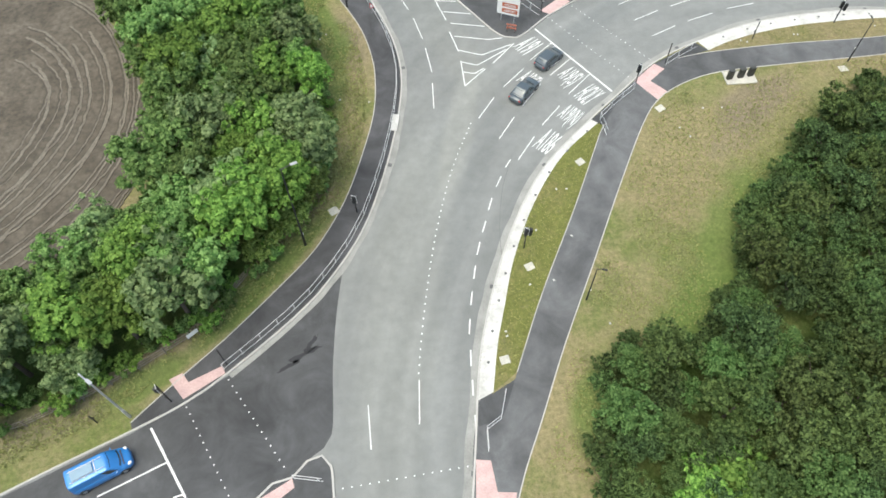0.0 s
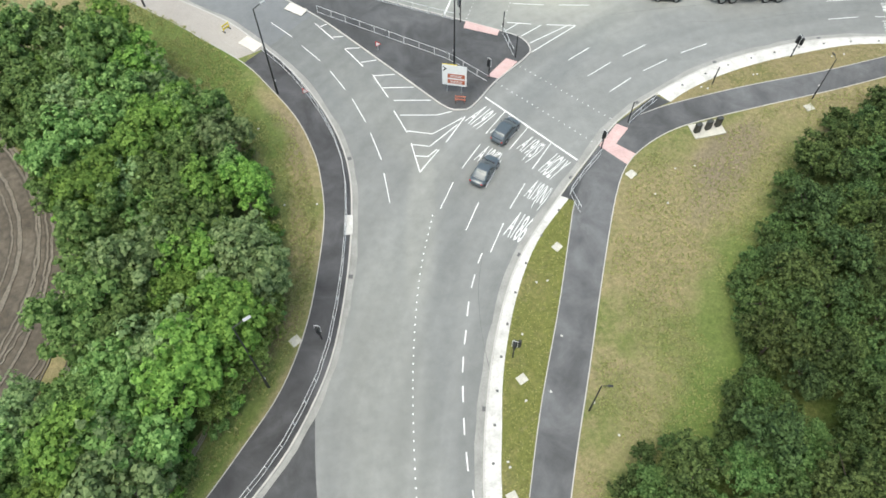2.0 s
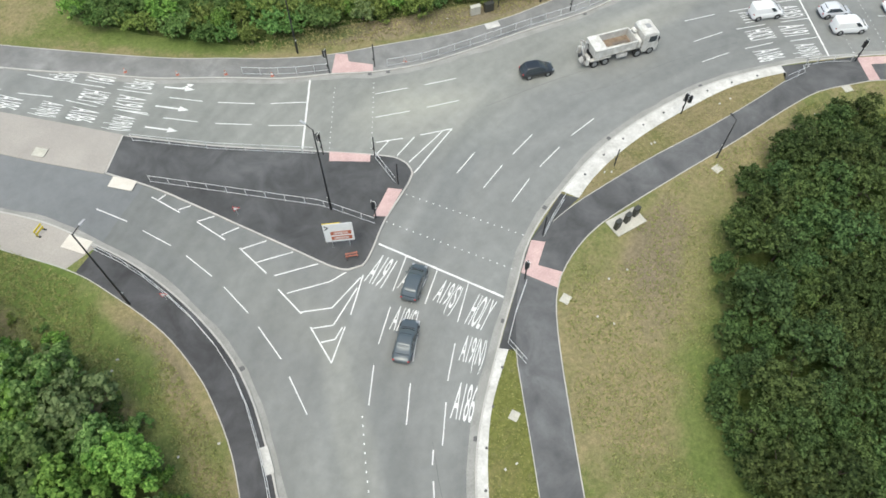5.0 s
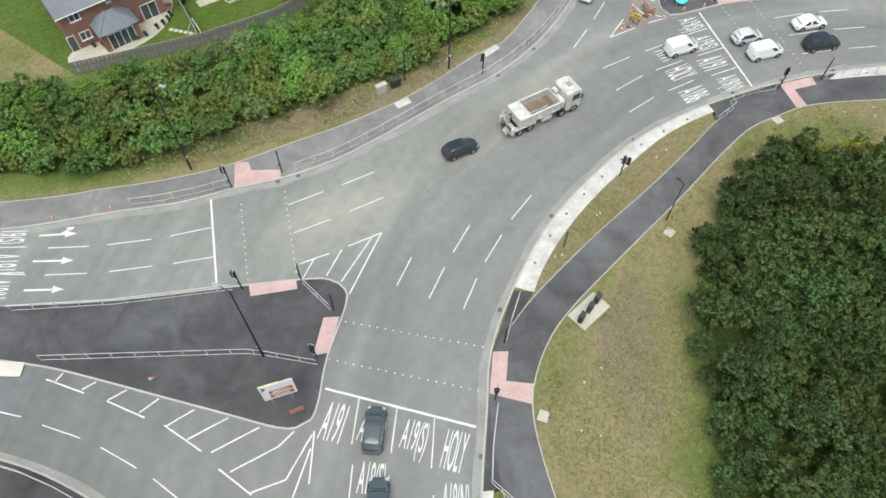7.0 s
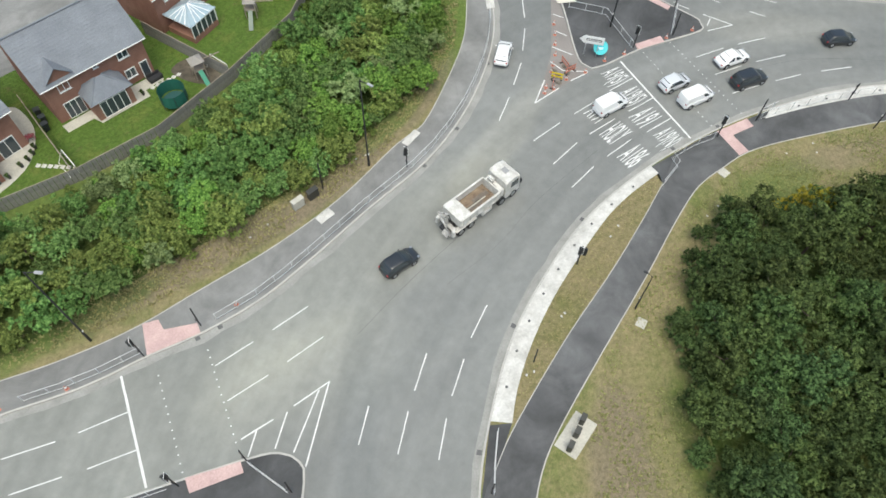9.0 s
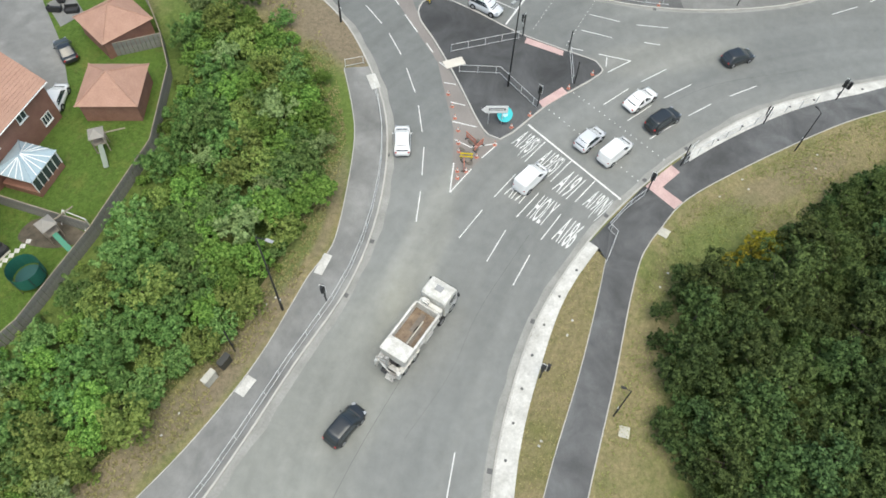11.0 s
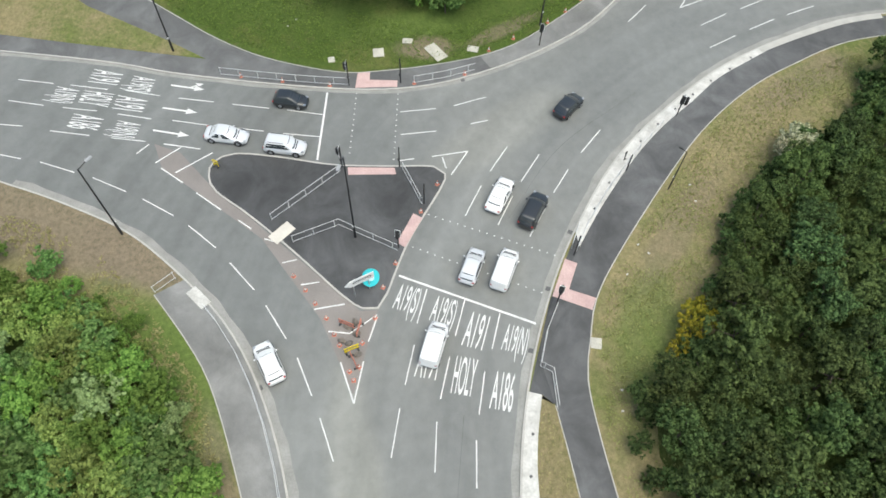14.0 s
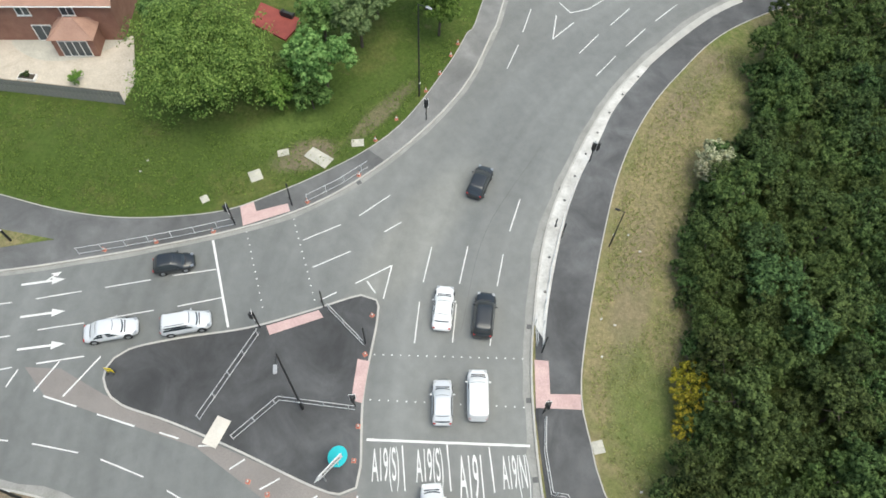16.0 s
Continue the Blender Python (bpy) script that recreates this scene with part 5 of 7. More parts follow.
grass_stuff("rough_grass", [(-4.2, 66), (-3.2, 58), (-3.6, 52), (-5.2, 46), (-7.2, 41.2), (-10, 36.6), (-13.5, 32.8), (-18, 28.4), (-21.5, 25.4), (-27, 21), (-36, 17.5), (-37, 21), (-24, 25.5), (-16, 33), (-10.5, 42), (-8, 50), (-9, 60), (-14, 70), (-22, 84), (-30, 100), (-26, 97), (-14, 84.5), (-9.4, 77.4)], 6500, 2, M_BLADE, "tufts of rough verge grass before the trees", 0.2, 0.36)
grass_stuff("rough_grass", [(16, 96), (25.5, 91), (38, 86.8), (46, 85.2), (54, 84.6), (64, 85.6), (71, 87.6), (76, 91), (80, 93.4), (84, 97), (88, 103), (92, 113), (88, 124), (84, 118), (80, 108), (77, 99), (70, 90.5), (62, 87.2), (52, 88.4), (42, 90), (32, 93), (24, 95.8), (16, 98)], 6500, 3, M_BLADE3, "straw-coloured and green tufts on the verge below the hedge", 0.2, 0.36)
grass_stuff("rough_grass", [(104.9, 66), (105, 72), (106.6, 79), (108.8, 84), (112, 88.6), (116, 93), (124, 101), (130.5, 96), (127.5, 91), (120, 79.6), (113, 72), (110, 64), (112, 54), (117, 44), (120, 40.5), (116, 44), (112.6, 48.2), (108, 54.8), (106, 60)], 6500, 4, M_BLADE2, "lush tufts of green verge grass", 0.16, 0.36)
grass_stuff("rough_grass", [(p.x, p.y) for p in LAWN_1], 900, 5, M_BLADE, "short tufts in the mown strip", 0.1, 0.3)
grass_stuff("rough_grass", [(p.x, p.y) for p in LAWN_2], 900, 6, M_BLADE3, "short dry tufts in the mown strip", 0.1, 0.3)

for x, y, s, k in ((21.4, 11.2, 1.5, SHRUB[0]), (23.6, 10.6, 1.6, SHRUB[2]), (22.4, 8.8, 1.5, SHRUB[0]), (19.6, 9.6, 1.3, SHRUB[2])):
    set_plant(k, x, y, TOP_Z, x * 19, s, "brighter green bush at the thicket edge", "bush", "bright bushes at the thicket")

# ---- vehicles ----
PAINT = {}


def car_paint(name, colour):
    if name not in PAINT:
        PAINT[name] = plain("car_paint_" + name, colour, 0.3, 0.15 if name in ("silver", "grey", "blue") else 0.0, 0.8, 0.04)
    return PAINT[name]


def loft(bm, sections):
    """Skin over closed rings of equal count, with end caps."""
    rings = [[bm.verts.new(p) for p in s] for s in sections]
    k = len(rings[0])
    for a, b in zip(rings, rings[1:]):
        for i in range(k):
            bm.faces.new((a[i], a[(i + 1) % k], b[(i + 1) % k], b[i]))
    bm.faces.new(list(reversed(rings[0])))
    bm.faces.new(rings[-1])
    bmesh.ops.recalc_face_normals(bm, faces=bm.faces[:])
    return bm


def ring(x, half, low, high, round_=0.12):
    """A rounded cross-section of a body at x."""
    r = min(round_, half * 0.5, (high - low) * 0.45)
    return [(x, -half + r * 0.3, low), (x, half - r * 0.3, low), (x, half, low + r), (x, half, high - r), (x, half - r * 0.35, high - r * 0.3), (x, half - r, high), (x, -half + r, high), (x, -half + r * 0.35, high - r * 0.3), (x, -half, high - r), (x, -half, low + r)]


def wheel(parent, x, y, r, w):
    bm = bmesh.new()
    bmesh.ops.create_cone(bm, cap_ends=True, segments=18, radius1=r, radius2=r, depth=w, matrix=pose(0, 0, 0, 90))
    bmesh.ops.bevel(bm, geom=[e for e in bm.edges if len(e.link_faces) == 2 and e.calc_face_angle(0) > 1.0], offset=0.03, segments=2, affect="EDGES")
    t = part("wheel", bm, M_TYRE, parent, "black tyre", pose(x, y, r))
    bm = bmesh.new()
    sgn = 1 if y > 0 else -1
    bmesh.ops.create_cone(bm, cap_ends=True, segments=14, radius1=r * 0.62, radius2=r * 0.55, depth=0.03, matrix=pose(0, sgn * (w / 2 + 0.008), 0, -90 * sgn))
    part("rim", bm, M_RIM, t, "alloy wheel rim")


def panel(bm, pts):
    bm.faces.new([bm.verts.new(p) for p in pts])


def plan_loop(x0, x1, half, r, bow_front, bow_rear):
    """A rounded outline seen from above, anticlockwise from the front edge's right half; 32 points."""
    out = []
    for cx, cy, a0 in ((x1 - r, half - r, 0), (x0 + r, half - r, 90), (x0 + r, -half + r, 180), (x1 - r, -half + r, 270)):
        for k in range(4):
            a = radians(a0 + 30 * k)
            out.append(Vector((cx + r * math.cos(a), cy + r * math.sin(a), 0)))
        nxt = {0: (x0 + r, half), 90: (x0, -half + r), 180: (x1 - r, -half), 270: (x1, half - r)}[a0]
        for k in range(1, 5):
            out.append(out[-k].lerp(Vector((*nxt, 0)), k / 5))
    mid = (x0 + x1) / 2
    for p in out:
        w = 1 - (p.y / half) ** 2
        p.x += bow_front * w * max(0.0, (p.x - mid) / (x1 - mid)) ** 2 - bow_rear * w * max(0.0, (mid - p.x) / (mid - x0)) ** 2
    return out


def build_car(label, m, paint, length=4.3, width=1.78, height=1.48, kind="hatch", name="car"):
    """x is ahead. kind: hatch, saloon, van or suv."""
    car = thing(name, label, "van" if kind == "van" else "car", m, "vehicles on the roundabout")
    h = length / 2
    hw = width / 2
    belt = 0.60 * height
    # base and top of the windscreen, top and base of the rear glass
    ws0, ws1, rb1, rb0 = {"van": (h - 0.80, h - 1.60, -h + 0.16, -h + 0.08), "saloon": (h - 1.20, h - 2.0, -h + 1.30, -h + 0.60),
                          "suv": (h - 1.10, h - 1.75, -h + 0.42, -h + 0.14), "hatch": (h - 0.95, h - 1.75, -h + 0.62, -h + 0.16)}[kind]
    bonnet = belt - 0.05
    bm = bmesh.new()
    rows = ((-h, 0.66, 0.44, belt - 0.26), (-h + 0.05, 0.80, 0.34, belt - 0.12), (-h + 0.16, 0.90, 0.26, belt - 0.03), (-h + 0.40, 0.97, 0.20, belt), (-h * 0.55, 1.0, 0.18, belt + 0.01), (0, 1.0, 0.18, belt), (ws0 - 0.3, 1.0, 0.18, belt - 0.01), (ws0 + 0.15, 0.985, 0.18, bonnet),
            (h - 0.55, 0.95, 0.20, bonnet - 0.07), (h - 0.28, 0.89, 0.24, bonnet - 0.14), (h - 0.12, 0.80, 0.28, bonnet - 0.21), (h - 0.03, 0.66, 0.33, bonnet - 0.30), (h, 0.50, 0.38, bonnet - 0.40))
    loft(bm, [ring(x, hw * k, lo, hi, 0.22) for x, k, lo, hi in rows])
    part("body", bm, paint, car, smooth=True)
    # glasshouse: from the belt up to the roof's edge, then the crowned roof
    wt, wb = hw * (0.86 if kind == "van" else 0.78), hw * 0.94
    low = plan_loop(rb0, ws0, wb, 0.20, 0.20, 0.08)
    top = plan_loop(rb1, ws1, wt, 0.16, 0.10, 0.05)
    zb, zt = belt - 0.03, height - 0.07
    def wall(i, v):
        p = low[i % 32].lerp(top[i % 32], v)
        return Vector((p.x, p.y, zb + (zt - zb) * (v + 0.10 * math.sin(math.pi * v))))
    groups = {"windscreen": [], "rear_window": [], "side_window": [], "side_window_far": [], "pillar": []}
    for i in range(32):
        if 27 <= i <= 31:
            g = "windscreen"
        elif 11 <= i <= 15:
            g = "rear_window" if kind != "van" else "pillar"
        elif 3 <= i <= 7 or 19 <= i <= 23:
            g = "side_window" if i < 12 else "side_window_far"
            if kind == "van" and i not in (3, 23):
                g = "pillar"
            if i in (5, 21) and kind == "saloon":
                g = "pillar"
        else:
            g = "pillar"
        groups[g].append(i)
    for g, ids in groups.items():
        if g == "pillar" or not ids:
            continue
        bm = bmesh.new()
        for i in ids:
            vs = [bm.verts.new(wall(i + di, v)) for di, v in ((0, 0.10), (1, 0.10), (1, 0.92), (0, 0.92))]
            bm.faces.new(vs)
        bmesh.ops.remove_doubles(bm, verts=bm.verts[:], dist=0.001)
        bmesh.ops.recalc_face_normals(bm, faces=bm.faces[:])
        n = sum((f.normal for f in bm.faces), Vector())
        c = sum((v.co for v in bm.verts), Vector()) / len(bm.verts) - Vector(((rb0 + ws0) / 2, 0, belt))
        if n.dot(c) < 0:
            bmesh.ops.reverse_faces(bm, faces=bm.faces[:])
        for v in bm.verts:
            v.co += Vector((v.co.x - (rb0 + ws0) / 2, v.co.y * 2, 0)).normalized() * 0.010
        part("side_window" if g.startswith("side") else g, bm, M_GLASS, car, {"windscreen": "dark glass windscreen", "rear_window": "dark rear window"}.get(g, "dark side glass"), smooth=True)
    bm = bmesh.new()
    loops = [[bm.verts.new(wall(i, v)) for i in range(32)] for v in (0.0, 0.5, 0.92)]
    rx = (rb1 + ws1) / 2
    for k, dz in ((0.99, 0.0), (0.95, 0.030), (0.86, 0.050), (0.60, 0.068), (0.25, 0.074)):
        loops.append([bm.verts.new((rx + (p.x - rx) * k, p.y * k, zt + dz)) for p in top])
    for a, b in zip(loops, loops[1:]):
        for i in range(32):
            bm.faces.new((a[i], a[(i + 1) % 32], b[(i + 1) % 32], b[i]))
    bm.faces.new(loops[-1])
    bmesh.ops.recalc_face_normals(bm, faces=bm.faces[:])
    part("cabin", bm, paint, car, smooth=True)
    if kind == "suv":
        for s in (1, -1):
            part("roof_rail", tube(bmesh.new(), (rb1 + 0.2, s * wt * 0.88, height + 0.02), (ws1 - 0.2, s * wt * 0.88, height + 0.02), 0.025, 0.025, 6), M_TRIM, car, "black roof rail")
    for s in (1, -1):
        part("mirror", box(bmesh.new(), ws0 - 0.42, s * (hw + 0.08), belt + 0.05, 0.13, 0.2, 0.13, 0.04), paint, car)
        part("headlight", box(bmesh.new(), h - 0.24, s * hw * 0.70, bonnet - 0.19, 0.30, 0.26, 0.11, 0.04), M_RIM, car, "clear headlight")
        part("tail_light", box(bmesh.new(), -h + 0.12, s * hw * 0.74, belt - 0.13, 0.14, 0.22, 0.18, 0.04), M_TAIL, car, "red tail light")
        for x in (h - 0.85, -h + 0.80):
            arch = tube(bmesh.new(), (x, s * (hw - 0.12), 0.34), (x, s * (hw + 0.004), 0.34), 0.38, 0.38, 18)
            part("wheel_arch", arch, M_TRIM, car, "dark wheel arch")
            wheel(car, x, s * (hw - 0.085), 0.32, 0.2)
    part("bumper", box(bmesh.new(), h - 0.10, 0, 0.34, 0.16, width * 0.60, 0.16, 0.05), M_TRIM, car, "dark front bumper trim")
    part("rear_bumper", box(bmesh.new(), -h + 0.06, 0, 0.40, 0.12, width * 0.66, 0.16, 0.05), M_TRIM, car, "dark rear bumper trim")
    part("bonnet_gap", box(bmesh.new(), ws0 + 0.22, 0, bonnet - 0.005, 0.10, width * 0.66, 0.03, 0.01), M_TRIM, car, "dark scuttle below the windscreen")
    return car


M_TAIL = plain("red_lamp_plastic", (0.35, 0.02, 0.02), 0.3)
M_TRIM = plain("black_trim", (0.03, 0.03, 0.032), 0.6)
WHITE = car_paint("white", (0.78, 0.78, 0.77))
SILVER = car_paint("silver", (0.64, 0.65, 0.66))
GREY = car_paint("grey", (0.075, 0.092, 0.100))
BLACKP = car_paint("black", (0.016, 0.019, 0.021))
BLUE = car_paint("blue", (0.03, 0.19, 0.50))


def at(x, y, heading):
    return pose(x, y, 0.0, 0, 0, heading)


build_car("dark grey hatchback waiting at the stop line", at(17.7, 59.2, 42), GREY, 3.95, 1.70, 1.41, "hatch")
build_car("dark grey saloon queueing behind the stop line", at(14.1, 54.6, 47), GREY, 4.23, 1.72, 1.39, "saloon")
build_car("black compact car on the ring", at(43.2, 75.2, -17), BLACKP, 3.85, 1.67, 1.47, "hatch")
build_car("white panel van moving on the ring", at(72.0, 68.5, -22), WHITE, 4.04, 1.72, 1.76, "van", "van")
build_car("silver hatchback on the ring", at(79.1, 64.3, -26), SILVER, 3.76, 1.64, 1.47, "hatch")
build_car("white van with rear side windows on the ring", at(78.4, 61.5, -27), WHITE, 4.23, 1.72, 1.76, "van", "van")
build_car("white saloon on the ring", at(86.5, 60.6, -31), WHITE, 4.23, 1.72, 1.39, "saloon")
build_car("black sport utility car on the ring", at(84.4, 57.8, -33), BLACKP, 4.23, 1.77, 1.67, "suv")
build_car("black hatchback further along the ring", at(96.9, 51.7, -47), BLACKP, 3.85, 1.70, 1.45, "hatch")
build_car("silver saloon waiting at the signals", at(96.4, 86.3, -104), SILVER, 4.32, 1.72, 1.39, "saloon")
build_car("silver people carrier waiting at the stop line", at(94.4, 80.6, -104), SILVER, 4.14, 1.72, 1.57, "suv")
build_car("black compact car waiting at the stop line", at(100.4, 80.0, -104), BLACKP, 3.57, 1.62, 1.47, "hatch")
build_car("white hatchback leaving by the exit road", at(71.9, 82.0, 22), WHITE, 3.85, 1.70, 1.52, "hatch")
build_car("bright blue van with a roof rack on the side road", at(-26.2, 17.0, 24), BLUE, 4.9, 1.9, 1.95, "van", "van")
build_car("black car parked in the close between the houses", pose(70.1, 120.6, TOP_Z + 0.05, 0, 0, 55), BLACKP, 4.04, 1.70, 1.42, "saloon")
build_car("white car parked beside a garage", pose(64.0, 117.2, TOP_Z + 0.05, 0, 0, 20), WHITE, 3.95, 1.70, 1.42, "hatch")
rack = thing("roof_ladder_rack", "pale ladder rack with a solar panel on a van roof", "roof rack", at(-26.2, 17.0, 24))
for y in (-0.45, 0.45):
    part("rail", tube(bmesh.new(), (-2.0, y, 2.0), (0.6, y, 2.0), 0.03, 0.03, 6), M_STEEL, rack)
for x in (-1.8, -0.9, 0.0):
    part("crossbar", box(bmesh.new(), x, 0, 1.97, 0.06, 1.1, 0.06), M_STEEL, rack)
part("panel", box(bmesh.new(), -1.0, 0, 2.05, 1.7, 0.8, 0.05, 0.01), plain("blue_grey_panel", (0.20, 0.30, 0.38), 0.4), rack, "blue-grey flat panel")

# ---- lorry ----
def build_lorry(m):
    """Four-axle tipper with a loading crane behind; x is ahead."""
    t = thing("tipper_lorry", "dusty white four-axle tipper lorry with a rear grab crane", "lorry", m, "vehicles on the roundabout")
    dusty = surface("dusty_white_paint", (0.50, 0.48, 0.43), (0.76, 0.75, 0.71), 1.6, 7.0, 0.55, bumps=0.05, grain=0.3)
    sand = surface("sandy_load_floor", (0.15, 0.105, 0.075), (0.36, 0.28, 0.20), 1.1, 5.0, 0.95, bumps=0.6)
    # cab
    bm = bmesh.new()
    loft(bm, [ring(2.55, 1.20, 0.55, 2.85, 0.12), ring(2.75, 1.23, 0.5, 3.05, 0.15), ring(3.7, 1.24, 0.42, 3.1, 0.16), ring(4.35, 1.23, 0.38, 2.9, 0.18), ring(4.55, 1.18, 0.36, 2.2, 0.2), ring(4.65, 1.10, 0.40, 1.7, 0.2)])
    cabp = part("cab", bm, dusty, t)
    bm = bmesh.new()
    panel(bm, [(4.60, -1.05, 1.75), (4.60, 1.05, 1.75), (4.40, 1.05, 2.78), (4.40, -1.05, 2.78)])
    bmesh.ops.translate(bm, verts=bm.verts, vec=(0.05, 0, 0))
    part("windscreen", bm, M_GLASS, t, "dark windscreen")
    for s in (1, -1):
        bm = bmesh.new()
        panel(bm, [(3.2, s * 1.25, 1.8), (4.2, s * 1.25, 1.8), (4.15, s * 1.245, 2.6), (3.25, s * 1.245, 2.6)])
        part("side_window", bm, M_GLASS, t, "dark side glass")
        bm = box(bmesh.new(), 4.35, s * 1.42, 2.2, 0.12, 0.22, 0.6, 0.04)
        part("mirror", bm, M_TRIM, t, "black mirror")
    bm = box(bmesh.new(), 3.5, 0, 3.13, 0.55, 0.7, 0.06, 0.02)
    part("roof_hatch", bm, plain("grey_plastic", (0.3, 0.3, 0.3), 0.6), t, "grey roof hatch")
    bm = box(bmesh.new(), 4.62, 0, 0.62, 0.14, 2.3, 0.4, 0.06)
    part("bumper", bm, dusty, t)
    # chassis
    bm = box(bmesh.new(), -0.4, 0, 0.85, 8.2, 0.9, 0.3, 0.03)
    part("chassis", bm, M_TRIM, t, "dark steel chassis")
    bm = box(bmesh.new(), 2.2, 0, 1.6, 0.5, 2.2, 1.2, 0.08)
    box(bm, 2.2, 0.5, 2.4, 0.45, 0.8, 0.5, 0.12)
    part("tank_unit", bm, dusty, t)
    # open body
    x0, x1, w, zb, zt = -3.35, 1.75, 1.16, 1.35, 2.35
    bm = box(bmesh.new(), (x0 + x1) / 2, 0, zb, x1 - x0, 2 * w, 0.1)
    part("body_floor", bm, sand, t, "sandy brown load floor")
    for s in (1, -1):
        bm = box(bmesh.new(), (x0 + x1) / 2, s * w, (zb + zt) / 2, x1 - x0, 0.08, zt - zb, 0.02)
        for i in range(6):
            box(bm, x0 + 0.4 + i * 0.88, s * (w + 0.06), (zb + zt) / 2, 0.1, 0.08, zt - zb)
        box(bm, (x0 + x1) / 2, s * w, zt, x1 - x0, 0.2, 0.1, 0.02)
        box(bm, (x0 + x1) / 2, s * (w + 0.03), zb + 0.04, x1 - x0, 0.12, 0.12, 0.02)
        part("body_side", bm, dusty, t)
        bm = box(bmesh.new(), 0.2, s * 1.05, 0.75, 1.3, 0.35, 0.5, 0.05)
        part("side_locker", bm, dusty, t)
        for x in (3.7, 2.15):
            wheel(t, x, s * 1.08, 0.5, 0.32)
        for x in (-1.9, -3.2):
            wheel(t, x, s * 1.0, 0.5, 0.5)
        bm = bmesh.new()
        box(bm, -2.55, s * 1.06, 1.08, 2.6, 0.5, 0.05, 0.02)
        part("mudguard", bm, dusty, t)
    for x, y, sx, sy, sz in ((2.25, -0.85, 0.5, 0.5, 0.55), (1.95, 0.9, 0.35, 0.4, 0.8)):
        part("tank", box(bmesh.new(), x, y, 1.05, sx, sy, sz, 0.06), M_TRIM, t, "dark tank behind the cab")
    # two thin strips, darker than most of the load floor
    for x in (-0.6, 0.5):
        part("floor_strip", box(bmesh.new(), x, 0.35 * x, zb + 0.055, 1.9, 0.5, 0.012, 0.004), plain("darker_load_floor", (0.20, 0.17, 0.14), 0.5, 0.3, 0.0, 0.3), t, "darker strip on the load floor")
    for x in (x0, x1):
        bm = box(bmesh.new(), x, 0, (zb + zt) / 2 + 0.05, 0.1, 2 * w, zt - zb + 0.1, 0.02)
        part("body_end", bm, dusty, t)
    bm = box(bmesh.new(), -2.65, 0, zt + 0.05, 1.4, 2 * w, 0.07, 0.02)
    part("rear_cover", bm, dusty, t, "pale folded sheet cover over the rear")
    bm = box(bmesh.new(), -0.7, -0.15, zb + 0.09, 3.2, 0.1, 0.06)
    part("floor_rib", bm, M_SLAB, t, "pale floor rib")
    # crane behind the body, folded: slewing column, two booms, rams, a jib and a clamshell grab
    worn = surface("greasy_crane_paint", (0.26, 0.25, 0.23), (0.62, 0.60, 0.56), 3.0, 12.0, 0.5, bumps=0.05, grain=0.35)
    crane = part("grab_crane", box(bmesh.new(), -3.85, 0, 1.15, 0.42, 2.1, 0.28, 0.04), worn, t, "folded hydraulic crane with a grab")
    part("column", tube(bmesh.new(), (-3.9, 0.1, 1.2), (-3.9, 0.1, 2.75), 0.17, 0.13, 10), worn, crane)
    for a, b, r, nm in (((-3.9, 0.1, 2.7), (-4.25, 0.95, 2.55), 0.10, "boom"), ((-4.25, 0.95, 2.55), (-4.45, -0.35, 1.75), 0.085, "boom"), ((-3.95, 0.2, 1.9), (-4.2, 0.75, 2.4), 0.05, "ram"), ((-4.3, 0.7, 2.35), (-4.42, -0.1, 2.05), 0.045, "ram"), ((-4.45, -0.35, 1.75), (-4.45, -0.6, 1.35), 0.06, "jib")):
        part(nm, tube(bmesh.new(), a, b, r, r * 0.85, 8), worn if nm != "ram" else M_STEEL, crane)
    for sx in (1, -1):
        bm = bmesh.new()
        loft(bm, [[(-4.45 + sx * 0.04, -0.95, 1.35), (-4.45 + sx * 0.04, -0.25, 1.35), (-4.45 + sx * 0.10, -0.25, 1.30), (-4.45 + sx * 0.10, -0.95, 1.30)], [(-4.45 + sx * 0.34, -0.98, 0.95), (-4.45 + sx * 0.34, -0.22, 0.95), (-4.45 + sx * 0.38, -0.22, 0.90), (-4.45 + sx * 0.38, -0.98, 0.90)], [(-4.45 + sx * 0.06, -0.95, 0.58), (-4.45 + sx * 0.06, -0.25, 0.58), (-4.45 + sx * 0.10, -0.25, 0.54), (-4.45 + sx * 0.10, -0.95, 0.54)]])
        part("grab_jaw", bm, worn, crane, "worn clamshell grab jaw")
    part("hose_bundle", sweep(bmesh.new(), [(-3.75, -0.1, 1.3), (-3.7, -0.2, 2.0), (-3.8, -0.1, 2.6), (-4.05, 0.4, 2.75)], 0.05), M_TRIM, crane, "black hydraulic hoses")
    for s in (1, -1):
        bm = box(bmesh.new(), -4.1, s * 1.1, 1.0, 0.35, 0.3, 0.9, 0.04)
        part("stabiliser_leg", bm, dusty, t)
    return t


build_lorry(at(52.6, 72.9, -13))

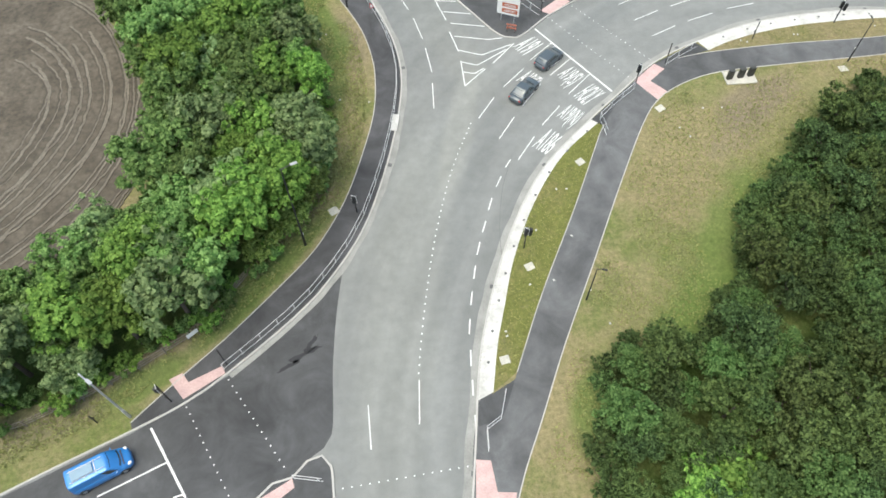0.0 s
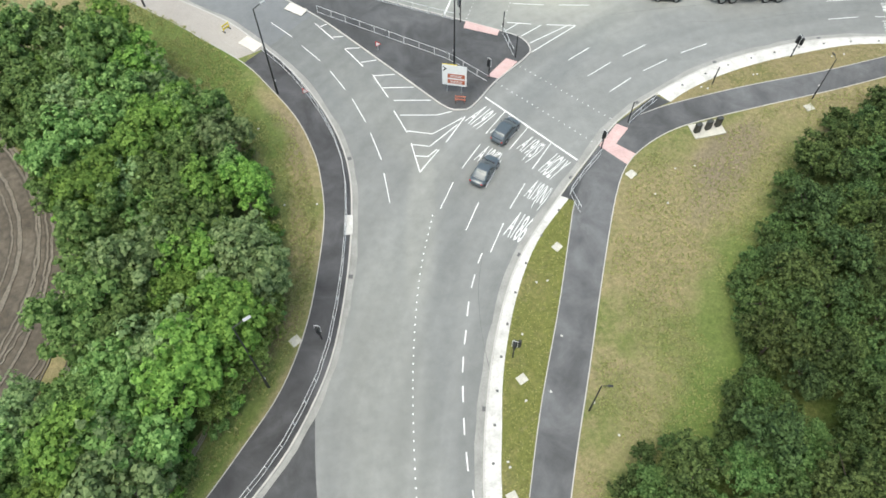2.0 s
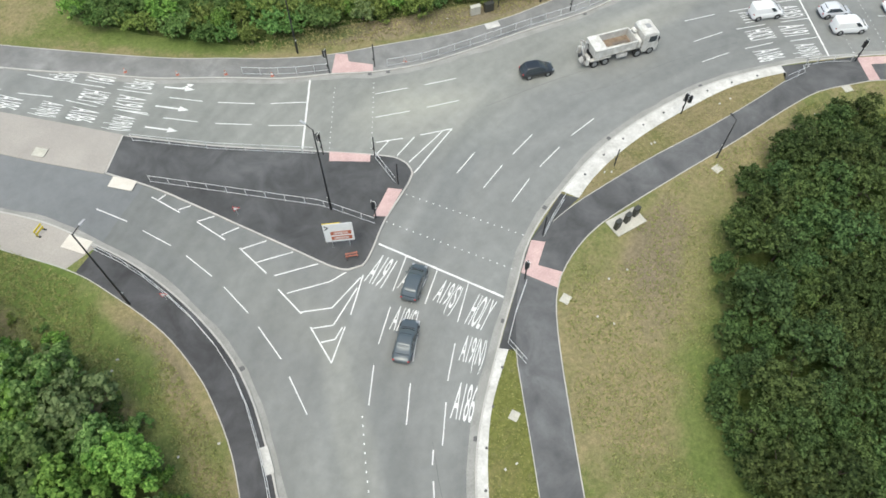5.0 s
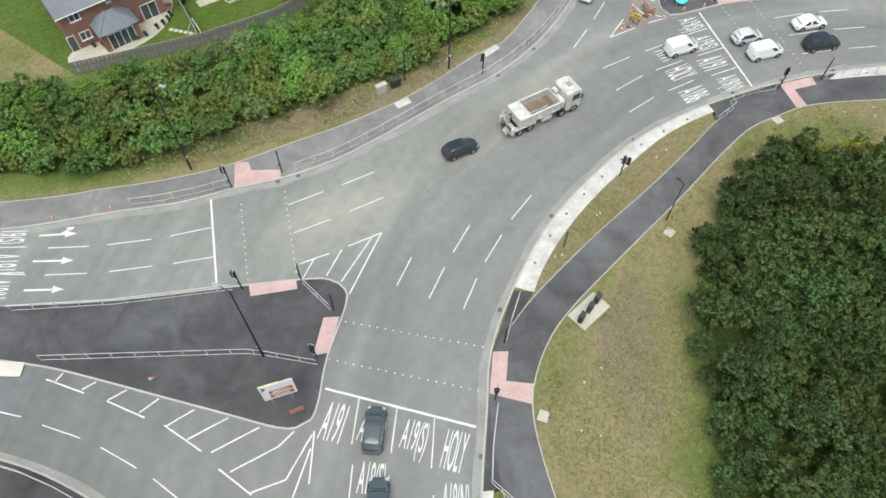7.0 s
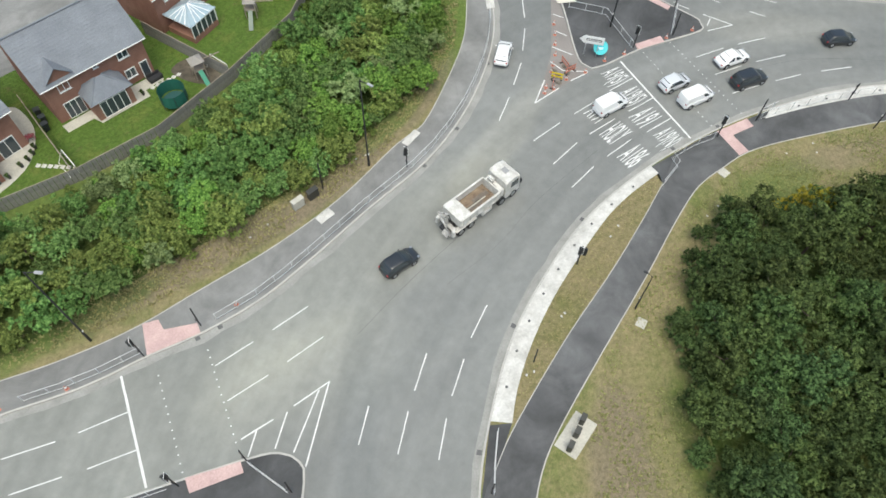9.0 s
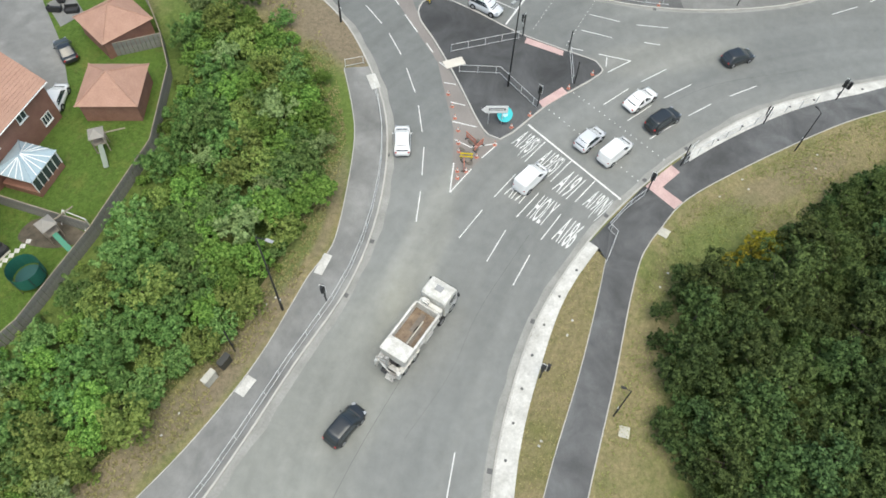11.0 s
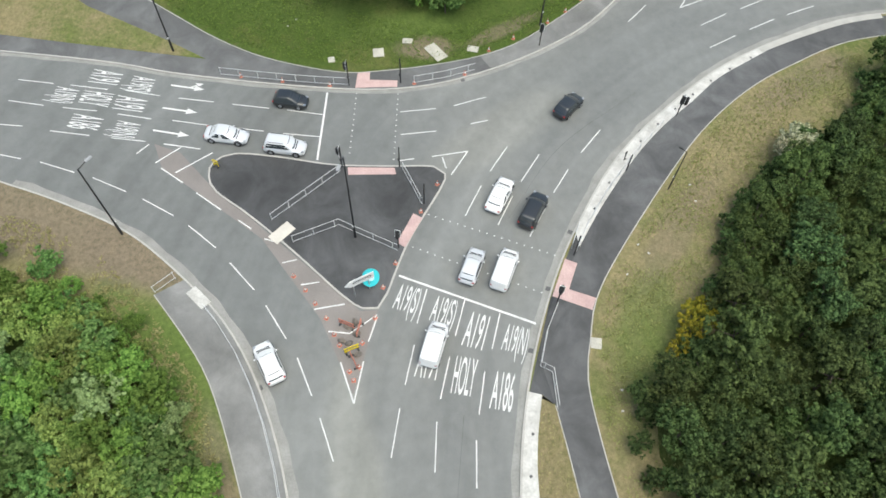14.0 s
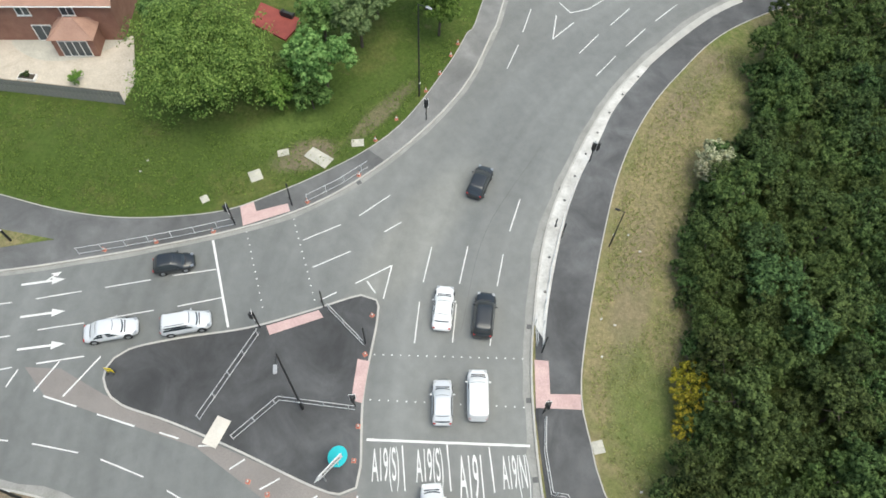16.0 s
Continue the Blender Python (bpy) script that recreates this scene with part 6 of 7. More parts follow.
# ---- lamps, signals and posts ----
def street_lamp(x, y, h, heading, label, arm=0.9, r=0.09, mat=None):
    mat = mat or M_BLACK
    t = thing("street_lamp", label, "street lamp", pose(x, y, TOP_Z, 0, 0, heading), "street lamps")
    bm = tube(bmesh.new(), (0, 0, -0.05), (0, 0, 1.6), r * 1.35, r * 1.3, 10)
    tube(bm, (0, 0, 1.6), (0, 0, h), r, r * 0.65, 10)
    part("column", bm, mat, t)
    bm = tube(bmesh.new(), (0, 0, h - 0.06), (arm, 0, h + 0.12), r * 0.5, r * 0.45, 8)
    part("arm", bm, mat, t)
    k = 1.0 if h > 8 else 0.7
    bm = box(bmesh.new(), arm + 0.25 * k, 0, h + 0.13, 0.62 * k, 0.26 * k, 0.11, 0.03)
    part("lantern", bm, M_LANTERN if h > 8 else mat, t, "flat lamp head")
    bm = box(bmesh.new(), r + 0.03, 0, 1.9, 0.05, 0.16, 0.2, 0.01)
    part("door_plate", bm, M_WHITE, t, "small pale plate")
    return t


M_LANTERN = plain("lamp_head_grey", (0.34, 0.35, 0.36), 0.4)
for x, y, h, a in ((-10.1, 37.0, 11.7, 20), (-19.1, 89.9, 11.5, 45), (-5.1, 71.1, 11.5, 30), (15.1, 70.7, 11.6, 110), (21.9, 92.2, 11.7, -60), (50.7, 84.6, 11.7, -90), (83.5, 74.4, 11.5, 160), (86.0, 95.3, 9.5, -40), (109.1, 92.5, 9.6, 190), (109.5, 52.2, 11.7, 210)):
    street_lamp(x, y, h, a, "tall black street lamp column with one pale lantern")
street_lamp(-24.7, 21.4, 9.6, -40, "galvanised pale street lamp column", 0.9, 0.1, M_STEEL)
for x, y, h, a in ((15.6, 28.3, 5.6, -20), (51.7, 55.4, 5.7, 90), (85.8, 44.2, 5.6, 50)):
    street_lamp(x, y, h, a, "short dark lamp column beside the footpath", 0.45, 0.06)


def signal_head(t, z, s=1.0, off=(0.18, 0.0), back=True):
    bm = box(bmesh.new(), off[0], off[1], z, 0.24, 0.30, 0.95, 0.03)
    hd = part("signal_head", bm, M_BLACK, t)
    if back:
        bm = box(bmesh.new(), off[0] - 0.10, off[1], z, 0.03, 0.44, 1.05, 0.01)
        part("backing_board", bm, M_TRIM, hd, "black backing board")
        bm = bmesh.new()
        for dx, dz, sx, sz in ((0.23, 0, 0.04, 1.09), (-0.23, 0, 0.04, 1.09), (0, 0.535, 0.48, 0.04), (0, -0.535, 0.48, 0.04)):
            box(bm, off[0] - 0.085, off[1] + dx, z + dz, 0.03, sx, sz)
        part("board_border", bm, M_WHITE, hd, "white border")
    for i in range(3):
        bm = tube(bmesh.new(), (off[0] + 0.11, off[1], z + 0.3 - 0.3 * i), (off[0] + 0.24, off[1], z + 0.3 - 0.3 * i), 0.11, 0.11, 10)
        part("hood", bm, M_BLACK, hd)


def traffic_signal(x, y, h, heading, heads=1, z0=None):
    z0 = TOP_Z if z0 is None else z0
    t = thing("traffic_signal", "black traffic signal pole with %s" % ("two signal heads" if heads == 2 else "a signal head") if heads else "plain black pole of a crossing signal", "traffic signal", pose(x, y, z0, 0, 0, heading), "traffic signals")
    bm = tube(bmesh.new(), (0, 0, -0.03), (0, 0, h), 0.062, 0.062, 10)
    bmesh.ops.create_uvsphere(bm, u_segments=8, v_segments=5, radius=0.065, matrix=Matrix.Translation((0, 0, h)))
    part("pole", bm, M_BLACK, t)
    bm = box(bmesh.new(), 0.1, 0, 1.1, 0.14, 0.12, 0.26, 0.02)
    part("push_button_unit", bm, M_BLACK, t)
    if heads:
        signal_head(t, h - 0.55)
    if heads > 1:
        signal_head(t, h - 0.6, off=(-0.1, 0.36), back=False)
    return t


for x, y, h, a, k in ((-5.0, 40.3, 2.9, -110, 1), (-16.9, 25.3, 3.2, -120, 0), (-21.4, 22.4, 3.6, 200, 1), (10.8, 34.4, 3.6, -120, 2), (52.7, 61.9, 3.1, 175, 2), (42.1, 60.2, 2.5, 180, 0), (30.9, 57.3, 3.0, 60, 0), (26.6, 54.3, 3.2, 215, 1), (17.6, 77.3, 3.2, 130, 1), (22.0, 74.3, 2.9, 130, 0), (22.2, 69.9, 3.1, 60, 0), (18.3, 67.5, 2.9, 215, 1), (23.5, 87.4, 3.4, 140, 1), (28.3, 85.6, 3.2, 140, 0), (52.8, 81.4, 3.1, 185, 1), (75.0, 57.4, 3.1, 160, 1), (79.5, 54.9, 3.2, -20, 0), (81.9, 70.6, 3.1, 160, 1), (86.5, 67.8, 3.1, -20, 0), (91.1, 69.7, 2.9, 80, 0), (91.6, 75.2, 3.0, 80, 1), (102.3, 74.0, 3.3, 80, 1), (102.2, 68.6, 3.3, 80, 0), (106.3, 52.9, 3.1, 140, 1), (94.8, 40.7, 3.0, 130, 2), (88.4, 47.7, 2.4, 130, 0), (45.8, 86.5, 3.9, 0, 0), (89.7, 47.6, 1.3, 130, 0)):
    traffic_signal(x, y, h, a, k)


# ---- railings ----
def railing(line, label="galvanised pedestrian guard railing along the footway", h=1.05, step=2.0, z0=None, r=0.028):
    z0 = TOP_Z if z0 is None else z0
    pts = [Vector(p) for p in line]
    t = thing("guard_railing", label, "railing", None, "guard railings")
    top = [Vector((p.x, p.y, z0 + h)) for p in pts]
    for nm, z in (("top_rail", z0 + h), ("bottom_rail", z0 + 0.14)):
        part(nm, sweep(bmesh.new(), [(p.x, p.y, z) for p in pts], r), M_STEEL2, t)
    left = 0.0
    for a, b in zip(pts, pts[1:]):
        d = (b - a).length
        u = left
        while u <= d:
            p = a.lerp(b, u / d)
            part("post", tube(bmesh.new(), (0, 0, -0.02), (0, 0, h + 0.03), 0.035, 0.035, 6), M_STEEL2, t, "", pose(p.x, p.y, z0))
            u += step
        left = u - d
    return t


M_STEEL2 = plain("weathered_galvanised_rail", (0.62, 0.63, 0.62), 0.55, 0.25)


def thin_out(line, k):
    return line[::k] + ([line[-1]] if (len(line) - 1) % k else [])


railing(thin_out(offset_line(between(A_KERB, (-16.5, 24.8), (-5.8, 78.4)), 0.5), 2))
railing(thin_out(offset_line(between(B_KERB, (28.9, 84.6), (78.6, 87.6)), 0.5), 2))
railing(thin_out(offset_line(between(B_KERB, (14.5, 92.4), (23.2, 87.5)), 0.5), 2))
railing(thin_out(offset_line(between(C_KERB, (105.0, 87.9), (102.1, 74.6)), 0.5), 2))
railing(thin_out(offset_line(between(C_KERB, (101.5, 67.9), (103.0, 60.0)), 0.5), 2))
for line in ([(1.3, 83.3), (14.2, 71.8), (15.3, 70.5), (17.9, 66.9)], [(21.9, 73.9), (22.0, 70.1)], [(1.6, 89.5), (8.6, 83.7), (16.9, 77.8)], [(30.9, 57.1), (32.7, 58.2), (35.2, 59.5)], [(26.3, 53.7), (23.7, 51.7), (21.6, 49.8), (21.8, 47.4)], [(6.9, 20.2), (6.2, 18.0), (4.9, 17.2), (4.8, 15.4)], [(-10.9, 14.9), (-8.6, 14.4)], [(79.6, 91.8), (80.9, 90.1)], [(86.1, 81.9), (91.1, 75.4)], [(83.5, 80.0), (84.9, 75.8), (81.6, 70.7)], [(90.7, 69.4), (86.4, 68.0)], [(79.9, 54.6), (82.6, 52.9), (86.1, 50.2), (90.0, 46.6), (93.6, 42.6)], [(74.4, 57.6), (72.2, 58.9), (69.3, 60.0), (68.7, 59.1), (65.6, 59.3)], [(80.2, 55.0), (82.4, 53.9)]):
    railing(line)

# timber post-and-rail fence at the edge of the west trees
def rail_fence(line, label):
    t = thing("post_and_rail_fence", label, "fence", None)
    pts = [Vector(p) for p in line]
    for a, b in zip(pts, pts[1:]):
        n = max(1, int((b - a).length / 1.8))
        for i in range(n):
            p, q = a.lerp(b, i / n), a.lerp(b, (i + 1) / n)
            part("post", box(bmesh.new(), 0, 0, 0.6, 0.1, 0.1, 1.25, 0.01), M_TIMBER, t, "", pose(p.x, p.y, TOP_Z))
            d = q - p
            ang = math.degrees(math.atan2(d.y, d.x))
            for z in (0.4, 0.75, 1.1):
                part("rail", box(bmesh.new(), d.length / 2, 0, z, d.length, 0.05, 0.1, 0.01), M_TIMBER, t, "", pose(p.x, p.y, TOP_Z, 0, 0, ang))
    return t


M_TIMBER = surface("weathered_timber", (0.24, 0.20, 0.15), (0.38, 0.33, 0.26), 1.5, 18.0, 0.95)
rail_fence([(-40, 19.2), (-35.3, 21.0), (-33.2, 21.5), (-28.8, 23.3), (-24.4, 25.6), (-20.2, 28.2), (-17.4, 31.3), (-15.4, 34.1)], "weathered timber post-and-rail fence before the trees")

# ---- cabinets ----
bm = box(bmesh.new(), 0, 0, 0, 3.5, 2.0, 0.12, 0.02)
o = part("cabinet_plinth", bm, M_SLAB, None, "", pose(38.6, 54.2, TOP_Z + 0.06, 0, 0, -1))
tagged(o, "pale concrete plinth carrying three cabinets", "plinth")
M_CAB = plain("dark_green_brown_cabinet", (0.045, 0.045, 0.038), 0.5)
for x, y in ((39.8, 54.35), (38.6, 54.2), (37.3, 54.1)):
    t = thing("roadside_cabinet", "dark steel roadside cabinet on a concrete plinth", "cabinet", pose(x, y, TOP_Z + 0.12, 0, 0, 8), "roadside cabinets")
    part("body", box(bmesh.new(), 0, 0, 0.58, 0.62, 0.40, 1.16, 0.02), M_CAB, t)
    part("lid", box(bmesh.new(), 0, 0, 1.19, 0.68, 0.46, 0.06, 0.02), M_CAB, t)
    for s in (-0.15, 0.15):
        part("door", box(bmesh.new(), s, -0.21, 0.58, 0.28, 0.02, 1.05, 0.006), M_CAB, t)
for x, y, mat, lab, w in ((42.8, 87.0, M_SLAB, "pale grey roadside cabinet before the hedge", 1.2), (44.5, 86.6, M_CAB, "dark open roadside cabinet before the hedge", 1.1)):
    t = thing("roadside_cabinet", lab, "cabinet", pose(x, y, TOP_Z, 0, 0, -12))
    part("body", box(bmesh.new(), 0, 0, 0.55, w, 0.5, 1.1, 0.02), mat, t)
    part("lid", box(bmesh.new(), 0, 0, 1.13, w + 0.08, 0.58, 0.06, 0.02), mat, t)
    part("door", box(bmesh.new(), 0, -0.26, 0.55, w - 0.1, 0.02, 0.95, 0.006), mat, t)

# ---- signs ----
M_BROWN = plain("red_brown_sign_panel", (0.42, 0.10, 0.04), 0.5)
M_YELLOW = plain("yellow_sign_board", (0.75, 0.58, 0.02), 0.5)
M_TEAL = plain("turquoise_sign_disc", (0.03, 0.48, 0.52), 0.4)
M_RED = plain("red_sign_border", (0.55, 0.03, 0.03), 0.5)
M_ORANGE = plain("orange_cone_plastic", (0.50, 0.18, 0.12), 0.55)
# direction sign on the island
sg = thing("direction_sign", "white direction sign with red-brown panels on two steel legs", "road sign", pose(14.0, 66.4, TOP_Z, 0, 0, -25))
for x in (-0.8, 0.8):
    part("leg", tube(bmesh.new(), (x, 0, -0.05), (x, 0, 3.8), 0.05, 0.05, 8), M_STEEL, sg)
board = part("board", box(bmesh.new(), 0, -0.07, 2.45, 2.7, 0.05, 2.9, 0.015), M_WHITE, sg)
part("yellow_backing", box(bmesh.new(), -0.55, -0.03, 3.65, 1.6, 0.03, 0.7, 0.01), M_YELLOW, sg, "yellow backing board")
for z in (2.4, 1.6):
    part("destination_panel", box(bmesh.new(), 0.2, -0.10, z, 1.9, 0.02, 0.58, 0.005), M_BROWN, board, "red-brown panel")
    for k in (0.08, -0.1):
        part("text_bar", box(bmesh.new(), 0.2, -0.115, z + k, 1.35, 0.012, 0.07), M_WHITE, board)
bm = bmesh.new()
for s in (1, -1):
    box(bm, 0, 0, s * 0.17, 0.12, 0.02, 0.5, m=pose(-0.95, -0.105, 3.35) @ pose(0, 0, 0, 0, -40 * s, 0))
part("chevron", bm, M_BLACK, board, "black chevron")
# arrow board and disc on the other island
sg = thing("arrow_sign", "white arrow-shaped direction board on two legs", "road sign", pose(77.8, 74.1, TOP_Z, 0, 0, -68))
for x in (-0.7, 0.7):
    part("leg", tube(bmesh.new(), (x, 0, -0.05), (x, 0, 2.6), 0.05, 0.05, 8), M_STEEL, sg)
bm = bmesh.new()
front = [(-1.5, -0.07, 2.2), (-1.0, -0.07, 1.7), (1.2, -0.07, 1.7), (1.2, -0.07, 2.7), (-1.0, -0.07, 2.7)]
vf = [bm.verts.new(p) for p in front]
vb = [bm.verts.new((p[0], p[1] + 0.05, p[2])) for p in front]
bm.faces.new(vf)
bm.faces.new(list(reversed(vb)))
for i in range(5):
    bm.faces.new((vf[i], vb[i], vb[(i + 1) % 5], vf[(i + 1) % 5]))
bmesh.ops.recalc_face_normals(bm, faces=bm.faces[:])
ab = part("arrow_board", bm, M_WHITE, sg)
part("text_bar", box(bmesh.new(), 0.1, -0.085, 2.25, 1.7, 0.012, 0.28), M_TRIM, ab)
part("text_bar", box(bmesh.new(), 0.1, -0.095, 2.25, 1.5, 0.012, 0.1), M_WHITE, ab)
sg = thing("round_sign", "large turquoise round sign lying tilted on a low stand", "road sign", pose(78.6, 73.3, TOP_Z))
bm = tube(bmesh.new(), (0, 0, 0.95), (-0.06, -0.03, 1.02), 0.8, 0.8, 28)
dk = part("disc", bm, M_TEAL, sg)
part("emblem", tube(bmesh.new(), (-0.066, -0.033, 1.03), (-0.07, -0.035, 1.045), 0.3, 0.3, 14), plain("pale_blue_emblem", (0.45, 0.75, 0.8), 0.4), dk, "pale round centre")
part("stand", tube(bmesh.new(), (0, 0, -0.03), (0, 0, 0.95), 0.06, 0.06, 8), M_STEEL, sg)


def triangle_sign(x, y, heading, label):
    t = thing("triangle_sign", label, "road sign", pose(x, y, TOP_Z, 0, 0, heading))
    for nm, r, m, d in (("border", 0.45, M_RED, 0.0), ("face", 0.30, M_WHITE, -0.012)):
        bm = bmesh.new()
        bmesh.ops.create_cone(bm, cap_ends=True, segments=3, radius1=r, radius2=r, depth=0.02, matrix=pose(0, d, 1.0, 90, 0, 0) @ pose(0, 0, 0, 0, 0, -90))
        part(nm, bm, m, t)
    part("post", tube(bmesh.new(), (0, 0.04, -0.02), (0, 0.04, 1.1), 0.03, 0.03, 8), M_STEEL, t)
    return t


triangle_sign(7.1, 75.0, -20, "small red-bordered triangular warning sign on a post")
triangle_sign(-2.1, 69.7, -20, "small white triangular warning sign on a post")
# road works clutter
def cone(x, y, z):
    t = thing("traffic_cone", "red and white plastic traffic cone", "traffic cone", pose(x, y, z, 0, 0, x * 40) @ Matrix.Scale(0.85, 4), "traffic cones")
    part("base", box(bmesh.new(), 0, 0, 0.025, 0.42, 0.42, 0.05, 0.01), M_ORANGE, t)
    part("body", tube(bmesh.new(), (0, 0, 0.05), (0, 0, 0.72), 0.15, 0.03, 10), M_ORANGE, t)
    part("sleeve", tube(bmesh.new(), (0, 0, 0.28), (0, 0, 0.52), 0.11, 0.075, 10), M_WHITE, t, "white reflective sleeve")


for x, y in ((80.0, 80.0), (78.5, 79.0), (77.1, 78.2), (75.6, 77.3), (74.0, 76.7), (73.0, 76.3), (73.0, 74.4), (75.2, 73.2), (69.8, 75.3), (70.6, 75.6), (70.9, 74.8)):
    cone(x, y, 0.0)
for x, y in ((104.6, 85.2), (103.5, 80.9), (102.4, 76.0), (101.9, 67.2), (102.7, 61.7), (106.0, 58.6), (107.6, 55.6), (109.8, 51.3), (111.4, 48.9), (113.3, 46.7), (114.6, 45.2), (31.6, 84.5), (17.9, 90.4), (4.2, 99.7), (9.0, 96.2), (13.6, 93.4), (88.6, 66.3), (85.6, 68.2), (80.3, 71.0), (78.0, 72.3)):
    cone(x, y, TOP_Z)


def barrier(x, y, a, label, mat, z=0.0, w=1.3, tilt=0):
    t = thing("works_barrier", label, "barrier", pose(x, y, z, tilt, 0, a))
    for s in (-1, 1):
        part("foot", box(bmesh.new(), s * w * 0.4, 0, 0.04, 0.16, 0.5, 0.08, 0.01), M_TRIM, t, "black rubber foot")
        part("upright", box(bmesh.new(), s * w * 0.4, 0, 0.5, 0.06, 0.06, 0.95, 0.01), mat, t)
    for z_ in (0.4, 0.85):
        part("plank", box(bmesh.new(), 0, 0, z_, w, 0.05, 0.22, 0.02), mat, t)
    return t


barrier(72.4, 75.3, -72, "yellow plastic works barrier lying among cones", M_YELLOW)
barrier(-9.7, 83.0, 40, "yellow plastic works barrier beside the exit road", M_YELLOW, TOP_Z, 1.1)
barrier(92.9, 87.2, 60, "small yellow works barrier at the island tip", M_YELLOW, TOP_Z, 0.6)
barrier(14.2, 64.7, -20, "red and white works barrier below the sign", M_ORANGE, TOP_Z, 1.2)
for x, y, a in ((74.7, 75.6, 60), (74.2, 74.6, -20), (71.4, 75.2, 20)):
    barrier(x, y, a, "orange and white plastic works barrier", M_ORANGE, 0.0, 1.5)
rb = random.Random(3)
M_BAG = surface("dusty_sandbag_cloth", (0.13, 0.115, 0.10), (0.25, 0.22, 0.19), 3.0, 20.0, 0.95)
for x, y in ((74.6, 75.6), (73.9, 74.8), (73.4, 76.1), (72.0, 74.8), (73.1, 75.5), (75.0, 74.9)):
    bm = bmesh.new()
    bmesh.ops.create_icosphere(bm, subdivisions=2, radius=0.3)
    for v in bm.verts:
        v.co = Vector((v.co.x * 1.25, v.co.y * 0.8, max(v.co.z * 0.45, -0.08))) * (1 + 0.12 * noise.noise(v.co * 4 + Vector((x, y, 0))))
    o = part("sandbag", bm, M_BAG, None, "", pose(x, y, 0.09, 0, 0, rb.uniform(0, 180)), True)
    tagged(o, "dusty grey-brown slumped sandbag among the road works", "sandbag", "sandbags")

# notice on the timber fence, short posts and litter
nb = thing("notice_board", "blank pale notice board on the timber fence", "notice board", pose(-19.9, 28.2, TOP_Z, 0, 0, 38))
part("board", box(bmesh.new(), 0, -0.1, 1.0, 1.1, 0.04, 0.6, 0.01), M_WHITE, nb)
for s_ in (-0.45, 0.45):
    part("post", box(bmesh.new(), s_, -0.06, 0.6, 0.07, 0.05, 1.25), M_TIMBER, nb)
traffic_signal(-27.4, 21.2, 1.6, 0, 0)
traffic_signal(-11.6, 100.3, 3.4, 40, 0, 0.06)
rl = random.Random(12)
lm = mesh_of(box(bmesh.new(), 0, 0, 0.02, 0.22, 0.16, 0.05, 0.015), "scrap", M_STRIP)
for x, y, r in ((17.2, 25.7, 0), (25.6, 22.2, 0), (77.0, 50.6, 0), (12.5, 30.5, 2.5), (14.0, 36.0, 2.0), (16.5, 40.5, 1.5), (8.6, 25.5, 1.0), (41.0, 60.0, 0.8), (47.0, 60.4, 1.0), (58.0, 60.6, 0.8), (80.5, 48.5, 2.0), (86.0, 41.5, 2.0), (30.5, 47.0, 3.0), (35.0, 50.5, 2.0), (66.0, 54.5, 2.0), (-5.0, 55.0, 2.0), (-6.5, 66.0, 2.0), (52.0, 86.0, 1.5), (38.0, 88.0, 1.5), (112.0, 80.0, 3.0)):
    for k in range(2 if r else 1):
        o = new("litter_scrap", lm)
        o.matrix_basis = pose(x + rl.uniform(-r, r), y + rl.uniform(-r, r) * 0.4, TOP_Z + 0.03, 0, 0, rl.uniform(0, 180))
        tagged(o, "small pale scrap of litter in the grass", "litter", "scraps of litter")

# ---- houses and gardens ----
M_BRICK = surface("orange_red_brick", (0.25, 0.12, 0.085), (0.34, 0.18, 0.13), 0.8, 9.0, 0.9, grain=0.3)
M_SLATE = surface("blue_grey_slate", (0.155, 0.17, 0.195), (0.215, 0.235, 0.26), 0.5, 8.0, 0.7, grain=0.25)
M_TILE = surface("terracotta_roof_tile", (0.36, 0.21, 0.155), (0.46, 0.28, 0.21), 0.5, 8.0, 0.85, grain=0.25)
M_UPVC = plain("white_upvc", (0.80, 0.80, 0.78), 0.4)
M_PANE = plain("dark_window_glass", (0.05, 0.065, 0.075), 0.08, 0.0, 0.5)
M_PATIO = surface("buff_patio_paving", (0.48, 0.42, 0.34), (0.60, 0.54, 0.45), 0.6, 5.0, 0.9, grain=0.25)
M_BOARD = surface("grey_fence_boards", (0.20, 0.195, 0.175), (0.36, 0.35, 0.315), 1.2, 20.0, 0.95)

o = slab("garden_ground", [(20, 112), (25.7, 109.5), (33.1, 106.3), (41.3, 104.0), (51.2, 103.8), (61.9, 104.5), (71.2, 108.3), (79.2, 115.8), (84.7, 122.7), (98, 145), (60, 165), (10, 160)], TOP_Z + 0.03, 0.05, M_GARDEN)
tagged(o, "green mown lawns of back gardens", "lawn", kind="structure")
o = slab("house_drive", [(30, 126), (52, 121), (62, 117), (66, 117.5), (71, 122), (90, 145), (60, 160), (20, 160)], TOP_Z + 0.05, 0.03, M_MIDASPH)
tagged(o, "grey asphalt close between the houses", "road", kind="structure")


